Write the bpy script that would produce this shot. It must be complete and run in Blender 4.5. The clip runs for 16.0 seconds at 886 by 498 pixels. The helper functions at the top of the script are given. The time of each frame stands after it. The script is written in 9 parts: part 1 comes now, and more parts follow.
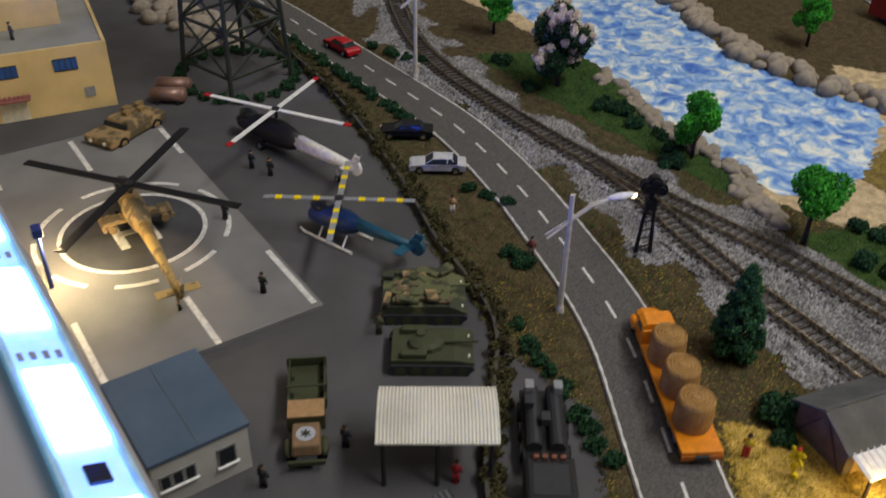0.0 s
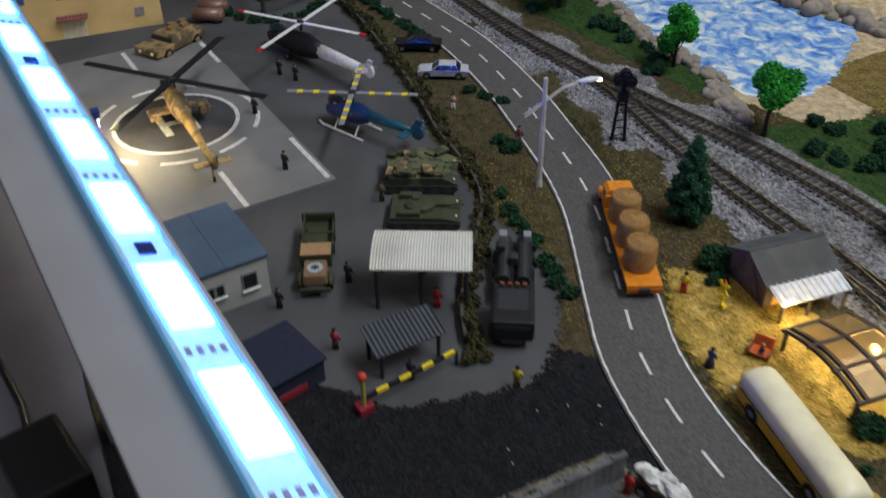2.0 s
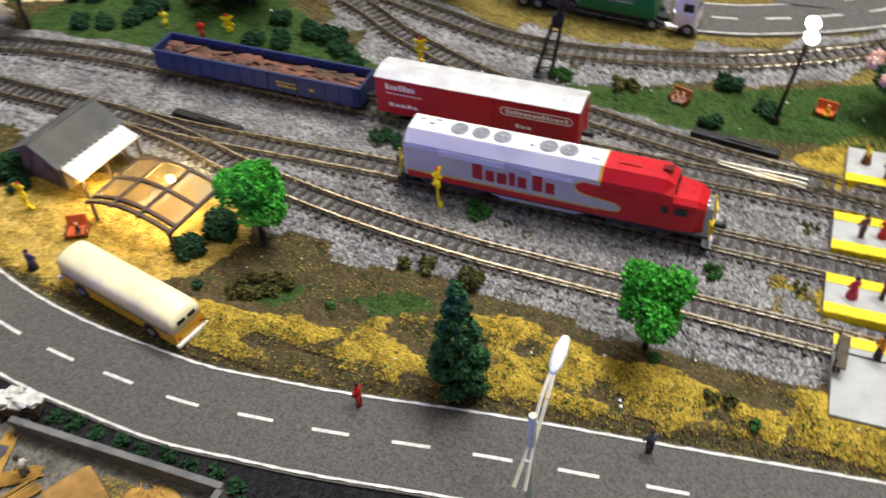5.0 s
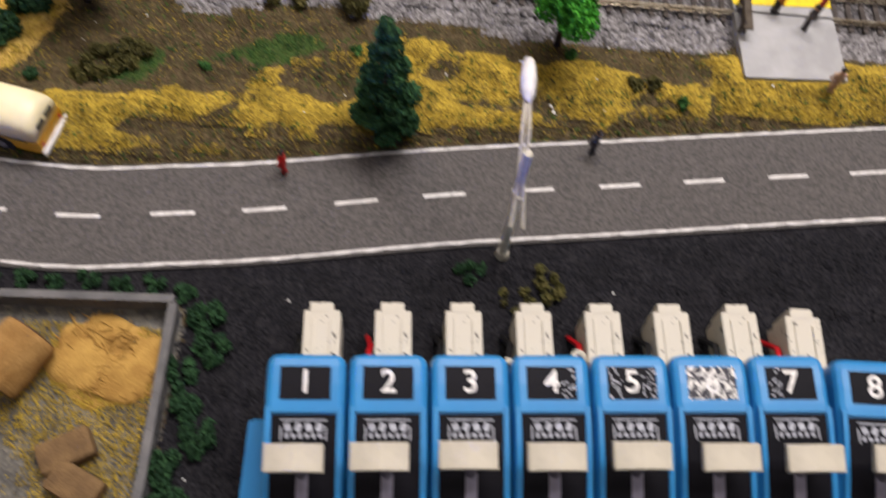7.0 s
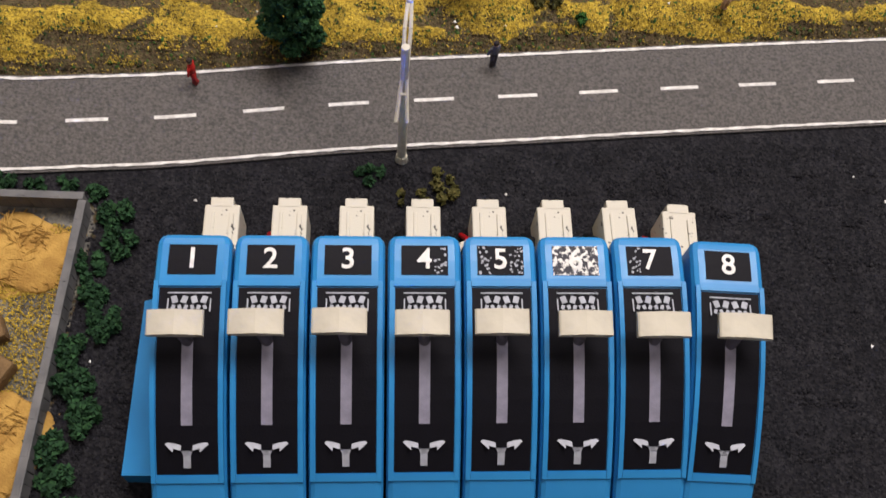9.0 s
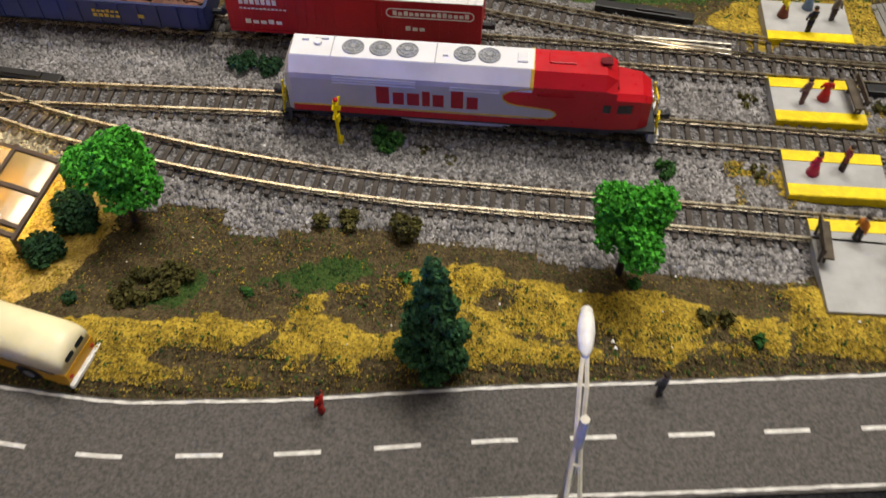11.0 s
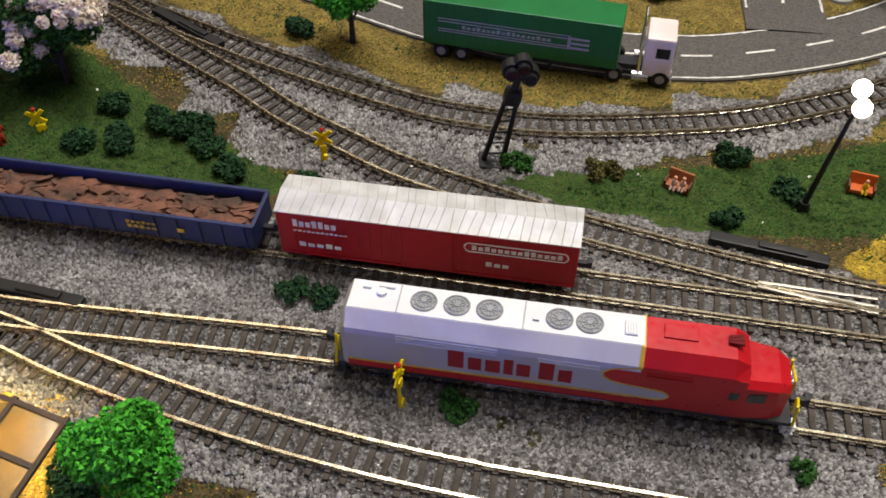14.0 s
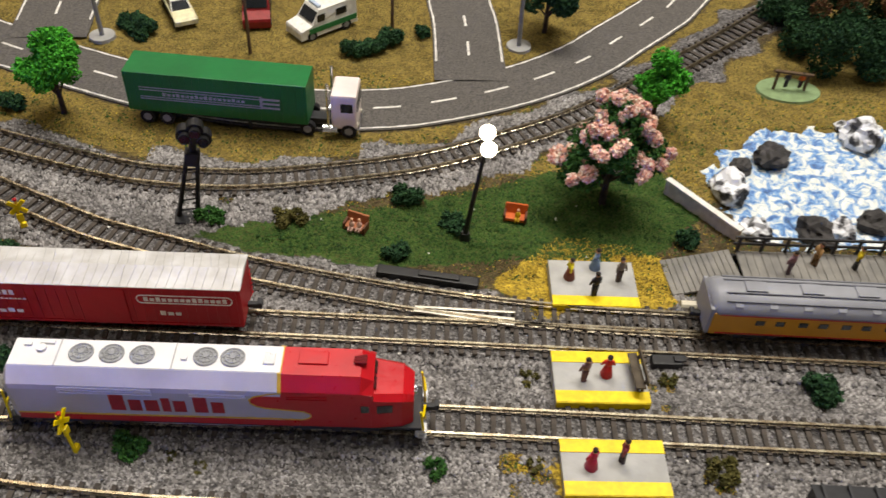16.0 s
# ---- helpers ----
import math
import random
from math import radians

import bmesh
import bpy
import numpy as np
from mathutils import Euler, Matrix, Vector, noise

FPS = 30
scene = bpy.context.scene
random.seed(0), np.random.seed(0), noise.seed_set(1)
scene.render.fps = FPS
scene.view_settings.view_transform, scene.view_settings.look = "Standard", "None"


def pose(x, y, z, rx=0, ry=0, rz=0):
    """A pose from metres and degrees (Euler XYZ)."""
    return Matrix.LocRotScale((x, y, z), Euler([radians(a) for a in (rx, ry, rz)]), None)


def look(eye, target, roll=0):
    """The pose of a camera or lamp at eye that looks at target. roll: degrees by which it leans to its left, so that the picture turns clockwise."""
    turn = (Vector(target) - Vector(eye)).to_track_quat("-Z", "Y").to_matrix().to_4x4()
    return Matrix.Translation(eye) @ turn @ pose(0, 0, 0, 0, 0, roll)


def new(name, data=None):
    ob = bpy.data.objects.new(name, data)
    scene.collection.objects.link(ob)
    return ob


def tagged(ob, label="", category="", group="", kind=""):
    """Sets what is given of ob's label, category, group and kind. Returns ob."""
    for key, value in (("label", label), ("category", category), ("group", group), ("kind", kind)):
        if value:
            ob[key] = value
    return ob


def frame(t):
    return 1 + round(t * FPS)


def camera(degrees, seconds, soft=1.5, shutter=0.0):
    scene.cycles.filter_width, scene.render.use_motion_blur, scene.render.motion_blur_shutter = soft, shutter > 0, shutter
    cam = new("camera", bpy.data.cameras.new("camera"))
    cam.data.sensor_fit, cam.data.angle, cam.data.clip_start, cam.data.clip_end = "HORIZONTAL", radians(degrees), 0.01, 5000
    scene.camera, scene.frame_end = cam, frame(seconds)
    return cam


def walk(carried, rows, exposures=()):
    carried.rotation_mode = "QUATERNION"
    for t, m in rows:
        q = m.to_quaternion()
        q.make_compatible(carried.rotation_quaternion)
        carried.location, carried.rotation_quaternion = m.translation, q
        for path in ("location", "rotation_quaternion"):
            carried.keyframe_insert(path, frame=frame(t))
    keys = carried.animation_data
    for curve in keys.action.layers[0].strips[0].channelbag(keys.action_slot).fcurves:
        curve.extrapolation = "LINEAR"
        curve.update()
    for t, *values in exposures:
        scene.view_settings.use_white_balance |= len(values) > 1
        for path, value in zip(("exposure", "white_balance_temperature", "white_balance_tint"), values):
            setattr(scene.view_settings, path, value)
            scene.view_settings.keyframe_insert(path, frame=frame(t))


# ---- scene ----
cam = camera(52.10, 16.0, soft=1.5, shutter=0.5)
PATH = [
    (0, (-0.12918, -0.27251, 0.24057), (-0.32880, -0.15784, 0.08119), 1.17),
    (0.5, (-0.12400, -0.28348, 0.23612), (-0.31805, -0.16787, 0.07066), 0.38),
    (1, (-0.11303, -0.28151, 0.23825), (-0.29743, -0.15458, 0.07006), 1.42),
    (1.5, (-0.10001, -0.28632, 0.24015), (-0.28657, -0.16776, 0.06828), -0.21),
    (2, (-0.05084, -0.28761, 0.24217), (-0.25187, -0.18799, 0.07465), -0.43),
    (2.5, (-0.00659, -0.27199, 0.23891), (-0.20673, -0.17175, 0.07069), 1.11),
    (3, (0.02108, -0.25470, 0.24132), (-0.16761, -0.13855, 0.07013), 1.72),
    (3.5, (0.03048, -0.24698, 0.23726), (-0.14259, -0.11641, 0.06007), 1.10),
    (4, (0.02259, -0.25452, 0.23603), (-0.12929, -0.10505, 0.05439), -1.32),
    (4.5, (0.01970, -0.25218, 0.23551), (-0.09531, -0.07959, 0.04740), -2.36),
    (4.7, (0.01896, -0.24954, 0.23367), (-0.08422, -0.07042, 0.04480), -2.93),
    (6.8, (-0.05436, -0.22787, 0.22780), (-0.05111, -0.09828, -0.02038), 5.98),
    (7, (-0.04594, -0.23173, 0.22372), (-0.03967, -0.10699, -0.02688), 6.99),
    (7.5, (-0.03120, -0.23859, 0.22036), (-0.02374, -0.12032, -0.03333), 7.51),
    (8, (-0.01908, -0.25142, 0.22181), (-0.00916, -0.13338, -0.03189), 8.46),
    (8.2, (-0.01782, -0.25642, 0.22128), (-0.00791, -0.13936, -0.03288), 8.50),
    (10.3, (-0.03197, -0.23336, 0.24201), (-0.03435, -0.09096, 0.00094), 3.75),
    (10.5, (-0.03839, -0.22579, 0.23706), (-0.04610, -0.07538, 0.00101), 2.08),
    (11, (-0.04340, -0.20370, 0.21713), (-0.06175, -0.03784, -0.00771), 0.20),
    (11.5, (-0.04126, -0.18279, 0.20916), (-0.06241, -0.01636, -0.01501), 0.80),
    (12, (-0.04032, -0.16075, 0.19707), (-0.07276, 0.00974, -0.02266), -1.47),
    (12.5, (-0.04001, -0.15003, 0.20034), (-0.07160, 0.02541, -0.01558), -0.57),
    (13, (-0.05203, -0.14083, 0.20255), (-0.08999, 0.03806, -0.00948), -1.41),
    (13.5, (-0.06086, -0.13392, 0.20370), (-0.10230, 0.04963, -0.00364), -1.42),
    (14, (-0.06139, -0.13484, 0.20843), (-0.09848, 0.05152, 0.00278), -0.35),
    (14.5, (-0.04984, -0.13537, 0.21269), (-0.07696, 0.05490, 0.00906), 0.62),
    (15, (-0.02623, -0.13774, 0.22053), (-0.04420, 0.05637, 0.01954), 0.95),
    (15.5, (-0.00486, -0.14196, 0.22584), (-0.01268, 0.05554, 0.02751), 1.78),
    (16, (0.00177, -0.14903, 0.23159), (0.00451, 0.05095, 0.03562), 3.48),
]
walk(cam, [(t, look(eye, target, roll)) for t, eye, target, roll in PATH],
     exposures=[(0.0, -0.2, 6300, 10), (2.0, -0.2, 5600, 8), (3.0, -0.35, 5500, 8), (3.5, 0.04, 5600, 8), (4.0, 0.46, 5950, 8), (4.7, 0.84, 6200, 8), (7.0, 0.44, 6500, 20), (8.2, 0.5, 6200, 22), (10.5, 0.42, 7400, 10), (11.5, 0.27, 6400, 10), (12.5, 0.25, 6500, 8), (14.0, 0.36, 6700, 10), (16.0, 0.45, 6950, 10)])

# ---------------------------------------------------------------- light
world = bpy.data.worlds.new("room")
scene.world = world
world.use_nodes = True
world.node_tree.nodes["Background"].inputs[0].default_value = (0.9, 0.93, 1.0, 1)
world.node_tree.nodes["Background"].inputs[1].default_value = 0.02


def area(name, at, target, sx, sy, watts, color):
    d = bpy.data.lights.new(name, "AREA")
    d.shape, d.size, d.size_y, d.energy, d.color = "RECTANGLE", sx, sy, watts, color
    ob = new(name, d)
    ob.matrix_world = look(at, target)
    return ob


def bulb(name, at, watts, color, radius=0.003):
    d = bpy.data.lights.new(name, "POINT")
    d.energy, d.color, d.shadow_soft_size = watts, color, radius
    ob = new(name, d)
    ob.location = at
    return ob


area("unseen_overhead_light", (0.25, 0.45, 1.45), (0.05, 0.1, 0), 1.2, 0.25, 23.5, (1.0, 0.97, 0.92))
# Dim fill on the near side: added to lift dark areas, no lamp seen.
area("unseen_overhead_light", (0.1, -0.5, 1.6), (0.0, 0.1, 0), 1.2, 0.25, 2.8, (1.0, 0.95, 0.88))
area("unseen_overhead_light", (-1.0, 1.0, 1.45), (-0.5, 0.1, 0), 1.2, 0.25, 5, (1.0, 0.86, 0.68))
bulb("pad_bulb", (-0.482, -0.2600, 0.026), 0.19, (1.0, 0.74, 0.36), 0.003)
bulb("pergola_bulb", (-0.200, -0.036, 0.0125), 0.12, (1.0, 0.70, 0.22), 0.002)
# Weak warm fill added by the shed awning, with no bulb of its own.
bulb("shed_fill_light", (-0.232, -0.046, 0.010), 0.012, (1.0, 0.70, 0.22), 0.002)

# ---------------------------------------------------------------- materials
MATS = {}


def pm(name, c1, c2=None, scale=400.0, rough=0.7, metal=0.0, bump=0.15, fine=None, spec=0.4, emit=None, glow=0.0, lo=0.35, hi=0.65):
    """A painted or moulded surface: two tones in soft patches, a fine grain and a little relief."""
    if name in MATS:
        return MATS[name]
    m = bpy.data.materials.new(name)
    m.use_nodes = True
    nt = m.node_tree
    b = nt.nodes["Principled BSDF"]
    if c2 is None:
        c2 = tuple(0.78 * v for v in c1)
    tc = nt.nodes.new("ShaderNodeTexCoord")
    n1 = nt.nodes.new("ShaderNodeTexNoise")
    n1.inputs["Scale"].default_value = scale
    n1.inputs["Detail"].default_value = 5
    nt.links.new(tc.outputs["Object"], n1.inputs["Vector"])
    ramp = nt.nodes.new("ShaderNodeMapRange")
    ramp.inputs[1].default_value, ramp.inputs[2].default_value = lo, hi
    nt.links.new(n1.outputs["Fac"], ramp.inputs[0])
    mix = nt.nodes.new("ShaderNodeMix")
    mix.data_type = "RGBA"
    mix.inputs[6].default_value, mix.inputs[7].default_value = (*c1, 1), (*c2, 1)
    nt.links.new(ramp.outputs[0], mix.inputs[0])
    nt.links.new(mix.outputs[2], b.inputs["Base Color"])
    n2 = nt.nodes.new("ShaderNodeTexNoise")
    n2.inputs["Scale"].default_value = fine or scale * 6
    n2.inputs["Detail"].default_value = 3
    nt.links.new(tc.outputs["Object"], n2.inputs["Vector"])
    rr = nt.nodes.new("ShaderNodeMapRange")
    rr.inputs[3].default_value, rr.inputs[4].default_value = max(0.03, rough - 0.12), min(1, rough + 0.12)
    nt.links.new(n2.outputs["Fac"], rr.inputs[0])
    nt.links.new(rr.outputs[0], b.inputs["Roughness"])
    b.inputs["Metallic"].default_value = metal
    b.inputs["Specular IOR Level"].default_value = spec
    if bump:
        bn = nt.nodes.new("ShaderNodeBump")
        bn.inputs["Strength"].default_value = bump
        bn.inputs["Distance"].default_value = 0.0004
        nt.links.new(n2.outputs["Fac"], bn.inputs["Height"])
        nt.links.new(bn.outputs["Normal"], b.inputs["Normal"])
    if emit:
        b.inputs["Emission Color"].default_value = (*emit, 1)
        b.inputs["Emission Strength"].default_value = glow
    MATS[name] = m
    return m


def rgb(h):
    v = [int(h[i:i + 2], 16) / 255 for i in (0, 2, 4)]
    return tuple(c / 12.92 if c <= 0.04045 else ((c + 0.055) / 1.055) ** 2.4 for c in v)


def plain(name, h, rough=0.55, **k):
    return pm(name, rgb(h), None, rough=rough, **k)


def speckle(name, stops, scale, rough=0.95, bump=0.6, dist=0.0006, attr_random=False):
    """Loose grains or leaves: cell by cell tones out of a few stops, with relief."""
    m = bpy.data.materials.new(name)
    m.use_nodes = True
    nt = m.node_tree
    b = nt.nodes["Principled BSDF"]
    tc = nt.nodes.new("ShaderNodeTexCoord")
    vo = nt.nodes.new("ShaderNodeTexVoronoi")
    vo.inputs["Scale"].default_value = scale
    nt.links.new(tc.outputs["Object"], vo.inputs["Vector"])
    sep = nt.nodes.new("ShaderNodeSeparateColor")
    nt.links.new(vo.outputs["Color"], sep.inputs[0])
    src = sep.outputs[0]
    if attr_random:
        geo = nt.nodes.new("ShaderNodeNewGeometry")
        src = geo.outputs["Random Per Island"]
    cr = nt.nodes.new("ShaderNodeValToRGB")
    el = cr.color_ramp.elements
    while len(el) < len(stops):
        el.new(0.5)
    for i, c in enumerate(stops):
        el[i].position = i / (len(stops) - 1)
        el[i].color = (*c, 1)
    nt.links.new(src, cr.inputs[0])
    n1 = nt.nodes.new("ShaderNodeTexNoise")
    n1.inputs["Scale"].default_value = scale * 0.12
    n1.inputs["Detail"].default_value = 4
    nt.links.new(tc.outputs["Object"], n1.inputs["Vector"])
    mr = nt.nodes.new("ShaderNodeMapRange")
    mr.inputs[1].default_value, mr.inputs[2].default_value, mr.inputs[3].default_value, mr.inputs[4].default_value = 0.3, 0.7, 0.65, 1.25
    nt.links.new(n1.outputs["Fac"], mr.inputs[0])
    mul = nt.nodes.new("ShaderNodeVectorMath")
    mul.operation = "SCALE"
    nt.links.new(cr.outputs[0], mul.inputs[0])
    nt.links.new(mr.outputs[0], mul.inputs["Scale"])
    nt.links.new(mul.outputs[0], b.inputs["Base Color"])
    b.inputs["Roughness"].default_value = rough
    b.inputs["Specular IOR Level"].default_value = 0.2
    bn = nt.nodes.new("ShaderNodeBump")
    bn.inputs["Strength"].default_value = bump
    bn.inputs["Distance"].default_value = dist
    nt.links.new(vo.outputs["Distance"], bn.inputs["Height"])
    nt.links.new(bn.outputs["Normal"], b.inputs["Normal"])
    MATS[name] = m
    return m


WHITE = plain("white_paint", "e8e6e0", 0.5)
BLACK = plain("black_plastic", "121214", 0.5)
DARK = plain("dark_grey_plastic", "2c2d30", 0.6)
GREY = plain("grey_plastic", "8b8c8e", 0.55)
STEEL = pm("rail_steel", (0.62, 0.56, 0.42), (0.34, 0.27, 0.18), 300, 0.28, 1.0, 0.05)
CHROME = pm("chrome", (0.75, 0.76, 0.78), None, 300, 0.2, 1.0, 0.03)
TIE = pm("sleeper_plastic", (0.030, 0.024, 0.020), (0.065, 0.052, 0.042), 500, 0.75)
GLASS = pm("dark_window_glass", (0.012, 0.015, 0.018), None, 200, 0.12, 0, 0, spec=0.6)
TYRE = plain("tyre_rubber", "17171a", 0.85)
RED = plain("red_paint", "b5141c", 0.38)
YELLOW = plain("yellow_paint", "f2d400", 0.5)
ORANGE = plain("orange_paint", "e58a10", 0.45)
SILVER = pm("silver_paint", (0.62, 0.62, 0.64), None, 300, 0.4, 0.25, 0.03)
ASPHALT = pm("asphalt", (0.128, 0.116, 0.106), (0.052, 0.049, 0.046), 1100, 0.82, 0, 1.0, fine=1500, lo=0.3, hi=0.68)
LINE = pm("road_line_paint", (0.74, 0.72, 0.68), (0.50, 0.48, 0.45), 500, 0.7)
CONCRETE = pm("grey_concrete", (0.36, 0.36, 0.35), (0.28, 0.28, 0.27), 90, 0.8, 0, 0.3)

# ---------------------------------------------------------------- mesh helpers (millimetres)


def boxm(bm, cx, cy, cz, sx, sy, sz, bevel=0.0, rz=0.0, ry=0.0, rx=0.0, mi=0, taper=1.0):
    """A block centred at cx, cy with its foot at cz."""
    t = bmesh.new()
    bmesh.ops.create_cube(t, size=1.0)
    for v in t.verts:
        k = taper if v.co.z > 0 else 1.0
        v.co = Vector((v.co.x * sx * k, v.co.y * sy * k, v.co.z * sz))
    if bevel:
        bmesh.ops.bevel(t, geom=t.edges[:], offset=bevel, segments=2, affect="EDGES", profile=0.6)
    t.transform(pose(cx, cy, cz + sz / 2, rx, ry, rz))
    join(bm, t, mi)


def join(bm, t, mi=0):
    me = bpy.data.meshes.new("t")
    for f in t.faces:
        f.material_index = mi
    t.to_mesh(me)
    t.free()
    bm.from_mesh(me)
    bpy.data.meshes.remove(me)


def rod(bm, p, q, r, r2=None, seg=8, mi=0):
    p, q = Vector(p), Vector(q)
    d = q - p
    t = bmesh.new()
    bmesh.ops.create_cone(t, cap_ends=True, segments=seg, radius1=r, radius2=r if r2 is None else r2, depth=d.length)
    t.transform(Matrix.Translation((p + q) / 2) @ d.to_track_quat("Z", "Y").to_matrix().to_4x4())
    join(bm, t, mi)


def blob(bm, c, r, s=(1, 1, 1), sub=2, rough=0.0, seed=0, mi=0, rot=None):
    t = bmesh.new()
    bmesh.ops.create_icosphere(t, subdivisions=sub, radius=r)
    for v in t.verts:
        if rough:
            v.co *= 1 + rough * noise.noise(v.co * (1.7 / r) + Vector((seed * 3.1, seed * 1.7, seed)))
        v.co = Vector((v.co.x * s[0], v.co.y * s[1], v.co.z * s[2]))
    if rot:
        t.transform(pose(0, 0, 0, *rot))
    t.transform(Matrix.Translation(c))
    join(bm, t, mi)


def loft(bm, sections, closed=True, mi=0, caps=True):
    """Skin over rings of equally many points."""
    t = bmesh.new()
    rings = [[t.verts.new(p) for p in s] for s in sections]
    n = len(rings[0])
    for a, b in zip(rings, rings[1:]):
        for i in range(n if closed else n - 1):
            j = (i + 1) % n
            t.faces.new((a[i], a[j], b[j], b[i]))
    if caps and closed:
        t.faces.new(rings[0][::-1])
        t.faces.new(rings[-1])
    bmesh.ops.recalc_face_normals(t, faces=t.faces[:])
    join(bm, t, mi)


def prism(bm, pts, z0, z1, mi=0):
    loft(bm, [[(x, y, z0) for x, y in pts], [(x, y, z1) for x, y in pts]], mi=mi)


def side(bm, pts, y0, y1, mi=0):
    """An outline in x, z drawn out from y0 to y1."""
    loft(bm, [[(x, y0, z) for x, z in pts], [(x, y1, z) for x, z in pts]], mi=mi)


def thing(name, x, y, z=0.0, rz=0.0, label="", category="", group="", kind=""):
    ob = new(name)
    ob.empty_display_size = 0.01
    ob.matrix_world = pose(x, y, z, 0, 0, rz)
    return tagged(ob, label, category, group, kind)


def part(name, bm, material, parent=None, label="", smooth=False, scale=0.001, at=None):
    """Links a bmesh drawn in millimetres as one mesh."""
    me = bpy.data.meshes.new(name)
    bm.transform(Matrix.Scale(scale, 4))
    if smooth:
        for f in bm.faces:
            f.smooth = True
    bm.to_mesh(me)
    bm.free()
    for m in material if isinstance(material, (list, tuple)) else (material,):
        me.materials.append(m)
    ob = new(name, me)
    if parent:
        ob.parent = parent
    if at is not None:
        ob.matrix_local = at
    if label:
        ob["label"] = label
    return ob


def B():
    return bmesh.new()


# ---------------------------------------------------------------- lines of the plan


def spline(pts, step=0.004):
    """A smooth line through points, at even steps."""
    P = [Vector((*p, 0)) for p in pts]
    P = [2 * P[0] - P[1]] + P + [2 * P[-1] - P[-2]]
    out = []
    for i in range(1, len(P) - 2):
        a, b, c, d = P[i - 1:i + 3]
        for k in range(24):
            t = k / 24
            out.append(0.5 * ((2 * b) + (c - a) * t + (2 * a - 5 * b + 4 * c - d) * t * t + (3 * b - a - 3 * c + d) * t ** 3))
    out.append(P[-2])
    res, left = [out[0].copy()], step
    for a, b in zip(out, out[1:]):
        l = (b - a).length
        pos = 0.0
        while l - pos >= left:
            pos += left
            res.append(a.lerp(b, pos / l))
            left = step
        left -= l - pos
    return res


def frames_of(line):
    res = []
    for i, p in enumerate(line):
        d = (line[min(i + 1, len(line) - 1)] - line[max(i - 1, 0)]).normalized()
        res.append((p, d, Vector((-d.y, d.x, 0))))
    return res


ROAD_A = [(-0.95, -0.085), (-0.85, -0.072), (-0.75, -0.056), (-0.62, -0.040), (-0.565, -0.034), (-0.535, -0.032), (-0.504, -0.033), (-0.472, -0.036),
          (-0.444, -0.040), (-0.408, -0.047), (-0.378, -0.053), (-0.352, -0.060), (-0.325, -0.070), (-0.272, -0.095), (-0.247, -0.106),
          (-0.220, -0.113), (-0.193, -0.117), (-0.167, -0.1185), (-0.140, -0.119), (-0.115, -0.116), (-0.090, -0.1125), (-0.041, -0.1035),
          (0.009, -0.096), (0.061, -0.088), (0.15, -0.075), (0.32, -0.05), (0.5, -0.02)]
ROAD_B = [(-0.62, 0.40), (-0.34, 0.275), (-0.26, 0.236), (-0.203, 0.208), (-0.150, 0.187), (-0.110, 0.175), (-0.060, 0.169), (-0.023, 0.172),
          (0.001, 0.179), (0.026, 0.190), (0.048, 0.203), (0.069, 0.220), (0.087, 0.240), (0.105, 0.260), (0.119, 0.279), (0.165, 0.36), (0.22, 0.5)]
SIDE_R = [(0.0145, 0.196), (0.0115, 0.243), (0.0075, 0.27), (-0.005, 0.36), (-0.02, 0.5)]
SIDE_L = [(-0.182, 0.213), (-0.186, 0.247), (-0.196, 0.33), (-0.21, 0.5)]
TRACKS = {
    "main": [(-0.95, 0.11), (-0.80, 0.055), (-0.723, 0.025), (-0.659, 0.006), (-0.609, 0.0), (-0.556, 0.001), (-0.506, 0.005), (-0.458, 0.012), (-0.413, 0.020),
             (-0.376, 0.029), (-0.346, 0.0355), (-0.30, 0.042), (-0.26, 0.0435), (-0.20, 0.044), (0.0, 0.0452), (0.2, 0.0455), (0.5, 0.046)],
    "engine": [(-0.46, 0.0115), (-0.43, 0.012), (-0.38, 0.0065), (-0.33, 0.0035), (-0.257, 0.0030), (-0.216, 0.0030), (-0.178, 0.005), (-0.124, 0.0080), (-0.06, 0.0095), (0.0, 0.0102), (0.2, 0.0102), (0.5, 0.0102)],
    "front": [(-0.257, 0.0028), (-0.235, 0.0), (-0.213, -0.0042), (-0.191, -0.0102), (-0.151, -0.0178), (-0.114, -0.0225), (-0.078, -0.0247), (-0.043, -0.025), (0.2, -0.025), (0.5, -0.025)],
    "spur": [(-0.40, 0.25), (-0.30, 0.186), (-0.255, 0.158), (-0.222, 0.138), (-0.190, 0.121), (-0.166, 0.106), (-0.142, 0.095), (-0.120, 0.0855), (-0.088, 0.0765),
             (-0.062, 0.0695), (-0.027, 0.0628), (0.007, 0.0578), (0.045, 0.0545), (0.085, 0.0537), (0.2, 0.0537), (0.3, 0.0537)],
    "loop": [(-0.29, 0.180), (-0.246, 0.160), (-0.201, 0.143), (-0.175, 0.134), (-0.128, 0.1205), (-0.107, 0.117), (-0.086, 0.1163), (-0.066, 0.118), (-0.037, 0.1243),
             (-0.004, 0.134), (0.030, 0.151), (0.055, 0.166), (0.082, 0.187), (0.111, 0.215), (0.144, 0.246), (0.177, 0.280), (0.25, 0.36), (0.36, 0.5)],
}
LAKE = [(-0.692, 0.105), (-0.576, 0.100), (-0.500, 0.084), (-0.427, 0.080), (-0.392, 0.080), (-0.379, 0.109), (-0.407, 0.168), (-0.433, 0.205), (-0.475, 0.197), (-0.540, 0.188), (-0.635, 0.214), (-0.75, 0.26), (-0.85, 0.20), (-0.80, 0.13)]
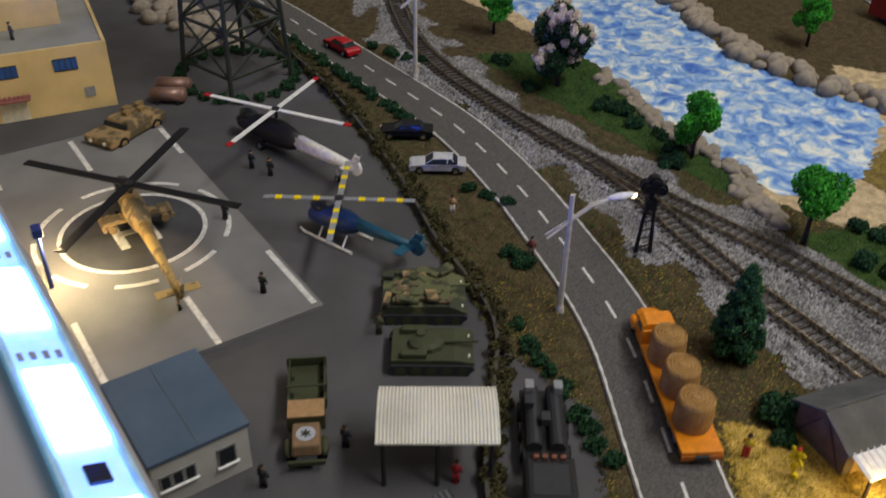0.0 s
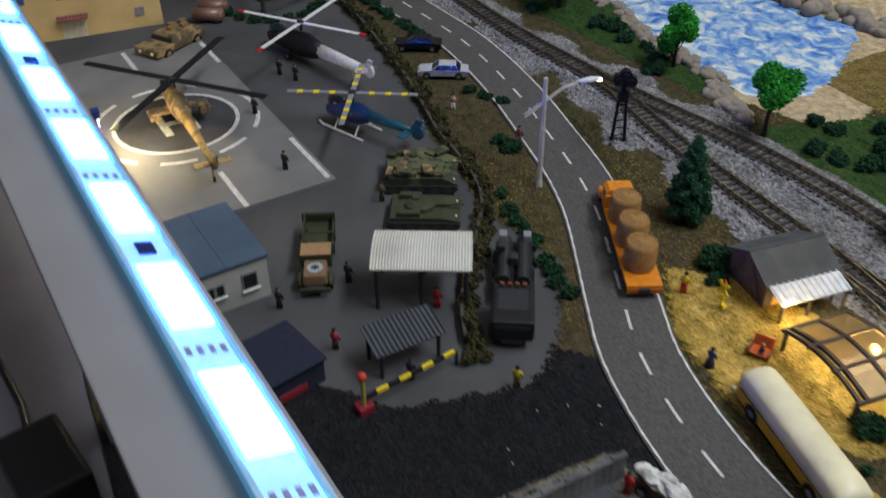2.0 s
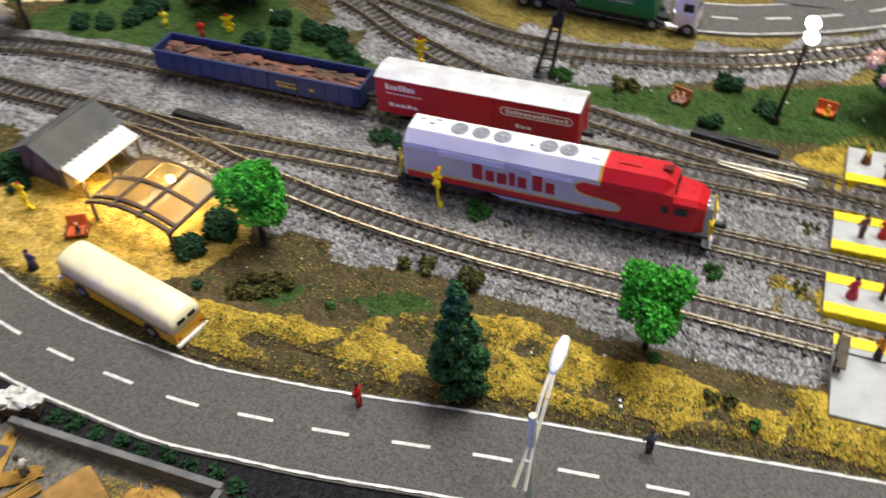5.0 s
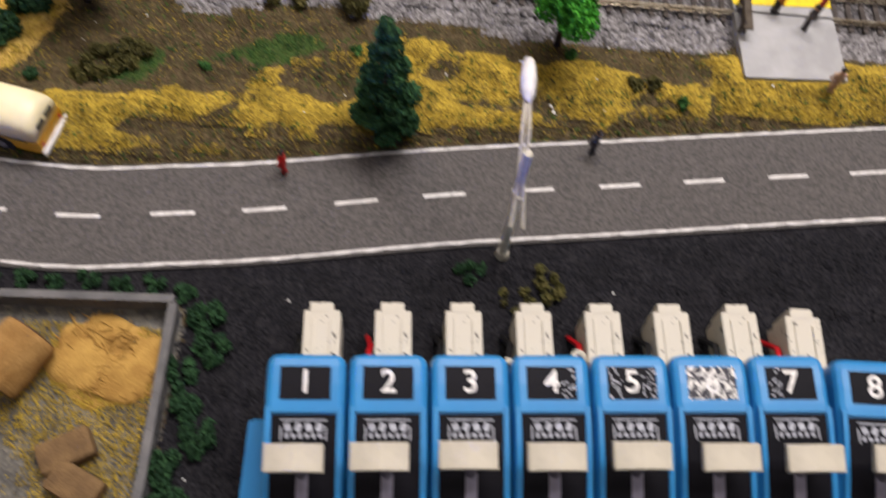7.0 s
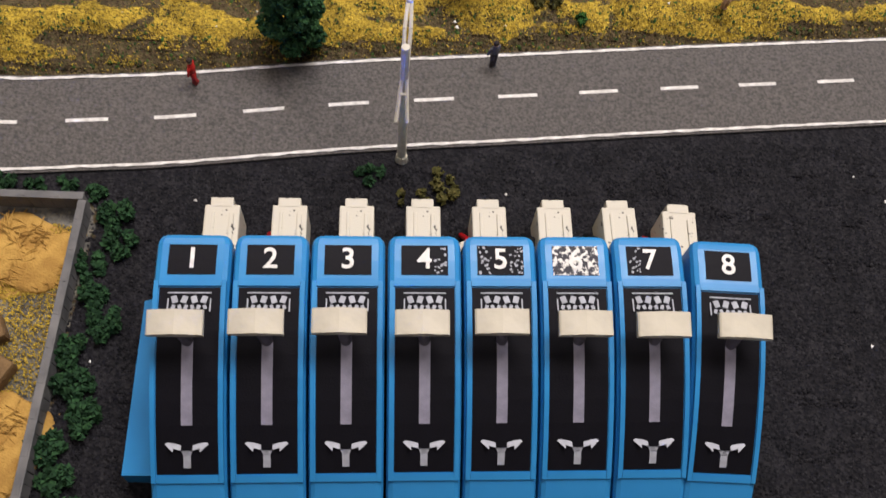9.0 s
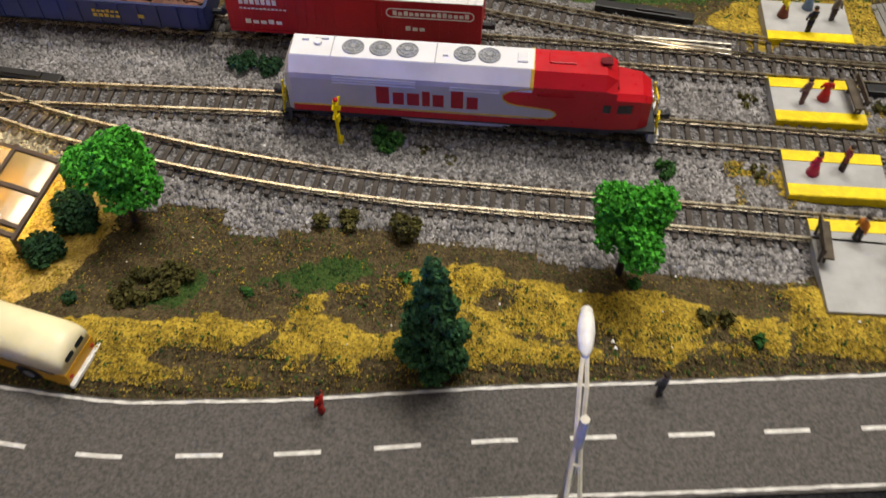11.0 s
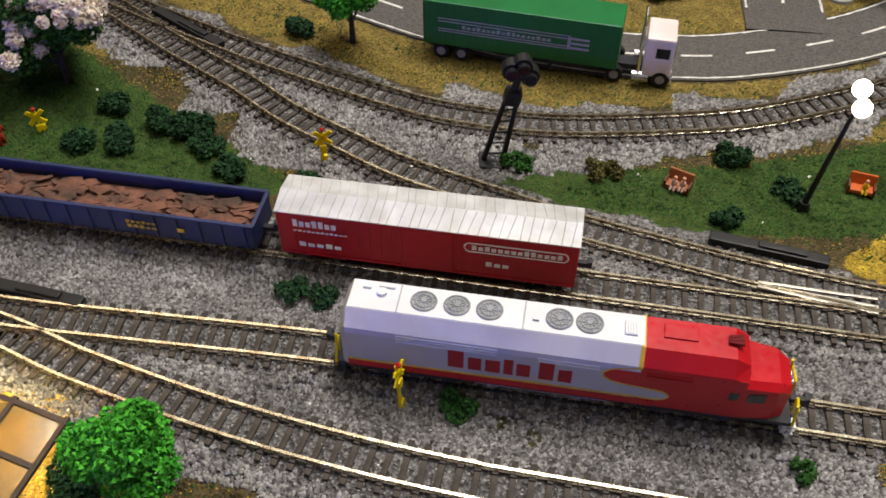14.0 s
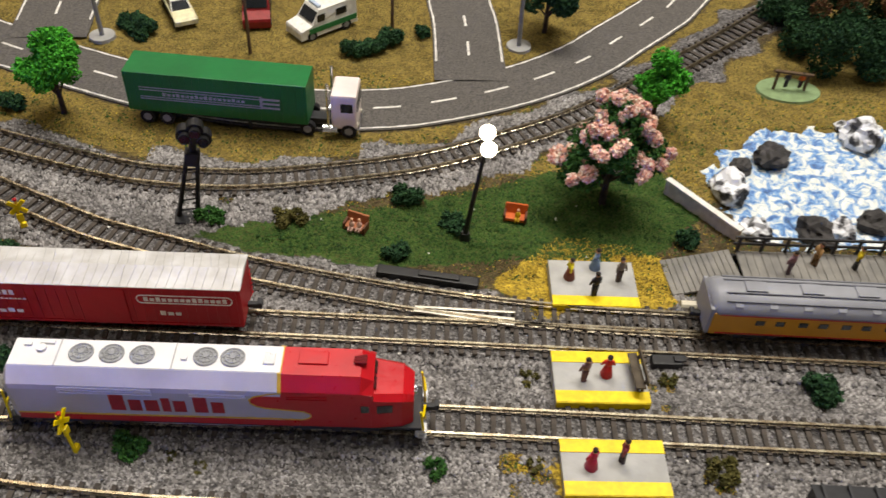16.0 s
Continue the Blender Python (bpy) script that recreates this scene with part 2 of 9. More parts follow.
POND = [(0.112, 0.142), (0.139, 0.168), (0.197, 0.176), (0.26, 0.18), (0.26, 0.11), (0.176, 0.104), (0.122, 0.103)]

# ---------------------------------------------------------------- the ground sheet
GX = np.concatenate([[-1.6, -1.3, -1.1], np.arange(-0.96, 0.42, 0.003), [0.5, 0.65, 0.9]])
GY = np.concatenate([np.arange(-0.30, 0.52, 0.003), [0.6, 0.75, 1.0, 1.3]])
XX, YY = np.meshgrid(GX, GY)


def near_line(pts, step=0.006):
    """Distance of every ground point from a line of the plan."""
    L = np.array([(p.x, p.y) for p in spline(pts, step)])
    out = np.full(XX.shape, 9.0)
    for x, y in L:
        np.minimum(out, np.hypot(XX - x, YY - y), out=out)
    return out


def inside(poly, X=None, Y=None):
    X, Y = (XX, YY) if X is None else (X, Y)
    res = np.zeros(X.shape, bool)
    for (x0, y0), (x1, y1) in zip(poly, poly[1:] + poly[:1]):
        if y0 != y1:
            res ^= ((y0 > Y) != (y1 > Y)) & (X < (x1 - x0) * (Y - y0) / (y1 - y0) + x0)
    return res


def soft(mask, n=2):
    f = mask.astype(float)
    for _ in range(n):
        p = np.pad(f, 1, mode="edge")
        f = (p[:-2, 1:-1] + p[2:, 1:-1] + p[1:-1, :-2] + p[1:-1, 2:] + 2 * f) / 6
    return f


D_TRACK = np.minimum.reduce([near_line(p) for p in TRACKS.values()])
D_ROAD_A, D_ROAD_B = near_line(ROAD_A), near_line(ROAD_B)
D_SIDE = np.minimum(near_line(SIDE_R), near_line(SIDE_L))
WOBBLE = 0.004 * np.sin(XX * 130 + 2 * np.sin(YY * 90)) + 0.003 * np.sin(YY * 170 + XX * 61)
ROAD_Y = np.interp(XX, [p[0] for p in ROAD_A], [p[1] for p in ROAD_A])
SOUTH = YY < ROAD_Y
Z_BALLAST = (D_TRACK + WOBBLE < 0.015) | ((XX < -0.30) & (YY < 0.08) & (D_TRACK + 1.5 * WOBBLE < 0.022)) | inside([(-0.33, 0.004), (-0.26, 0.006), (-0.2, 0.0), (-0.16, -0.033), (0.02, -0.044), (0.5, -0.044), (0.5, 0.06), (0.085, 0.058), (0.0, 0.052), (-0.30, 0.055), (-0.40, 0.02)]) \
    | inside([(-0.20, 0.132), (-0.09, 0.105), (-0.03, 0.112), (-0.06, 0.09), (-0.10, 0.075), (-0.17, 0.10)])
Z_LOT = inside([(-1.0, -0.075), (-0.70, -0.078), (-0.617, -0.080), (-0.539, -0.086), (-0.488, -0.092), (-0.436, -0.102), (-0.396, -0.104), (-0.365, -0.112), (-0.330, -0.105), (-0.31, -0.100), (-0.268, -0.128),
                (-0.250, -0.150), (-0.262, -0.200), (-0.30, -0.235), (-0.34, -0.31), (-1.0, -0.31)])
Z_BLACK = SOUTH & ~Z_LOT & (XX > -0.300 + WOBBLE)
Z_BLACK &= ~inside([(-0.212, -0.1435), (-0.108, -0.1435), (-0.106, -0.262), (-0.212, -0.262)])
Z_BLACK &= ~inside([(-0.40, -0.06), (-0.36, -0.07), (-0.262, -0.110), (-0.250, -0.120), (-0.262, -0.132), (-0.33, -0.10), (-0.40, -0.11)])
STRAW_TOP = np.interp(XX, [-0.175, -0.156, -0.137, -0.122, -0.101, -0.091, -0.080, -0.068, -0.050, -0.031, -0.018, 0.001, 0.020, 0.038, 0.058, 0.2],
                      [-0.088, -0.080, -0.078, -0.075, -0.071, -0.060, -0.055, -0.052, -0.052, -0.052, -0.057, -0.053, -0.056, -0.056, -0.056, -0.040])
PATCH = np.sin(XX * 190 + 3 * np.sin(YY * 130)) * np.sin(YY * 260 + 2 * np.sin(XX * 150))
Z_YELLOW = (~SOUTH) & (D_ROAD_A > 0.0205 + 0.5 * np.abs(WOBBLE)) & (YY < STRAW_TOP + 0.35 * WOBBLE) & (XX > -0.170) & (XX < 0.20) & (PATCH > -0.62)
for px, py, pa, pb in ((-0.081, -0.068, 0.014, 0.0055), (-0.015, -0.070, 0.008, 0.004), (-0.046, -0.062, 0.007, 0.003), (-0.031, -0.072, 0.010, 0.003), (-0.118, -0.089, 0.020, 0.0035), (0.018, -0.066, 0.012, 0.003)):
    Z_YELLOW &= ((XX - px) / pa) ** 2 + ((YY - py) / pb) ** 2 + 60 * WOBBLE > 1
Z_YELLOW |= inside([(0.024, 0.066), (0.030, 0.080), (0.050, 0.098), (0.075, 0.094), (0.088, 0.082), (0.088, 0.064), (0.04, 0.058)]) & (D_TRACK > 0.011)
Z_YELLOW |= inside([(0.026, 0.0), (0.040, 0.006), (0.085, 0.004), (0.098, -0.006), (0.085, -0.014), (0.03, -0.016)]) & (D_TRACK > 0.010)
Z_YELLOW |= inside([(0.036, -0.040), (0.045, -0.068), (0.095, -0.066), (0.10, -0.030), (0.085, -0.036)]) & (D_ROAD_A > 0.019)
Z_YELLOW |= inside([(0.02, 0.07), (0.045, 0.088), (0.085, 0.088), (0.084, 0.062), (0.04, 0.056)]) | inside([(0.034, 0.02), (0.04, 0.034), (0.082, 0.034), (0.084, 0.02), (0.06, 0.016)]) & (D_TRACK > 0.009)
Z_YELLOW &= ~((XX > 0.02) & (YY > -0.045) & (YY < 0.05)) | (PATCH > 0.02)
Z_BALLAST &= ~(Z_YELLOW & (XX > 0.02) & (YY > -0.045))
Z_MEADOW = (YY > 0.13) & (D_ROAD_B > 0.016) & (XX > -0.40) & (D_TRACK > 0.013)
Z_MEADOW |= inside([(0.10, 0.10), (0.13, 0.16), (0.30, 0.20), (0.30, 0.30), (0.10, 0.19), (0.085, 0.14)])
Z_YELLOW |= inside([(-0.34, 0.058), (-0.26, 0.07), (-0.24, 0.09), (-0.31, 0.09)])
Z_GREEN = inside([(-0.10, 0.086), (-0.06, 0.098), (-0.02, 0.108), (0.02, 0.122), (0.05, 0.136), (0.085, 0.15), (0.110, 0.12), (0.085, 0.088), (0.03, 0.085), (-0.01, 0.077), (-0.08, 0.080)]) & (D_TRACK > 0.010)
Z_GREEN |= inside([(-0.36, 0.056), (-0.17, 0.060), (-0.15, 0.075), (-0.20, 0.098), (-0.27, 0.14), (-0.33, 0.17)]) & (D_TRACK > 0.013)
Z_GREEN |= inside([(-0.62, 0.03), (-0.40, 0.055), (-0.39, 0.080), (-0.50, 0.082), (-0.60, 0.10)])
Z_GREEN |= inside([(-0.112, -0.060), (-0.093, -0.050), (-0.074, -0.052), (-0.082, -0.057), (-0.096, -0.064)]) | inside([(-0.148, -0.074), (-0.135, -0.058), (-0.126, -0.060), (-0.132, -0.074)])
Z_SAND = inside([(-0.285, -0.062), (-0.262, -0.040), (-0.205, -0.020), (-0.172, -0.022), (-0.160, -0.045), (-0.168, -0.068), (-0.205, -0.092), (-0.25, -0.086)]) & (D_ROAD_A > 0.017)
Z_BEACH = inside([(-0.40, 0.066), (-0.352, 0.083), (-0.342, 0.115), (-0.380, 0.20), (-0.43, 0.28), (-0.50, 0.24), (-0.45, 0.19)]) | inside([(-0.80, 0.07), (-0.62, 0.09), (-0.64, 0.13), (-0.80, 0.15)])
Z_YARD = inside([(-0.212, -0.1435), (-0.108, -0.1435), (-0.106, -0.262), (-0.212, -0.262)])
IN_LAKE = soft(inside(LAKE), 2) + soft(inside(POND), 2)
HEIGHT = 0.0012 * np.sin(XX * 41 + 1.3) * np.sin(YY * 53) * ((D_ROAD_A > 0.03) & (D_ROAD_B > 0.03) & (D_TRACK > 0.02) & ~SOUTH)
HEIGHT = soft(HEIGHT, 3)
for i in range(HEIGHT.shape[0]):
    for j in range(HEIGHT.shape[1]):
        if not Z_LOT[i, j]:
            p = Vector((XX[i, j], YY[i, j], 0))
            HEIGHT[i, j] += 0.0006 * noise.noise(p * 260) + 0.0005 * noise.noise(p * 90)
FLAT = soft((D_ROAD_A < 0.020) | (D_ROAD_B < 0.019) | (D_SIDE < 0.018) | Z_LOT, 1)
HEIGHT = HEIGHT * (1 - FLAT) - 0.0008 * FLAT
HEIGHT += 0.0016 * soft(D_TRACK < 0.011, 2) * (1 - FLAT)
HEIGHT = HEIGHT * (1 - np.clip(IN_LAKE, 0, 1)) - 0.003 * np.clip(IN_LAKE, 0, 1)
HEIGHT += 0.0028 * soft(Z_YELLOW & ~SOUTH & (YY < 0) & (D_ROAD_A > 0.022), 3)

GROUND = [speckle("brown_scatter", [(0.035, 0.024, 0.012), (0.075, 0.052, 0.026), (0.11, 0.080, 0.040), (0.05, 0.05, 0.018)], 1500),
          # Grey ballast sheet, darker than its stones: shade of the gaps painted in.
          speckle("gap_shaded_ballast", [(0.05, 0.047, 0.047), (0.12, 0.113, 0.112), (0.24, 0.23, 0.228), (0.08, 0.075, 0.074)], 1000, bump=0.9, dist=0.0014),
          pm("lot_asphalt", (0.085, 0.082, 0.085), (0.060, 0.058, 0.060), 25, 0.8, 0, 0.6, fine=1500),
          speckle("black_gravel", [(0.006, 0.006, 0.008), (0.012, 0.0115, 0.014), (0.022, 0.021, 0.023)], 1100),
          speckle("straw_scatter", [(0.20, 0.130, 0.016), (0.38, 0.262, 0.030), (0.52, 0.365, 0.045), (0.12, 0.085, 0.022)], 1500),
          speckle("green_scatter", [(0.020, 0.045, 0.010), (0.035, 0.075, 0.015), (0.055, 0.095, 0.020), (0.06, 0.06, 0.02)], 1500),
          speckle("golden_sand", [(0.32, 0.20, 0.045), (0.48, 0.32, 0.075), (0.58, 0.40, 0.11)], 1600),
          speckle("beach_sand", [(0.42, 0.31, 0.17), (0.52, 0.40, 0.23), (0.60, 0.47, 0.29)], 1600),
          speckle("grey_yard_dirt", [(0.09, 0.087, 0.08), (0.145, 0.138, 0.12), (0.19, 0.172, 0.13)], 900),
          speckle("dry_meadow", [(0.085, 0.062, 0.020), (0.17, 0.122, 0.034), (0.25, 0.178, 0.045), (0.13, 0.10, 0.03)], 1300)]


def ground_material():
    """The scatter materials side by side: masks laid out over the plan, with ragged edges."""
    m = bpy.data.materials.new("layout_scatter")
    m.use_nodes = True
    nt = m.node_tree
    nt.nodes.remove(nt.nodes["Principled BSDF"])
    out = nt.nodes["Material Output"]
    tc = nt.nodes.new("ShaderNodeTexCoord")
    ns = nt.nodes.new("ShaderNodeTexNoise")
    ns.inputs["Scale"].default_value = 330
    ns.inputs["Detail"].default_value = 5
    nt.links.new(tc.outputs["Object"], ns.inputs["Vector"])
    last = None
    for k, gm in enumerate(GROUND):
        g = nt.nodes.new("ShaderNodeGroup")
        tree = bpy.data.node_groups.new(gm.name, "ShaderNodeTree")
        tree.interface.new_socket("Shader", in_out="OUTPUT", socket_type="NodeSocketShader")
        made = {}
        for n in gm.node_tree.nodes:
            if n.type == "OUTPUT_MATERIAL":
                continue
            c = tree.nodes.new(n.bl_idname)
            made[n.name] = c
            if n.type == "VALTORGB":
                while len(c.color_ramp.elements) < len(n.color_ramp.elements):
                    c.color_ramp.elements.new(0.5)
                for a, b in zip(c.color_ramp.elements, n.color_ramp.elements):
                    a.position, a.color = b.position, b.color
            if n.type == "MIX":
                c.data_type = n.data_type
            if n.type == "VECT_MATH":
                c.operation = n.operation
            for a, b in zip(c.inputs, n.inputs):
                if hasattr(b, "default_value"):
                    a.default_value = b.default_value
        go = tree.nodes.new("NodeGroupOutput")
        for l in gm.node_tree.links:
            if l.to_node.type == "OUTPUT_MATERIAL":
                tree.links.new(made[l.from_node.name].outputs[0], go.inputs[0])
            else:
                a = list(l.from_node.outputs).index(l.from_socket)
                b = list(l.to_node.inputs).index(l.to_socket)
                tree.links.new(made[l.from_node.name].outputs[a], made[l.to_node.name].inputs[b])
        g.node_tree = tree
        if last is None:
            last = g.outputs[0]
            continue
        at = nt.nodes.new("ShaderNodeAttribute")
        at.attribute_name = "zone_%d" % k
        add = nt.nodes.new("ShaderNodeMath")
        add.operation = "ADD"
        nt.links.new(at.outputs["Fac"], add.inputs[0])
        nt.links.new(ns.outputs["Fac"], add.inputs[1])
        mr = nt.nodes.new("ShaderNodeMapRange")
        mr.inputs[1].default_value, mr.inputs[2].default_value = 0.96, 1.06
        nt.links.new(add.outputs[0], mr.inputs[0])
        mx = nt.nodes.new("ShaderNodeMixShader")
        nt.links.new(mr.outputs[0], mx.inputs[0])
        nt.links.new(last, mx.inputs[1])
        nt.links.new(g.outputs[0], mx.inputs[2])
        last = mx.outputs[0]
    nt.links.new(last, out.inputs[0])
    return m


def build_ground():
    ny, nx = XX.shape
    co = np.stack([XX, YY, HEIGHT], -1).reshape(-1, 3)
    i = np.arange(ny * nx).reshape(ny, nx)
    q = np.stack([i[:-1, :-1], i[:-1, 1:], i[1:, 1:], i[1:, :-1]], -1).reshape(-1, 4)
    me = bpy.data.meshes.new("ground")
    me.vertices.add(len(co))
    me.vertices.foreach_set("co", co.ravel())
    me.loops.add(q.size)
    me.loops.foreach_set("vertex_index", q.ravel().astype(np.int32))
    me.polygons.add(len(q))
    me.polygons.foreach_set("loop_start", np.arange(0, q.size, 4, dtype=np.int32))
    me.polygons.foreach_set("use_smooth", np.ones(len(q), bool))
    me.update(calc_edges=True)
    zones = [None, Z_BALLAST, Z_LOT, Z_BLACK, Z_YELLOW, Z_GREEN, Z_SAND, Z_BEACH, Z_YARD, Z_MEADOW & ~Z_GREEN & ~Z_BALLAST]
    for k, z in enumerate(zones):
        if z is not None:
            a = me.attributes.new("zone_%d" % k, "FLOAT", "POINT")
            a.data.foreach_set("value", soft(z, 2).ravel().astype(np.float32))
    me.materials.append(ground_material())
    return tagged(new("ground", me), "scenic model railway ground with scatter, gravel and asphalt", "ground", kind="structure")


build_ground()


def ground_z(x, y):
    j = int(np.clip(np.searchsorted(GX, x), 0, len(GX) - 1))
    i = int(np.clip(np.searchsorted(GY, y), 0, len(GY) - 1))
    return float(HEIGHT[i, j])


# ---------------------------------------------------------------- roads
def road(name, pts, half, label, dash=0.0125, gap=0.025, shift=0.0, z=0.0, edges=True, dashes=True, trim=0.0, trim_dash=0.0):
    fr = frames_of(spline(pts, 0.003))
    bm = B()
    v = []
    for p, d, n in fr:
        v.append([bm.verts.new((p.x + n.x * s, p.y + n.y * s, z + h)) for s, h in ((-half, -0.002), (-half, 0.0), (-half / 2, 0.0003), (0, 0.0004), (half / 2, 0.0003), (half, 0.0), (half, -0.002))])
    for a, b in zip(v, v[1:]):
        for i in range(6):
            bm.faces.new((a[i + 1], a[i], b[i], b[i + 1]))
    base = part(name, bm, ASPHALT, label="", scale=1.0)
    tagged(base, label, "road", kind="structure")
    if edges:
        for s in (-1, 1):
            bm = B()
            v = []
            for k, (p, d, n) in enumerate(fr[int(trim / 0.003):]):
                o = s * (half - 0.0012) + 0.00012 * math.sin(k * 1.9) * math.sin(k * 0.37)
                w = 0.00045 + 0.00012 * math.sin(k * 2.3 + s)
                v.append([bm.verts.new((p.x + n.x * (o + w * e), p.y + n.y * (o + w * e), z + 0.00035)) for e in (-1, 1)])
            for a, b in zip(v, v[1:]):
                bm.faces.new((a[1], a[0], b[0], b[1]))
            part("edge_line", bm, LINE, base, scale=1.0)
    if dashes:
        fine = frames_of(spline(pts, 0.0005))
        s = shift
        while s + dash < len(fine) * 0.0005:
            seg = fine[int(s / 0.0005):int((s + dash) / 0.0005)]
            if s > trim_dash:
                bm = B()
                v = [[bm.verts.new((p.x + n.x * e, p.y + n.y * e, z + 0.00055)) for e in (-0.0006, 0.0006)] for p, d, n in seg[::4]]
                for a, b in zip(v, v[1:]):
                    bm.faces.new((a[1], a[0], b[0], b[1]))
                part("dash_line", bm, LINE, base, scale=1.0)
            s += gap
    return base


def arc_to(pts, x):
    L = spline(pts, 0.0005)
    return 0.0005 * min(range(len(L)), key=lambda i: abs(L[i].x - x))


road("road", ROAD_A, 0.0165, "dark grey two-lane model road with white lines", gap=0.0253, shift=(arc_to(ROAD_A, -0.140) - 0.00625) % 0.0253)
road("road", ROAD_B, 0.0150, "grey curved model road with dashed centre line", gap=0.0255, shift=(arc_to(ROAD_B, 0.026) - 0.006) % 0.0255)
road("road", SIDE_R, 0.0165, "grey side street meeting the curved road", z=0.0004, gap=0.026, shift=0.02, trim=0.016)
road("road", SIDE_L, 0.0180, "grey side street meeting the curved road", z=0.0004, gap=0.026, shift=0.02, trim=0.016)


# ---------------------------------------------------------------- railway tracks
def track(name, pts, label, lo=-9, hi=9):
    """Two rails on sleepers; the sleepers are single pieces on one mesh near the camera."""
    base = thing(name, 0, 0, 0.0013, 0, label, "railway track", "model railway tracks", "structure")
    fr = frames_of(spline(pts, 0.003))
    for s in (-1, 1):
        bm = B()
        sec = [(-0.55, 1.1), (0.55, 1.1), (0.55, 1.3), (0.20, 1.5), (0.20, 2.2), (0.42, 2.35), (0.42, 2.8), (-0.42, 2.8), (-0.42, 2.35), (-0.20, 2.2), (-0.20, 1.5), (-0.55, 1.3)]
        loft(bm, [[((p.x + n.x * (s * 0.00485 + a * 0.001)) * 1000, (p.y + n.y * (s * 0.00485 + a * 0.001)) * 1000, b) for a, b in sec] for p, d, n in fr])
        part("rail", bm, STEEL, base)
    bm = B()
    boxm(bm, 0, 0, 0, 1.65, 16.5, 1.15, 0.12)
    for s in (-1, 1):
        boxm(bm, 0, s * 5.9, 1.15, 1.5, 1.0, 0.5)
        boxm(bm, 0, s * 3.8, 1.15, 1.5, 1.0, 0.5)
    me = None
    k = 0
    rest = B()
    for p, d, n in frames_of(spline(pts, 0.0046)):
        m = pose(p.x, p.y, 0, 0, 0, math.degrees(math.atan2(d.y, d.x)) + 1.5 * math.sin(k * 7.7))
        k += 1
        if -0.42 < p.x < 0.2 and p.y < 0.2:
            if me is None:
                ob = part("sleeper", bm, TIE, base)
                me = ob.data
            else:
                ob = new("sleeper", me)
                ob.parent = base
            ob.matrix_local = m
        else:
            t = bmesh.new()
            bmesh.ops.create_cube(t, size=1.0)
            t.transform(Matrix.Translation((p.x * 1000, p.y * 1000, 0.6)) @ m.to_3x3().to_4x4() @ Matrix.Diagonal((1.9, 16.5, 1.15, 1)))
            join(rest, t)
    if len(rest.verts):
        tagged(part("sleepers", rest, TIE, base), kind="stuff")
    else:
        rest.free()
    return base


track("track_main", TRACKS["main"], "brass-railed model track on dark sleepers in ballast")
track("track_engine", TRACKS["engine"], "brass-railed model track carrying the red engine")
track("track_front", TRACKS["front"], "brass-railed model track curving beside the straw field")
track("track_spur", TRACKS["spur"], "brass-railed model track joining by a turnout")
track("track_loop", TRACKS["loop"], "brass-railed curved model track below the road")

# ---------------------------------------------------------------- water and shores
def water(name, poly, label, stops, ripple, size=70):
    m = bpy.data.materials.new(name + "_paint")
    m.use_nodes = True
    nt = m.node_tree
    b = nt.nodes["Principled BSDF"]
    tc = nt.nodes.new("ShaderNodeTexCoord")
    n1 = nt.nodes.new("ShaderNodeTexNoise")
    n1.inputs["Scale"].default_value, n1.inputs["Detail"].default_value, n1.inputs["Distortion"].default_value = size, 8, 0.8
    n1.inputs["Roughness"].default_value = 0.7
    nt.links.new(tc.outputs["Object"], n1.inputs["Vector"])
    cr = nt.nodes.new("ShaderNodeValToRGB")
    el = cr.color_ramp.elements
    while len(el) < len(stops):
        el.new(0.5)
    for e, (p, c) in zip(el, stops):
        e.position, e.color = p, (*c, 1)
    nt.links.new(n1.outputs["Fac"], cr.inputs[0])
    nt.links.new(cr.outputs[0], b.inputs["Base Color"])
    b.inputs["Roughness"].default_value = 0.35
    bn = nt.nodes.new("ShaderNodeBump")
    bn.inputs["Strength"].default_value, bn.inputs["Distance"].default_value = 0.6, 0.0015
    nt.links.new(n1.outputs["Fac"], bn.inputs["Height"])
    nt.links.new(bn.outputs["Normal"], b.inputs["Normal"])
    xs, ys = [p[0] for p in poly], [p[1] for p in poly]
    gx, gy = np.arange(min(xs) - 0.012, max(xs) + 0.012, 0.0025), np.arange(min(ys) - 0.012, max(ys) + 0.012, 0.0025)
    X, Y = np.meshgrid(gx, gy)
    keep = soft(inside(poly, X, Y), 5) > 0.02
    bm = B()
    v = {}
    for i in range(len(gy)):
        for j in range(len(gx)):
            if keep[i, j]:
                p = Vector((gx[j], gy[i], 0))
                v[i, j] = bm.verts.new((gx[j], gy[i], -0.0009 + ripple * (noise.noise(p * 120) + 0.6 * noise.noise(p * 300))))
    for i, j in v:
        if all(k in v for k in ((i, j + 1), (i + 1, j + 1), (i + 1, j))):
            bm.faces.new((v[i, j], v[i, j + 1], v[i + 1, j + 1], v[i + 1, j]))
    tagged(part("water", bm, m, scale=1.0, smooth=True), label, "water", kind="structure")


water("lake", LAKE, "blue and white painted plaster lake with brushed waves", [(0.36, (0.04, 0.13, 0.50)), (0.46, (0.16, 0.33, 0.66)), (0.53, (0.40, 0.54, 0.70)), (0.60, (0.80, 0.80, 0.72))], 0.0012)
water("pond", POND, "blue and white painted pond with foam", [(0.30, (0.05, 0.07, 0.06)), (0.40, (0.05, 0.15, 0.42)), (0.48, (0.18, 0.37, 0.66)), (0.53, (0.62, 0.66, 0.64)), (0.60, (0.84, 0.84, 0.80))], 0.0024, 210)

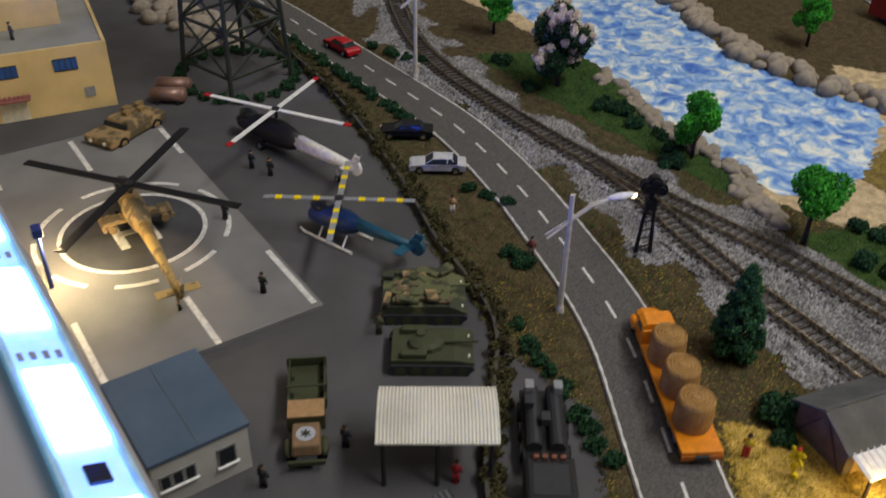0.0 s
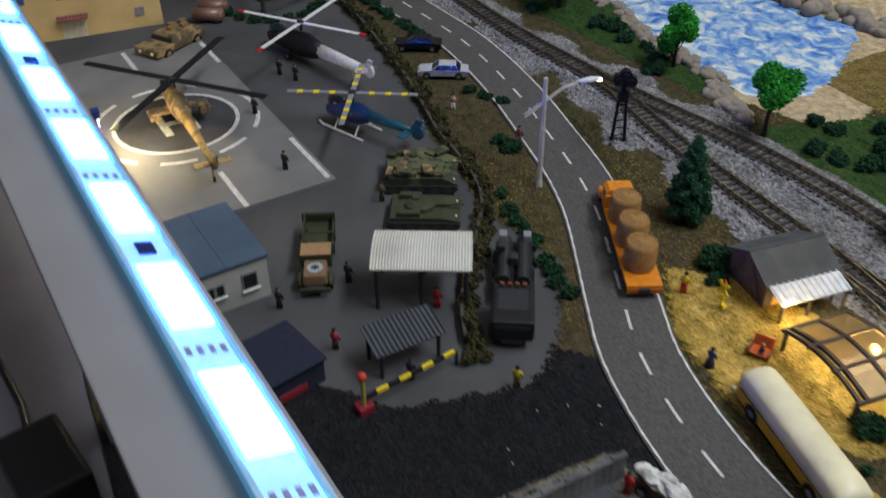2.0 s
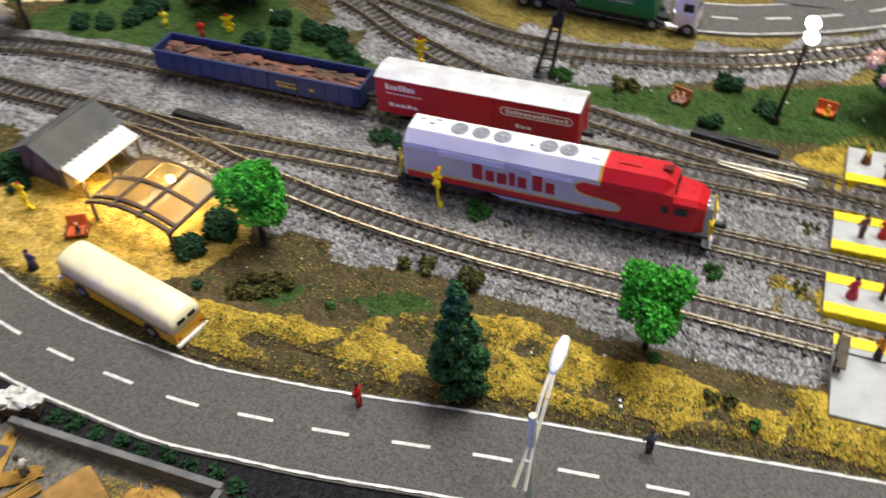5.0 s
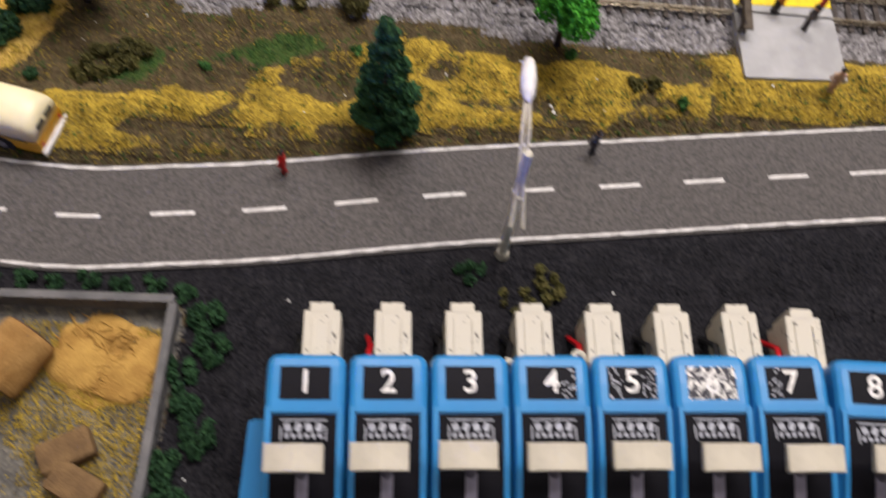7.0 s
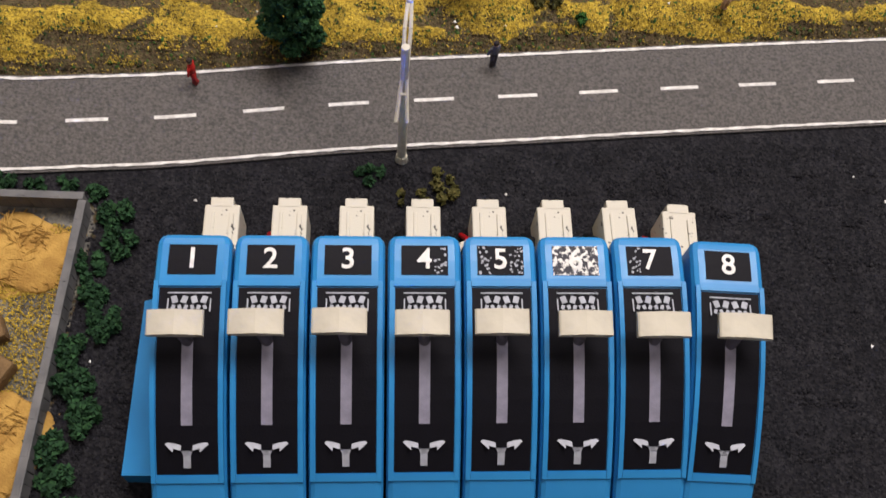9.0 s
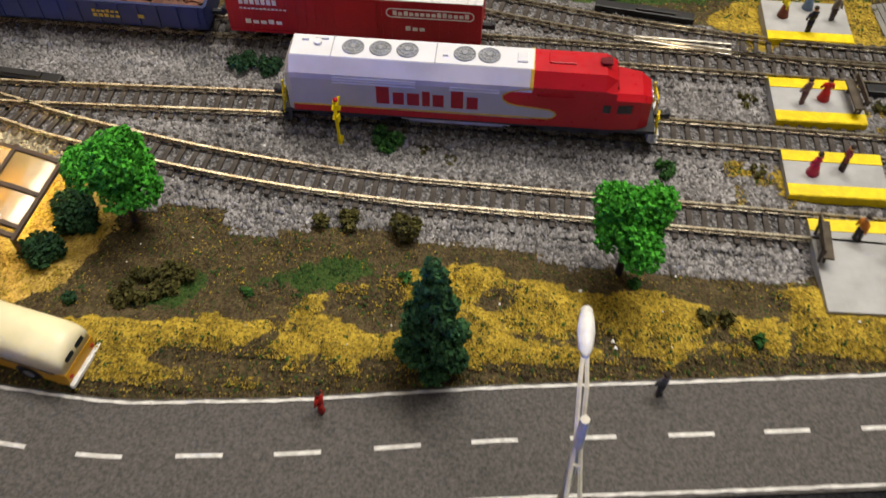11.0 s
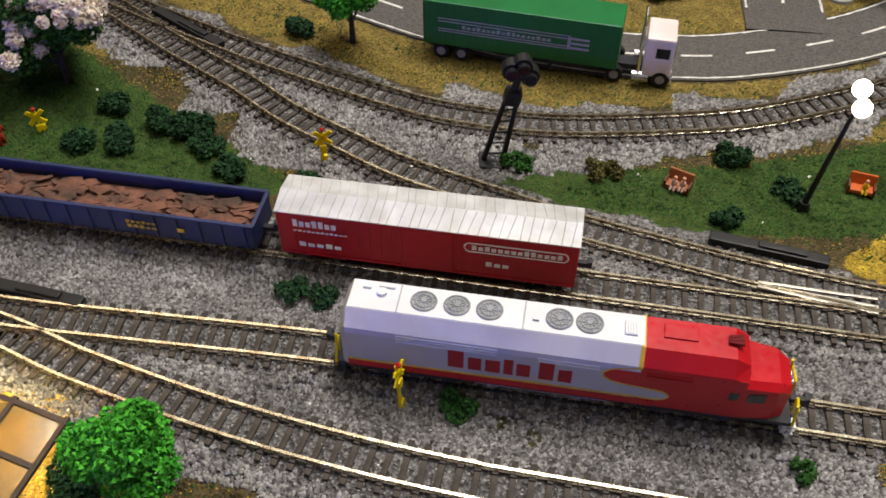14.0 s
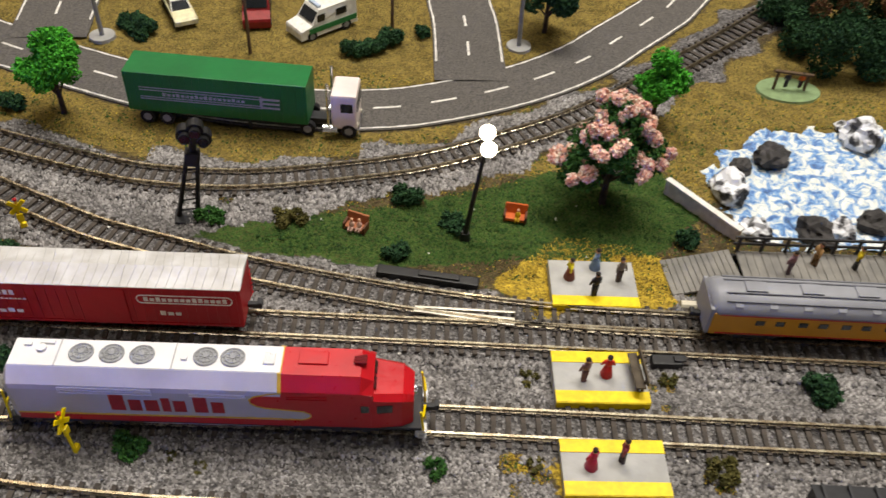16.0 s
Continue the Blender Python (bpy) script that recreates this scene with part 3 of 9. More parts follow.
ROCK = pm("grey_rock", (0.34, 0.29, 0.22), (0.20, 0.165, 0.125), 180, 0.9, 0, 0.8, fine=900)
ROCK_DARK = pm("dark_slate_rock", (0.028, 0.026, 0.026), (0.07, 0.066, 0.066), 200, 0.8, 0, 0.8, fine=900)
ROCK_SNOW = pm("foam_topped_rock", (0.72, 0.74, 0.78), (0.04, 0.04, 0.045), 170, 0.7, 0, 0.8, fine=900, lo=0.45, hi=0.55)


def rock(x, y, r, seed, m=None, label="rounded grey brown shore stone", z=None, s=None):
    rnd = random.Random(seed)
    bm = B()
    t = bmesh.new()
    bmesh.ops.create_icosphere(t, subdivisions=3 if m else 2, radius=r)
    for v in t.verts:
        v.co *= 1 + 0.35 * noise.noise(v.co * (1.0 / r) + Vector((seed * 3.7, seed, 0))) + (0.35 * noise.noise(v.co * (2.6 / r) + Vector((seed, 0, 5))) if m else 0)
        v.co = Vector((v.co.x * 1.1, v.co.y * 0.9, v.co.z * 0.75))
    t.transform(pose(0, 0, r * 0.35, rnd.uniform(-15, 15), rnd.uniform(-15, 15), rnd.uniform(0, 360)))
    join(bm, t)
    ob = part("stone", bm, m or ROCK, smooth=not m)
    ob.matrix_world = pose(x, y, -0.001 if z is None else z)
    return tagged(ob, label, "stone", "shore stones")


def shore(pts, count, r0, r1, spread, seed):
    rnd = random.Random(seed)
    L = spline(pts, 0.002)
    for k in range(count):
        p = L[rnd.randrange(len(L))]
        rock(p.x + rnd.uniform(-spread, spread), p.y + rnd.uniform(-spread, spread), rnd.uniform(r0, r1), seed * 100 + k)


shore([(-0.555, 0.088), (-0.50, 0.079), (-0.45, 0.076), (-0.41, 0.074)], 60, 3.0, 5.0, 0.006, 1)
shore([(-0.412, 0.072), (-0.40, 0.064), (-0.385, 0.058), (-0.372, 0.062)], 34, 3.0, 5.0, 0.006, 2)
shore([(-0.66, 0.235), (-0.60, 0.215), (-0.54, 0.200), (-0.475, 0.210), (-0.43, 0.218), (-0.40, 0.235)], 95, 4.5, 8.0, 0.009, 3)
shore([(-0.82, -0.14), (-0.76, -0.12), (-0.72, -0.11)], 40, 5.0, 9.0, 0.014, 4)
for k, (x, y, r) in enumerate([(0.118, 0.128, 8), (0.140, 0.150, 7), (0.123, 0.105, 6), (0.146, 0.106, 7), (0.182, 0.168, 9), (0.171, 0.112, 6), (0.158, 0.108, 5), (0.125, 0.142, 5), (0.20, 0.12, 8)]):
    rock(x, y, r, 900 + k, ROCK_SNOW if k % 2 == 0 else ROCK_DARK, "dark jagged pond rock with white foam")

# ---------------------------------------------------------------- leaves, trees, bushes


def leafmat(name, stops):
    return speckle(name, stops, 900, 0.9, 0.3, attr_random=True)


LEAF_BRIGHT = leafmat("bright_green_foam", [(0.026, 0.15, 0.014), (0.045, 0.29, 0.022), (0.10, 0.48, 0.045)])
LEAF_MID = leafmat("mid_green_foam", [(0.015, 0.055, 0.012), (0.03, 0.10, 0.02), (0.05, 0.15, 0.03)])
LEAF_DARK = leafmat("dark_green_foam", [(0.010, 0.032, 0.014), (0.018, 0.055, 0.022), (0.030, 0.085, 0.030)])
LEAF_FIR = leafmat("fir_green_foam", [(0.014, 0.045, 0.018), (0.028, 0.085, 0.03), (0.05, 0.14, 0.05)])
LEAF_OLIVE = leafmat("olive_foam", [(0.045, 0.045, 0.012), (0.08, 0.075, 0.02), (0.11, 0.095, 0.03)])
LEAF_PINK = leafmat("pink_white_blossom", [(0.62, 0.26, 0.20), (0.78, 0.48, 0.38), (0.82, 0.74, 0.62)])
LEAF_CREAM = leafmat("cream_blossom", [(0.50, 0.36, 0.30), (0.66, 0.56, 0.46), (0.76, 0.71, 0.60)])
LEAF_RUST = leafmat("rust_brown_foam", [(0.06, 0.03, 0.015), (0.11, 0.05, 0.02), (0.05, 0.045, 0.015)])
BARK = pm("dark_bark", (0.035, 0.024, 0.016), (0.07, 0.05, 0.035), 300, 0.9, 0, 0.6)


def clump(verts, faces, c, r, rnd, n):
    """Small tilted foam flakes scattered through a ball."""
    for _ in range(n):
        while True:
            d = Vector((rnd.uniform(-1, 1), rnd.uniform(-1, 1), rnd.uniform(-1, 1)))
            if 0.25 < d.length < 1:
                break
        p = Vector(c) + d * r
        s = rnd.uniform(0.5, 1.05)
        q = Euler((rnd.uniform(0, 6), rnd.uniform(0, 6), rnd.uniform(0, 6))).to_matrix()
        k = len(verts)
        for a in ((1, 0, -0.5), (-0.5, 0.87, -0.5), (-0.5, -0.87, -0.5), (0, 0, 0.9)):
            verts.append(p + q @ (Vector(a) * s))
        faces += [(k, k + 1, k + 2), (k, k + 1, k + 3), (k + 1, k + 2, k + 3), (k + 2, k, k + 3)]


def leaves(name, centres, m, parent, rnd, dens=1.0, label=""):
    verts, faces = [], []
    for c, r in centres:
        clump(verts, faces, c, r, rnd, int(dens * 9 * r * r))
    me = bpy.data.meshes.new(name)
    me.from_pydata([v * 0.001 for v in verts], [], faces)
    me.materials.append(m)
    ob = new(name, me)
    ob.parent = parent
    if label:
        ob["label"] = label
    return ob


def tree(x, y, h, w, m, seed, label, extra=None, trunk=0.3, z=0.0, lean=(0, 0)):
    """A deciduous model tree: tapered trunk, limbs, a ragged crown of foam clumps."""
    rnd = random.Random(seed)
    t = thing("tree", x, y, z + ground_z(x, y), rnd.uniform(0, 360), label, "tree", "model trees")
    bm = B()
    rod(bm, (0, 0, -1), (lean[0], lean[1], h * 0.75), h * 0.035, h * 0.012, 7)
    cs = []
    for k in range(11):
        a = k * 2.4 + rnd.uniform(-0.3, 0.3)
        u = rnd.uniform(0.0, 1.0)
        zc = h * (trunk + 0.12 + (0.80 - trunk) * u)
        rr = w * 0.5 * math.sqrt(max(0.08, 1 - (2 * u - 0.8) ** 2 * 0.85)) * rnd.uniform(0.45, 0.78)
        c = (rr * math.cos(a), rr * math.sin(a), zc)
        rod(bm, (0, 0, h * (trunk * 0.6 + 0.3 * u)), c, h * 0.014, h * 0.006, 5)
        cs.append((c, w * rnd.uniform(0.17, 0.27)))
    cs.append(((0, 0, h * 0.86), w * 0.22))
    cs.append(((0, 0, h * 0.62), w * 0.28))
    part("trunk", bm, BARK, t, smooth=True)
    leaves("crown", cs, m, t, rnd, 1.0 if extra else 1.25)
    if extra:
        tufts = []
        for c, r in cs:
            for _ in range(6):
                d = Vector((rnd.gauss(0, 1), rnd.gauss(0, 1), abs(rnd.gauss(0, 1)) * 0.8 + 0.1)).normalized() * r * rnd.uniform(0.85, 1.2)
                tufts.append(((c[0] * 1.06 + d.x, c[1] * 1.06 + d.y, c[2] + d.z), r * rnd.uniform(0.24, 0.42)))
        leaves("blossom", tufts, extra, t, rnd, 2.2, "pink white blossom foam")
    return t


def conifer(x, y, h, w, m, seed, label):
    rnd = random.Random(seed)
    t = thing("tree", x, y, ground_z(x, y), 0, label, "tree", "model trees")
    bm = B()
    rod(bm, (0, 0, -1), (0, 0, h * 0.9), h * 0.03, h * 0.008, 7)
    cs = []
    for k in range(34):
        u = (k + 0.5) / 34
        zc = h * (0.10 + 0.86 * u)
        rad = w * 0.5 * (1 - u) ** 0.75 * (0.55 + 0.3 * math.sin(min(1, u * 5) * 1.57))
        a = k * 2.4
        c = (rad * math.cos(a), rad * math.sin(a), zc)
        rod(bm, (0, 0, zc + 1), c, h * 0.01, h * 0.004, 4)
        cs.append((c, w * (0.08 + 0.13 * (1 - u))))
    part("trunk", bm, BARK, t, smooth=True)
    leaves("crown", cs, m, t, rnd, 1.5)
    return t


def bush(x, y, w, h, m, seed, label="dark green foam bush on the ground"):
    rnd = random.Random(seed)
    t = thing("bush", x, y, ground_z(x, y) - 0.0005, 0, label, "bush", "bushes")
    cs = []
    for k in range(max(4, int(w / 2.2))):
        a = k * 2.4
        r = w * 0.32 * math.sqrt(rnd.random())
        cs.append(((r * math.cos(a), r * math.sin(a), h * rnd.uniform(0.25, 0.6)), min(h, w) * rnd.uniform(0.28, 0.42)))
    leaves("foliage", cs, m, t, rnd, 1.5)
    return t


tree(-0.156, -0.043, 36, 27, LEAF_BRIGHT, 1, "bright green round foam tree by the tracks")
tree(-0.009, -0.046, 36, 23, LEAF_BRIGHT, 2, "bright green round foam tree by the tracks")
tree(-0.443, 0.064, 38, 25, LEAF_BRIGHT, 3, "bright green foam tree by the lake stones", trunk=0.2)
tree(-0.354, 0.054, 40, 28, LEAF_BRIGHT, 4, "bright green foam tree at the sandy lake end", trunk=0.3)
tree(-0.649, 0.064, 36, 22, LEAF_BRIGHT, 5, "bright green foam tree beside the far track")
tree(-0.531, 0.250, 38, 24, LEAF_BRIGHT, 6, "bright green foam tree behind the far shore", trunk=0.2)
tree(-0.155, 0.156, 39, 27, LEAF_BRIGHT, 7, "bright green foam tree between track and road", trunk=0.35)
tree(0.093, 0.173, 34, 22, LEAF_BRIGHT, 8, "bright green foam tree behind the blossom tree")
tree(0.066, 0.117, 45, 35, LEAF_MID, 9, "green tree covered in pink and white blossom", LEAF_PINK, trunk=0.2)
tree(-0.254, 0.112, 46, 44, LEAF_MID, 10, "wide green tree covered in cream white blossom", LEAF_CREAM, trunk=0.15)
tree(-0.555, 0.053, 52, 38, LEAF_DARK, 11, "dark green tree with sparse pink blossom", LEAF_CREAM, trunk=0.15)
tree(0.050, 0.241, 40, 30, LEAF_DARK, 12, "dark green tree beside the street lamp")
conifer(-0.059, -0.084, 51, 19, LEAF_FIR, 13, "dark green cone-shaped foam conifer at the roadside")
conifer(-0.312, -0.032, 46, 21, LEAF_FIR, 14, "dark green cone-shaped foam conifer by the hay truck")

# ---------------------------------------------------------------- engine and wagons


def fan(bm, x, y, z, r, mi=0):
    for k in range(10):
        a = k * math.pi / 5
        rod(bm, (x, y, z), (x + r * math.cos(a), y + r * math.sin(a), z), 0.22, None, 5)
    t = bmesh.new()
    bmesh.ops.create_circle(t, segments=20, radius=r)
    ring = [(x + r * math.cos(a), y + r * math.sin(a)) for a in np.linspace(0, 2 * math.pi, 20, endpoint=False)]
    t.free()
    for rr in (r, r * 0.66):
        for a, b in zip(range(20), list(range(1, 20)) + [0]):
            p = (x + (ring[a][0] - x) * rr / r, y + (ring[a][1] - y) * rr / r, z)
            q = (x + (ring[b][0] - x) * rr / r, y + (ring[b][1] - y) * rr / r, z)
            rod(bm, p, q, 0.28, None, 5)
    rod(bm, (x, y, z - 0.6), (x, y, z - 0.05), r * 1.04, None, 20)
    rod(bm, (x, y, z - 0.3), (x, y, z + 0.35), r * 0.22, None, 10)


def truck_frame(parent, x, axles, m=DARK, wheel_r=2.9, gap=8.5, z=2.9):
    bm = B()
    L = gap * (axles - 1)
    for s in (-1, 1):
        boxm(bm, x, s * 6.6, z - 0.4, L + 7, 0.9, 2.4, 0.25)
        for k in range(axles):
            boxm(bm, x + (k - (axles - 1) / 2) * gap, s * 7.1, z - 0.6, 2.6, 0.9, 3.0, 0.3)
        boxm(bm, x, s * 7.0, z + 0.8, L * 0.6, 0.7, 1.0, 0.2)
    boxm(bm, x, 0, z + 0.4, L + 3, 10, 1.6, 0.2)
    tr = part("truck", bm, m, parent)
    for k in range(axles):
        bm = B()
        xx = x + (k - (axles - 1) / 2) * gap
        rod(bm, (xx, -5.5, z), (xx, 5.5, z), 0.7, None, 8)
        for s in (-1, 1):
            rod(bm, (xx, s * 4.2, z), (xx, s * 5.4, z), wheel_r, None, 16)
            rod(bm, (xx, s * 3.9, z), (xx, s * 4.2, z), wheel_r + 0.4, None, 16)
        part("wheelset", bm, STEEL, tr)
    return tr


def coupler(parent, x, d):
    bm = B()
    boxm(bm, x + d * 1.5, 0, 4.5, 4, 1.6, 1.6, 0.2)
    boxm(bm, x + d * 3.6, 0.6, 4.2, 1.6, 2.6, 2.2, 0.4)
    part("coupler", bm, DARK, parent)


RAIL_Z = 0.0041
LOCO_RED = plain("warbonnet_red", "c01420", 0.32, scale=80)
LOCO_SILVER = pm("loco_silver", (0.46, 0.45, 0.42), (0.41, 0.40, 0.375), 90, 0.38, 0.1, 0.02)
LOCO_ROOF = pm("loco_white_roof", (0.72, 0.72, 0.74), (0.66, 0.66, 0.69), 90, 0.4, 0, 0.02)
CREAM_LINE = plain("yellow_trim_line", "d9b13a", 0.45)


def letter_bars(parent, name, m, x0, x1, y, z0, z1, count, seed, facing=-1, label=""):
    """Lettering as plain raised bars."""
    rnd = random.Random(seed)
    bm = B()
    w = (x1 - x0) / count
    for k in range(count):
        boxm(bm, x0 + (k + 0.5) * w, y, z0, w * 0.72, 0.08, (z1 - z0) * (0.75 if rnd.random() < 0.6 and k else 1.0))
    return part(name, bm, m, parent, label)


def heavy_letters(parent, m, s):
    """Seven bold block shapes on the flank, a tall one first and after the gap, as plain bars."""
    x = -28.4
    for w, h, gap in ((4.6, 6.2, 0.5), (3.9, 4.4, 0.4), (4.3, 4.4, 0.4), (2.7, 5.4, 0.4), (3.9, 4.4, 1.6), (4.3, 6.2, 0.5), (3.9, 4.4, 0.4)):
        bm = B()
        boxm(bm, x + w / 2, s * 7.98, 9.4, w * 0.86, 0.1, h)
        part("lettering", bm, m, parent)
        x += w + gap


def build_engine():
    # length 118 along x, front at +x
    e = thing("locomotive", -0.0583, 0.0088, RAIL_Z, 1.2, "red and silver diesel locomotive with white roof on the track", "locomotive")
    L = 114.0
    hx = L / 2

    def sec(x, w, zs, zt, wt):
        return [(x, -w, 5.0), (x, -w, zs), (x, -wt, zt), (x, wt, zt), (x, w, zs), (x, w, 5.0)]
    bm = B()
    x1 = 18.5
    loft(bm, [sec(-hx + 1.5, 7.2, 17.6, 20.0, 4.2), sec(-hx + 3.0, 7.9, 18.8, 22.4, 4.8), sec(x1, 7.9, 18.8, 22.4, 4.8)])
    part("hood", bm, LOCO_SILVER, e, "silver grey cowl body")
    bm = B()
    loft(bm, [[(-hx + 3.2, -5.0, 22.3), (-hx + 3.2, 5.0, 22.3), (-hx + 3.2, 4.6, 22.8), (-hx + 3.2, -4.6, 22.8)], [(x1, -5.0, 22.3), (x1, 5.0, 22.3), (x1, 4.6, 22.8), (x1, -4.6, 22.8)]])
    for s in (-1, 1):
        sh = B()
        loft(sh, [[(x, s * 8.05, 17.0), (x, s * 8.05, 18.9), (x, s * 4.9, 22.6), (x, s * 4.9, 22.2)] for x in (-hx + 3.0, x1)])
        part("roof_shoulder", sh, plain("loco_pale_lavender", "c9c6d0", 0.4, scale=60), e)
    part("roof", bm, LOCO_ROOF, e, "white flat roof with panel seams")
    for xx in (-41.5, -10.5):
        bm = B()
        boxm(bm, xx, 0, 22.78, 0.35, 9.3, 0.14)
        part("roof_seam", bm, plain("seam_grey", "a9a9ad", 0.5), e)
    bm = B()
    loft(bm, [sec(x1 + 0.05, 7.95, 18.9, 22.5, 4.9), sec(40, 7.95, 18.9, 22.5, 4.9), sec(43.5, 7.9, 18.2, 20.6, 4.6)])
    loft(bm, [sec(43.5, 7.9, 16.0, 17.4, 6.2), sec(51.5, 7.0, 15.2, 16.6, 5.2), sec(54.5, 5.4, 13.6, 15.0, 4.0)])
    part("cab", bm, LOCO_RED, e, "glossy red cab and nose")
    # the red bonnet sweep on both flanks with its yellow edge
    for s in (-1, 1):
        pts = [(x1 + 0.2, 18.5), (14.6, 17.7), (11.4, 16.7), (9.9, 15.4), (10.1, 14.0), (11.7, 12.7), (14.5, 12.0), (24.4, 11.1), (26.0, 10.3), (26.4, 9.3), (25.6, 8.4), (24.2, 7.9), (24.0, 5.4), (43.0, 5.4), (43.0, 18.5)]
        bm = B()
        side(bm, [(a, b) for a, b in pts], s * 7.9, s * 8.02)
        part("red_sweep", bm, LOCO_RED, e)
        bm = B()
        side(bm, [(18.3, 11.65), (24.4, 11.1), (26.0, 10.3), (26.4, 9.3), (25.6, 8.4), (24.2, 7.9), (18.3, 7.75)], s * 7.9, s * 8.04)
        part("silver_tongue", bm, LOCO_SILVER, e)
        bm = B()
        ln = [(x1 - 0.5, 18.9)] + pts[:12]
        for a, b in zip(ln, ln[1:]):
            rod(bm, (a[0], s * 8.02, a[1]), (b[0], s * 8.02, b[1]), 0.22, None, 5)
        rod(bm, (-hx + 3, s * 8.0, 7.4), (24.2, s * 8.0, 7.8), 0.24, None, 5)
        part("trim_line", bm, CREAM_LINE, e)
        bm = B()
        boxm(bm, -15.5, s * 7.95, 5.0, 77, 0.2, 2.1)
        part("red_stripe", bm, LOCO_RED, e)
        bm = B()
        boxm(bm, 46.6, s * 7.55, 11.2, 4.4, 0.5, 3.0, 0.2, rz=-s * 6)
        boxm(bm, 41.2, s * 8.0, 11.4, 2.4, 0.2, 2.8, 0.1)
        part("cab_window", bm, GLASS, e)
        bm = B()
        boxm(bm, 38.4, s * 8.0, 5.6, 3.4, 0.14, 9.2, 0.06)
        part("cab_door", bm, LOCO_RED, e)
        heavy_letters(e, plain("lettering_red", "a3141f", 0.5), s)
        for k, (xa, xb, zz) in enumerate([(-41, -16, 17.0), (-6, 9, 17.0), (20, 31, 16.8)]):
            bm = B()
            for q in range(3 if k == 0 else 2):
                boxm(bm, (xa + xb) / 2, s * 8.12, zz + q * 0.9 - 1.0, xb - xa, 0.34, 0.42)
            part("louvre", bm, LOCO_ROOF if k < 2 else LOCO_RED, e)
    bm = B()
    loft(bm, [[(x1 + 0.1 + d, -8.1, 18.0), (x1 + 0.1 + d, -8.1, 19.0), (x1 + 0.1 + d, -5.0, 22.75), (x1 + 0.1 + d, 5.0, 22.75), (x1 + 0.1 + d, 8.1, 19.0), (x1 + 0.1 + d, 8.1, 18.0)] for d in (-0.8, 0.2)])
    part("trim_band", bm, CREAM_LINE, e)
    # windscreen
    bm = B()
    for s in (-1, 1):
        boxm(bm, 43.4, s * 2.7, 17.5, 0.5, 4.2, 2.2, 0.1, ry=-35)
    part("windscreen", bm, GLASS, e)
    for x in (-35.3, -27.1, -19.0, -2.0, 5.3):
        bm = B()
        fan(bm, x, 0, 23.0, 3.1)
        part("roof_fan", bm, plain("fan_grey", "9b9da1", 0.5), e, "round grey radiator fan grille")
    bm = B()
    boxm(bm, 15.2, 0, 22.8, 3.0, 4.2, 0.4, 0.1)
    for q in range(5):
        boxm(bm, 13.9 + q * 0.62, 0, 23.2, 0.25, 4.0, 0.3)
    part("vent", bm, LOCO_ROOF, e)
    bm = B()
    rod(bm, (-46, 1.0, 22.8), (-46, 1.0, 23.6), 1.3, None, 10)
    part("roof_dome", bm, LOCO_ROOF, e)
    for px, py, sx in ((-45, 3.2, 4), (-50, 2.4, 2), (-7.6, -1, 1.6)):
        bm = B()
        boxm(bm, px, py, 22.8, sx, 1.1, 0.6, 0.1)
        part("roof_box", bm, LOCO_ROOF, e)
    bm = B()
    boxm(bm, 27, 1.0, 22.5, 8, 4.5, 0.5, 0.2)
    part("roof_hatch", bm, LOCO_RED, e)
    bm = B()
    boxm(bm, 39.5, 0.4, 22.5, 1.2, 1.2, 0.5)
    for s in (-0.8, 0, 0.8):
        rod(bm, (38.0, 0.4 + s, 23.2), (41.5, 0.4 + s * 1.4, 23.4), 0.35, 0.65, 6)
    part("horn", bm, plain("horn_red", "7a1018"), e, "dark red air horns")
    bm = B()
    boxm(bm, 0, 0, 3.9, L, 15.2, 1.15, 0.2)
    part("underframe", bm, DARK, e)
    bm = B()
    boxm(bm, -4, 0, 0.9, 30, 11.5, 3.0, 0.8)
    for s in (-1, 1):
        boxm(bm, -4, s * 6.4, 3.0, 34, 1.4, 1.0, 0.3)
    part("fuel_tank", bm, SILVER, e)
    truck_frame(e, -37, 3, DARK)
    truck_frame(e, 33, 3, DARK)
    for d in (-1, 1):
        bm = B()
        boxm(bm, d * (hx - 1.2), 0, 0.8, 1.2, 15, 4.2, 0.2)
        for s in (-1, 1):
            for q in range(3):
                boxm(bm, d * (hx + 0.2), s * 6.2, 0.6 + q * 1.5, 2.4, 3.0, 0.3)
        part("pilot", bm, DARK if d < 0 else SILVER, e)
        bm = B()
        for s in (-1, 1):
            rod(bm, (d * (hx + 0.6), s * 7.2, 3), (d * (hx - 0.4), s * 7.2, 11.5 if d > 0 else 15), 0.35, None, 6)
            rod(bm, (d * (hx + 0.8), s * 2.6, 3), (d * (hx + 0.6), s * 2.6, 9), 0.3, None, 6)
            rod(bm, (d * (hx + 0.8), s * 2.6, 9), (d * (hx + 0.2), s * 7.2, 9.4), 0.3, None, 6)
        part("handrail", bm, YELLOW, e, "thin yellow hand rail")
        coupler(e, d * (hx + 0.5), d)
    bm = B()
    rod(bm, (54.2, -1.1, 12.6), (55.4, -1.1, 12.6), 0.8, None, 10)
    rod(bm, (54.2, 1.1, 12.6), (55.4, 1.1, 12.6), 0.8, None, 10)
    part("headlight", bm, CHROME, e)
    e.scale = (1.035, 1.0, 1.14)


build_engine()


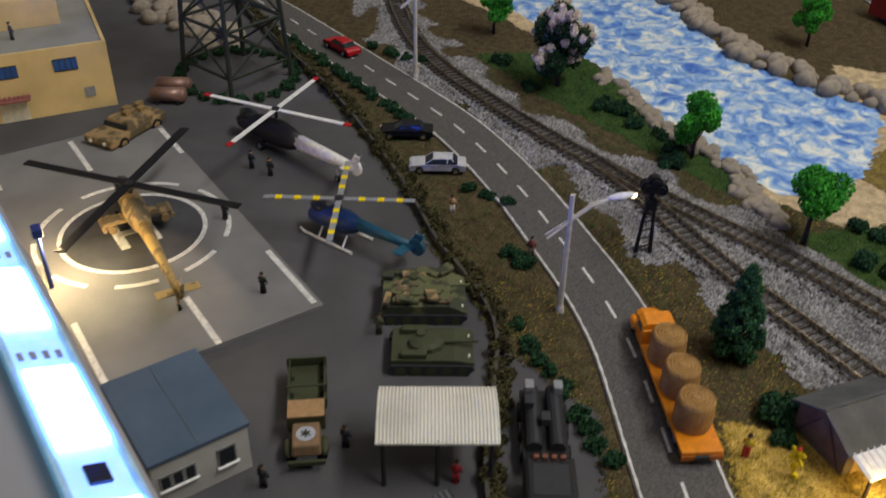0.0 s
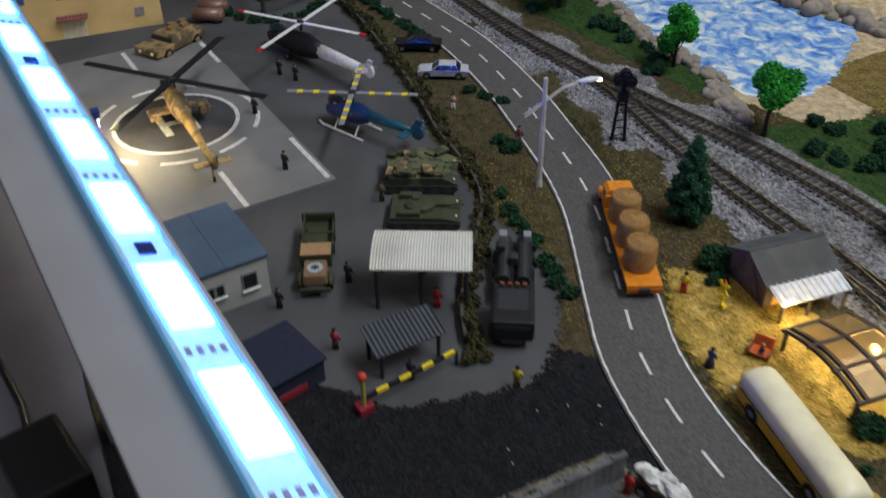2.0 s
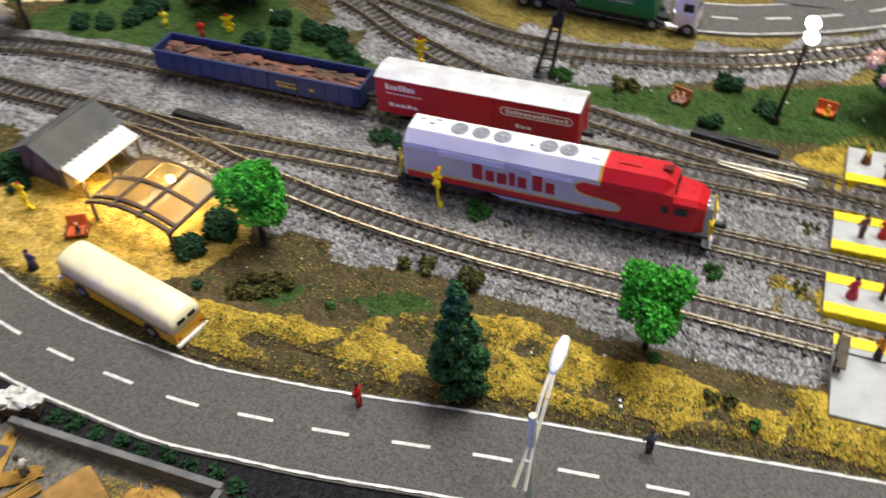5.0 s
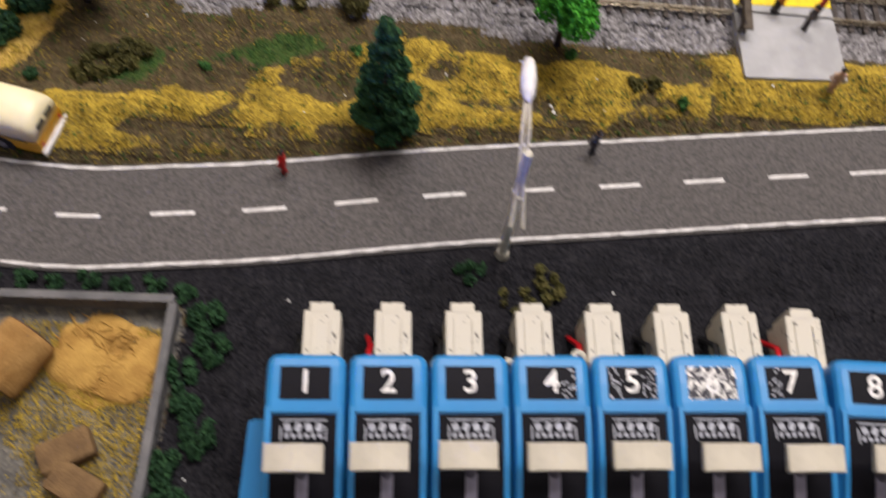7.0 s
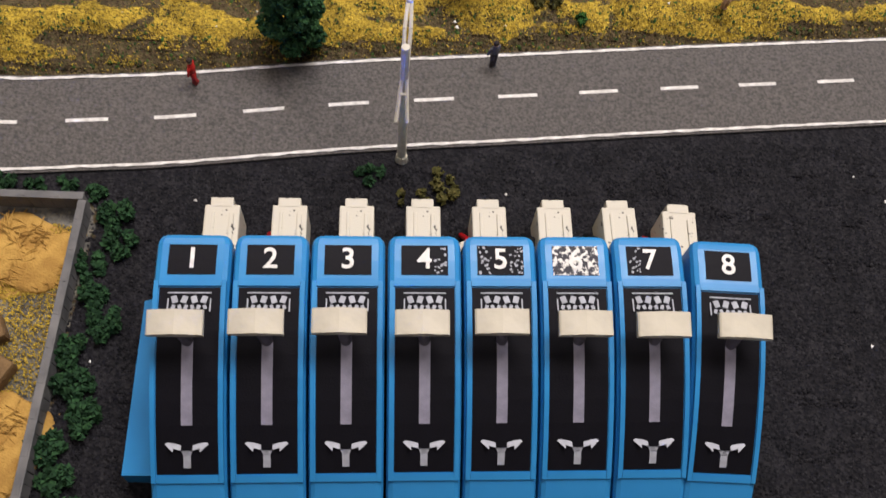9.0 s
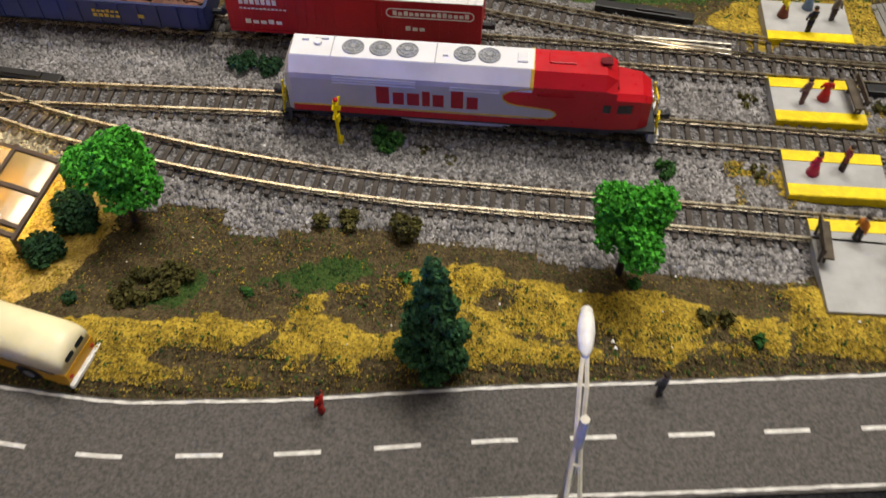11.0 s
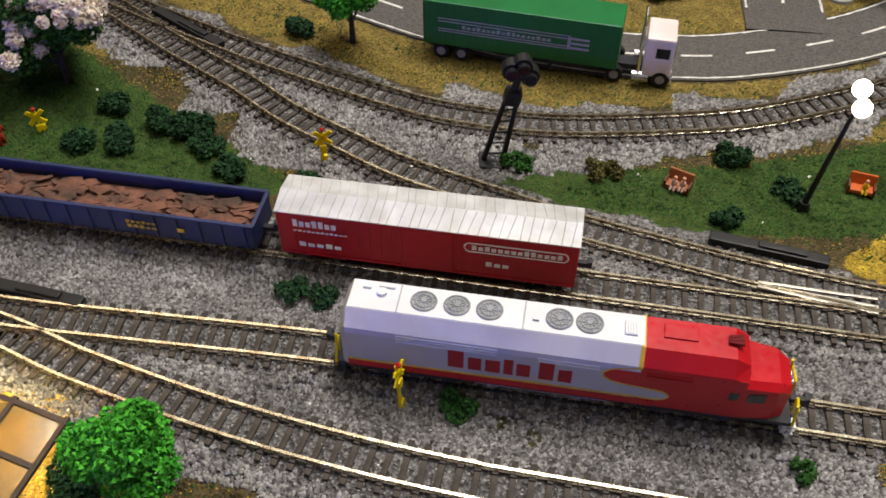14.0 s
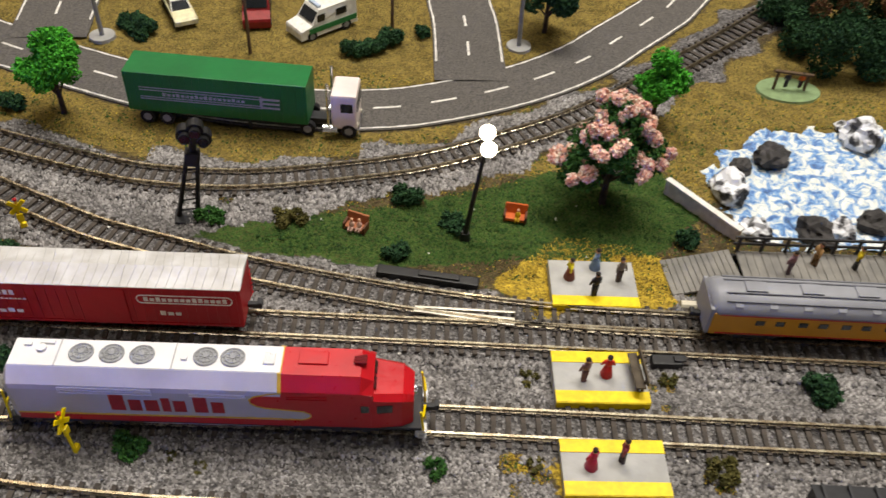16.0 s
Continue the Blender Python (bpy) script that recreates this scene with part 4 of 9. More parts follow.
def build_boxcar():
    c = thing("boxcar", -0.1013, 0.0457, RAIL_Z, 1.3, "red boxcar with ribbed silver roof on the track", "boxcar")
    L = 85.0
    red = plain("boxcar_red", "a8121e", 0.42, scale=90)
    roof = pm("boxcar_roof_silver", (0.62, 0.62, 0.63), (0.45, 0.44, 0.43), 120, 0.5, 0.1, 0.1)
    bm = B()
    boxm(bm, 0, 0, 3.6, L, 15.4, 14.2, 0.3)
    part("body", bm, red, c)
    for s in (-1, 1):
        bm = B()
        for k in range(27):
            x = -L / 2 + 1.5 + k * (L - 3) / 26
            if abs(x) > 9:
                boxm(bm, x, s * 7.75, 4.2, 0.35, 0.2, 13.0)
        boxm(bm, 0, s * 7.75, 3.4, L - 0.5, 0.4, 0.9)
        boxm(bm, 0, s * 7.75, 17.2, L - 0.5, 0.4, 0.6)
        part("side_rib", bm, red, c)
        bm = B()
        boxm(bm, 0.5, s * 7.85, 4.2, 15, 0.3, 12.9, 0.1)
        boxm(bm, -6.6, s * 8.05, 4.2, 0.5, 0.3, 12.9)
        boxm(bm, 7.6, s * 8.05, 4.2, 0.5, 0.3, 12.9)
        part("sliding_door", bm, red, c)
        letter_bars(c, "lettering", WHITE, -38, -25, s * 7.9, 13.6, 16.0, 7, 3)
        letter_bars(c, "lettering", WHITE, -38, -22, s * 7.9, 11.8, 12.4, 12, 8)
        letter_bars(c, "lettering", WHITE, -37, -24, s * 7.9, 6.6, 8.2, 5, 9)
        letter_bars(c, "lettering", WHITE, 17, 24, s * 7.9, 7.4, 9.0, 3, 10)
        bm = B()
        for k in range(28):
            a = 2 * math.pi * k / 28
            b = 2 * math.pi * (k + 1) / 28

            def pt(u):
                return (25.5 + 12.8 * (1 if math.cos(u) > 0 else -1) + 1.5 * math.cos(u), s * 7.9, 13.6 + 1.5 * math.sin(u))
            rod(bm, pt(a), pt(b), 0.22, None, 4)
        part("oval_outline", bm, WHITE, c)
        letter_bars(c, "lettering", WHITE, 13, 38.5, s * 7.9, 12.8, 14.4, 14, 11)
    bm = B()
    loft(bm, [[(x, -7.9, 17.7), (x, -7.9, 18.1), (x, 0, 19.6), (x, 7.9, 18.1), (x, 7.9, 17.7)] for x in (-L / 2 - 0.2, L / 2 + 0.2)])
    part("roof", bm, roof, c, "ribbed silver grey metal roof")
    rnd = random.Random(31)
    for k in range(30):
        x = -L / 2 + 2 + k * (L - 4) / 29
        for s in (-1, 1):
            bm = B()
            rod(bm, (x - 0.5 + rnd.uniform(-0.5, 0.5), s * 7.8, 18.05), (x + 0.5 + rnd.uniform(-0.5, 0.5), 0.2 * s, 19.5), 0.22, None, 4)
            part("roof_rib", bm, roof, c)
    bm = B()
    boxm(bm, 0, 0, 2.4, L - 4, 4, 1.3, 0.2)
    part("underframe", bm, DARK, c)
    for d in (-1, 1):
        truck_frame(c, d * 31, 2, DARK, 2.6, 10)
        coupler(c, d * L / 2, d)
        bm = B()
        for q in range(6):
            rod(bm, (d * (L / 2 + 0.3), 4.4, 4.5 + q * 1.7), (d * (L / 2 + 0.3), 7.2, 4.5 + q * 1.7), 0.16, None, 4)
        part("ladder", bm, red, c)
    c.scale = (1.03, 1.0, 1.16)


def build_gondola():
    c = thing("gondola_wagon", -0.2055, 0.0437, RAIL_Z, 0.8, "dark blue open gondola wagon loaded with brown scrap", "gondola wagon")
    blue = plain("gondola_blue", "1c2a55", 0.5, scale=90)
    L, W, H = 105.0, 15.4, 9.6
    bm = B()
    boxm(bm, 0, 0, 3.2, L, W, 0.9)
    for s in (-1, 1):
        boxm(bm, 0, s * (W / 2 - 0.4), 3.2, L, 0.8, H)
        boxm(bm, 0, s * (W / 2), 3.2 + H - 0.4, L + 0.6, 1.2, 0.8, 0.15)
        for k in range(15):
            boxm(bm, -L / 2 + 3 + k * (L - 6) / 14, s * (W / 2 + 0.2), 3.4, 0.9, 0.7, H - 0.6, 0.1)
        boxm(bm, s * (L / 2 - 0.4), 0, 3.2, 0.8, W, H)
        boxm(bm, s * L / 2, 0, 3.2 + H - 0.4, 1.2, W, 0.8, 0.15)
    part("body", bm, blue, c)
    for s in (-1, 1):
        letter_bars(c, "lettering", plain("lettering_yellow", "b89a2c"), 12, 22, s * (W / 2 + 0.6), 6.6, 8.0, 5, 21)
        letter_bars(c, "lettering", plain("lettering_yellow", "b89a2c"), 12, 22, s * (W / 2 + 0.6), 8.6, 9.8, 6, 22)
        letter_bars(c, "lettering", plain("lettering_yellow", "b89a2c"), 28, 31, s * (W / 2 + 0.6), 7.0, 8.6, 1, 23)
    scrap = pm("brown_scrap", (0.20, 0.085, 0.055), (0.06, 0.04, 0.03), 120, 0.9, 0, 0.8)
    rnd = random.Random(4)
    bm = B()
    n = 40
    for i in range(n):
        for _ in range(3):
            blob(bm, (-L / 2 + 3 + i * (L - 6) / n, rnd.uniform(-5, 5), 8.6 + rnd.uniform(-0.6, 1.0)), rnd.uniform(1.6, 3.0), (1.3, 1.0, 0.6), 1, 0.5, i)
    for _ in range(90):
        boxm(bm, rnd.uniform(-L / 2 + 4, L / 2 - 4), rnd.uniform(-5.4, 5.4), 9.2 + rnd.uniform(0, 0.8), rnd.uniform(2, 7), rnd.uniform(0.6, 1.4), 0.4, rz=rnd.uniform(-40, 40), rx=rnd.uniform(-15, 15), ry=rnd.uniform(-10, 10))
    boxm(bm, 0, 0, 4.0, L - 2, W - 2, 4.6)
    part("scrap_load", bm, scrap, c, "rusty brown broken scrap load")
    bm = B()
    boxm(bm, 0, 0, 2.2, L - 4, 4, 1.0, 0.2)
    part("underframe", bm, DARK, c)
    for d in (-1, 1):
        truck_frame(c, d * 40, 2, DARK, 2.6, 10)
        coupler(c, d * L / 2, d)


build_boxcar()
build_gondola()


def build_coach():
    c = thing("passenger_coach", 0.1620, 0.0537, RAIL_Z, 0, "yellow passenger coach with rounded grey roof", "passenger coach")
    yel = plain("coach_yellow", "c98a12", 0.42, scale=90)
    gry = plain("coach_grey", "8e9097", 0.45, scale=90)
    L = 140.0
    bm = B()
    boxm(bm, 0.5, 0, 4.2, L, 15.6, 9.6, 0.3)
    part("body", bm, yel, c)

    def sec(x, w, h):
        return [(x, -w, 13.4)] + [(x, -w * math.cos(a), 13.6 + h * math.sin(a)) for a in np.linspace(0.15, math.pi - 0.15, 9)] + [(x, w, 13.4)]
    bm = B()
    loft(bm, [sec(-L / 2 - 0.6, 6.9, 4.2), sec(-L / 2 + 2, 7.9, 5.4), sec(L / 2, 7.9, 5.4)])
    part("roof", bm, gry, c, "rounded grey roof with vents", smooth=True)
    bm = B()
    boxm(bm, -L / 2 - 0.2, 0, 4.0, 1.4, 15.2, 11.5, 0.4)
    part("end_wall", bm, gry, c)
    for s in (-1, 1):
        for z in (4.6, 13.0):
            bm = B()
            boxm(bm, 1, s * 7.85, z, L - 3, 0.2, 0.5)
            part("trim_stripe", bm, RED, c)
        for k in range(9):
            for w, x in ((3.0, 0), (3.0, 6.5)):
                bm = B()
                boxm(bm, -L / 2 + 16 + k * 14 + x, s * 7.8, 9.2, w, 0.3, 2.2, 0.1)
                part("window", bm, GLASS, c)
        bm = B()
        for k in range(12):
            boxm(bm, -L / 2 + 8 + k * 11, s * 6.4, 16.2, 2.6, 1.4, 0.7, 0.15, rx=-s * 28)
        part("roof_vent", bm, gry, c)
    for k in range(7):
        bm = B()
        boxm(bm, -L / 2 + 14 + k * 18, 0, 18.7, 7, 4.4, 0.7, 0.2)
        part("roof_hatch", bm, gry, c)
    for yy, zz in ((-5.6, 17.5), (-2.9, 18.75), (2.9, 18.75), (5.6, 17.5)):
        bm = B()
        boxm(bm, 1, yy, zz, L - 6, 0.5, 0.35, 0.1)
        part("roof_rail", bm, plain("coach_rail_grey", "6c6e76", 0.5), c)
    bm = B()
    boxm(bm, 0, 0, 2.2, L - 4, 10, 2.0, 0.2)
    part("underframe", bm, DARK, c)
    truck_frame(c, -L / 2 + 16, 2, DARK, 2.8, 11)
    truck_frame(c, L / 2 - 16, 2, DARK, 2.8, 11)
    coupler(c, -L / 2, -1)


build_coach()


def build_dark_wagon():
    c = thing("hopper_wagon", 0.1480, -0.0250, RAIL_Z, 0, "black freight wagon on the near track", "freight wagon")
    bm = B()
    boxm(bm, 0, 0, 3.6, 84, 15, 13.4, 0.3)
    for k in range(9):
        for s in (-1, 1):
            boxm(bm, -40 + k * 10, s * 7.6, 4, 0.8, 0.4, 12.6)
    part("body", bm, BLACK, c)
    bm = B()
    loft(bm, [[(x, -7.9, 16.6), (x, -7.9, 17.3), (x, 0, 19.2), (x, 7.9, 17.3), (x, 7.9, 16.6)] for x in (-42.5, 42.5)])
    for k in range(12):
        boxm(bm, -40 + k * 7.2, 0, 18.0, 0.7, 15, 0.9)
    part("roof", bm, DARK, c)
    truck_frame(c, -30, 2, DARK, 2.6, 10)
    truck_frame(c, 30, 2, DARK, 2.6, 10)


build_dark_wagon()

# ---------------------------------------------------------------- the control strip along the near edge
LED_GLOW = pm("led_glow", (0.9, 0.95, 1.0), None, 200, 0.4, 0, 0, emit=(0.022, 0.11, 1.0), glow=120)
LED_TAPE = pm("led_tape_white", (0.6, 0.7, 0.78), None, 200, 0.4, 0, 0, emit=(0.14, 0.62, 1.0), glow=0.75)
LED_SLEEVE = pm("led_sleeve", (0.40, 0.47, 0.50), None, 200, 0.3, 0, 0, emit=(0.02, 0.30, 0.55), glow=0.5)
BOARD = pm("white_edge_board", (0.30, 0.285, 0.29), (0.25, 0.24, 0.245), 12, 0.6, 0, 0.1)


def build_edge_board():
    b = thing("edge_board", -0.30, -0.2808, 0.066, 5.43, "pale grey shelf board along the layout edge carrying a light strip", "shelf board")
    bm = B()
    boxm(bm, -100, 0, 0, 760, 40, 6, 0.8)
    part("board", bm, BOARD, b)
    for k in range(4):
        bm = B()
        boxm(bm, -420 + k * 210, -13, -66, 12, 8, 66, 0.4)
        part("bracket", bm, BOARD, b)
    s = thing("led_strip", -0.30, -0.2713, 0.0738, 5.43, "glowing blue-white led light strip in a clear sleeve on the board", "light strip")
    turn = pose(0, 0, 0, -19, 0, 0)
    bm = B()
    boxm(bm, -100, 0, 0, 760, 14.5, 1.2, 0.3)
    bm.transform(turn)
    part("tape", bm, LED_TAPE, s)
    bm = B()
    for q in (-8.2, 8.2):
        boxm(bm, -100, q, -0.4, 760, 1.8, 2.4, 0.4)
    bm.transform(turn)
    part("sleeve", bm, LED_SLEEVE, s, "milky clear sleeve rims")
    for k in range(14):
        x = -447 + k * 53.4
        bm = B()
        boxm(bm, x, 0, 1.2, 33, 13, 1.6, 0.7)
        bm.transform(turn)
        part("led", bm, LED_GLOW, s, "glaring white-blue led")
        bm = B()
        if k % 3 == 2:
            boxm(bm, x + 26.7, 0, 1.2, 6.6, 5.4, 1.0, 0.3)
            bm.transform(turn)
            part("resistor", bm, BLACK, s)
        else:
            for q in (-5, -1.7, 1.7, 5):
                boxm(bm, x + 26.7 + (k % 3) * 3, q, 1.2, 3.6, 1.5, 0.3)
            bm.transform(turn)
            part("solder_pad", bm, GREY, s)
    p = thing("power_adapter", -0.283, -0.318, -0.001, 12, "black plug-in power adapter lying behind the board", "power adapter")
    bm = B()
    boxm(bm, 0, 0, 0, 34, 22, 16, 2.0)
    part("body", bm, BLACK, p)
    bm = B()
    rod(bm, (-16, 0, 8), (-40, 4, 3), 1.4, None, 8)
    rod(bm, (-40, 4, 3), (-120, 6, 2), 1.4, None, 8)
    part("cable", bm, BLACK, p)
    f = B()
    boxm(f, -300, -420, -30, 2400, 240, 29, 1)
    tagged(part("ledge", f, plain("grey_ledge_paint", "77747c", 0.6, scale=20)), "grey painted ledge in front of the layout", "ledge", kind="structure")


build_edge_board()

# ---------------------------------------------------------------- turnout levers
KBLUE = pm("turnout_blue", (0.016, 0.205, 0.47), (0.022, 0.24, 0.53), 60, 0.38, 0, 0.04)
IVORY = plain("ivory_plastic", "c9c2ae", 0.45, scale=120)
BKPLATE = plain("black_plate", "0c0b12", 0.62, spec=0.15)
GHOST = plain("pale_print", "a9acb4", 0.6)
CHIPPED = pm("chipped_ivory", (0.56, 0.52, 0.42), (0.05, 0.045, 0.04), 420, 0.6, 0, 0.2, lo=0.62, hi=0.66)
WORN = pm("worn_print", (0.72, 0.71, 0.66), (0.04, 0.04, 0.05), 900, 0.7, 0, 0.2, lo=0.45, hi=0.52)


def digit(parent, text, x, y, z, size):
    cu = bpy.data.curves.new("number", "FONT")
    cu.body, cu.size, cu.align_x, cu.align_y, cu.extrude, cu.offset = text, size * 0.001, "CENTER", "CENTER", 0.00004, 0.00010
    ob = bpy.data.objects.new("n", cu)
    scene.collection.objects.link(ob)
    me = bpy.data.meshes.new_from_object(ob.evaluated_get(bpy.context.evaluated_depsgraph_get()))
    bpy.data.objects.remove(ob)
    bpy.data.curves.remove(cu)
    me.materials.append(WHITE)
    o = new("number", me)
    o.parent = parent
    o.matrix_local = pose(x * 0.001, y * 0.001, z * 0.001, math.degrees(math.atan(lever_top(y + 0.5) - lever_top(y - 0.5))))
    return o


def lever_top(y):
    """Height of the curved top of a lever unit along its length: high at the back, falling to the front."""
    return 32.4 + 0.376 * y - 0.007 * y * y


GRIP_AT = ((-1.1, 4.8), (-1.6, 5.0), (-1.3, 5.2), (-0.9, 4.8), (-1.0, 5.0), (-0.1, 4.6), (-0.2, 4.3), (0.4, 5.1))


def build_lever(k):
    ang = 4.14 if k < 8 else 1.14
    a = math.radians(4.34)
    d = 0.01766 * (k - 1)
    x, y = -0.06708 + d * math.cos(a), -0.19475 + d * math.sin(a) - (0.0012 if k == 8 else 0.0)
    t = thing("turnout_lever", x, y, -0.0008, ang, "blue plastic turnout control with white lever and number %d" % k, "switch", "row of turnout levers")
    W = 8.5

    def ring(yy, w, dz=0.0):
        z = lever_top(yy) + dz
        return [(-w, yy, 0), (-w, yy, z - 1.6), (-w + 0.5, yy, z - 0.5), (-w + 1.5, yy, z), (w - 1.5, yy, z), (w - 0.5, yy, z - 0.5), (w, yy, z - 1.6), (w, yy, 0)]
    bm = B()
    loft(bm, [ring(yy, W) for yy in np.linspace(-33, 26, 15)] + [ring(27.4, W - 0.25, -0.2), ring(28.3, W - 0.8, -0.7), ring(28.8, W - 1.7, -1.6)])
    part("case", bm, KBLUE, t)

    def strip(x0, x1, y0, y1, up, n=9):
        b = B()
        q = np.linspace(y0, y1, n)
        loft(b, [[(x0, yy, lever_top(yy) - 0.6), (x1, yy, lever_top(yy) - 0.6), (x1, yy, lever_top(yy) + up), (x0, yy, lever_top(yy) + up)] for yy in q])
        return b
    part("plate", strip(-6.8, 6.8, -23.2, 15.3, 0.12), BKPLATE, t, "black curved face plate")
    # the moulded frame round the face plate stands a little proud
    for x0, x1 in ((-8.05, -7.0), (7.0, 8.05)):
        part("frame_side", strip(x0, x1, -25.0, 16.8, 0.55, 11), KBLUE, t)
    part("frame_top", strip(-6.9, 6.9, 15.6, 16.8, 0.55, 3), KBLUE, t)
    part("frame_bottom", strip(-6.9, 6.9, -25.0, -23.6, 0.5, 3), KBLUE, t)
    peeled = k == 6
    part("number_plate", strip(-5.4, 5.4, 18.4, 25.6, 0.15, 3), WORN if peeled else BKPLATE, t, "black number plate with peeled print" if k in (4, 5, 6, 7) else "")
    digit(t, str(k), 0, 22.0, lever_top(22.0) + 0.34, 7.0)
    rnd = random.Random(k)
    if k in (4, 5, 7):
        bm = B()
        for _ in range(46 if k == 5 else 18):
            yy = rnd.uniform(18.8, 25.2)
            sx = rnd.uniform(2.2, 5.1) * (1 if k == 4 else -1 if k == 7 else rnd.choice((-1, 1)))
            boxm(bm, sx, yy, lever_top(yy) + 0.1, rnd.uniform(0.2, 0.7), rnd.uniform(0.2, 0.6), 0.12, rz=rnd.uniform(0, 90))
        tagged(part("scuffs", bm, GHOST, t), kind="stuff")
    part("slot", strip(-1.25, 1.25, -13.6, 3.4, 0.2), plain("slot_grey", "8d8a99", 0.5), t, "pale curved slot")
    bm = B()
    for q in range(4):
        boxm(bm, -3.3 + q * 2.2, 12.6, lever_top(12.6) + 0.1, 1.3, 1.7, 0.16, rz=(18, -18)[q % 2])
    for q in range(6):
        boxm(bm, -3.5 + q * 1.4, 10.9, lever_top(10.9) + 0.1, 0.8, 1.0, 0.16, rz=(-20, 20)[q % 2])
    for q in (-1, 1):
        boxm(bm, q * 4.7, 12.0, lever_top(12.0) + 0.05, 0.3, 4.4, 0.2)
    boxm(bm, 0, 14.1, lever_top(14.1) + 0.05, 9.7, 0.3, 0.2)
    part("maker_mark", bm, GHOST, t)
    for dx in (-1, 1):
        bm = B()
        pts = [(0.0, -19.6, 0.75), (0.5, -18.6, 0.75), (1.3, -17.9, 0.75), (2.9, -17.5, 0.75), (2.95, -17.5, 1.6), (4.8, -17.3, 0.05)]
        loft(bm, [[(dx * (px - (w if j < 2 else 0)), py - (0 if j < 2 else w), lever_top(py) + 0.12), (dx * (px + (w if j < 2 else 0)), py + (0 if j < 2 else w), lever_top(py) + 0.12),
                   (dx * (px + (w if j < 2 else 0)), py + (0 if j < 2 else w), lever_top(py) + 0.36), (dx * (px - (w if j < 2 else 0)), py - (0 if j < 2 else w), lever_top(py) + 0.36)] for j, (px, py, w) in enumerate(pts)])
        part("arrow_branch", bm, GHOST, t)
    part("arrow_stem", strip(-0.8, 0.8, -22.0, -19.4, 0.35, 3), GHOST, t)
    gx, gy = GRIP_AT[k - 1]
    z = 42.0
    lv = B()
    rod(lv, (0, 3.6, lever_top(3.6) - 1), (gx, gy, z), 1.3, 1.6, 10)
    lever = part("lever", lv, plain("lever_grey", "6d6a78", 0.5), t, "grey lever stalk", smooth=True)
    bm = B()
    loft(bm, [[(gx + xx, gy - 2.7, z - 1.2), (gx + xx, gy - 2.9, z + 0.4 + h), (gx + xx, gy + 2.4, z + 1.6 + h), (gx + xx, gy + 2.8, z + 0.6)] for xx, h in ((-6.0, 0.0), (-5.6, 0.25), (0, 0.8), (5.6, 0.25), (6.0, 0.0))])
    part("grip", bm, IVORY, lever, "ivory finger grip")
    px = 0.9 if k < 8 else -2.6
    bm = B()
    boxm(bm, px, 38.6, 1.0, 9.2, 20.0, 12.5, 0.5)
    boxm(bm, px - 0.2, 49.2, 2.0, 6.0, 3.2, 11.5, 0.4)
    boxm(bm, px + 2.6, 37.5, 13.4, 1.2, 17.0, 0.7, 0.15)
    boxm(bm, px - 2.2, 39.5, 13.4, 0.8, 14.0, 0.5, 0.15)
    plug = part("plug", bm, CHIPPED, t, "chipped ivory plastic connector plug")
    bm = B()
    for p, q in (((-5.2, 30, 10), (-6.4, 35, 11)), ((-6.4, 35, 11), (-5.6, 41, 9)), ((-5.6, 41, 9), (-6.6, 46, 1.0))):
        rod(bm, (p[0] + px, p[1], p[2]), (q[0] + px, q[1], q[2]), 0.8, None, 6)
    part("wire", bm, RED if k in (2, 5, 8) else BLACK, plug)
    bm = B()
    big = k == 5
    ring_pts = [(px - 6.6 + (2.2 if big else 1.2) * math.cos(u), 34 + (4.2 if big else 2.0) * math.sin(u), 11 + 1.5 * math.sin(u * 0.5)) for u in np.linspace(0.4, 5.0, 9)]
    for p, q in zip(ring_pts, ring_pts[1:]):
        rod(bm, p, q, 0.75, None, 6)
    part("wire_end", bm, CHIPPED, plug, "frayed pale wire end")


for k in range(1, 9):
    build_lever(k)
wing = thing("side_bracket", -0.0795, -0.1965, -0.0008, 3.0, "blue plastic side bracket beside the levers", "bracket")
wb = B()
loft(wb, [[(-5.2, -20.5, 0), (2.6, -20.5, 0), (2.6, -20.5, 9.5), (-4.6, -20.5, 9.5)], [(-2.6, 18.6, 0), (2.6, 18.6, 0), (2.6, 18.6, 22), (-1.6, 18.6, 22)], [(-1.0, 19.6, 0), (2.6, 19.6, 0), (2.6, 19.6, 20.5), (-0.4, 19.6, 20.5)]])
part("body", wb, KBLUE, wing)

# ---------------------------------------------------------------- street lamps and signals
GLOBE = pm("lit_globe", (1, 0.95, 0.85), None, 200, 0.4, 0, 0, emit=(1.0, 0.86, 0.62), glow=14)
LENS_WARM = pm("lit_lamp_lens", (1, 0.9, 0.7), None, 200, 0.4, 0, 0, emit=(1.0, 0.72, 0.36), glow=5)
POLE = plain("cream_lamp_paint", "cfc8b4", 0.5)


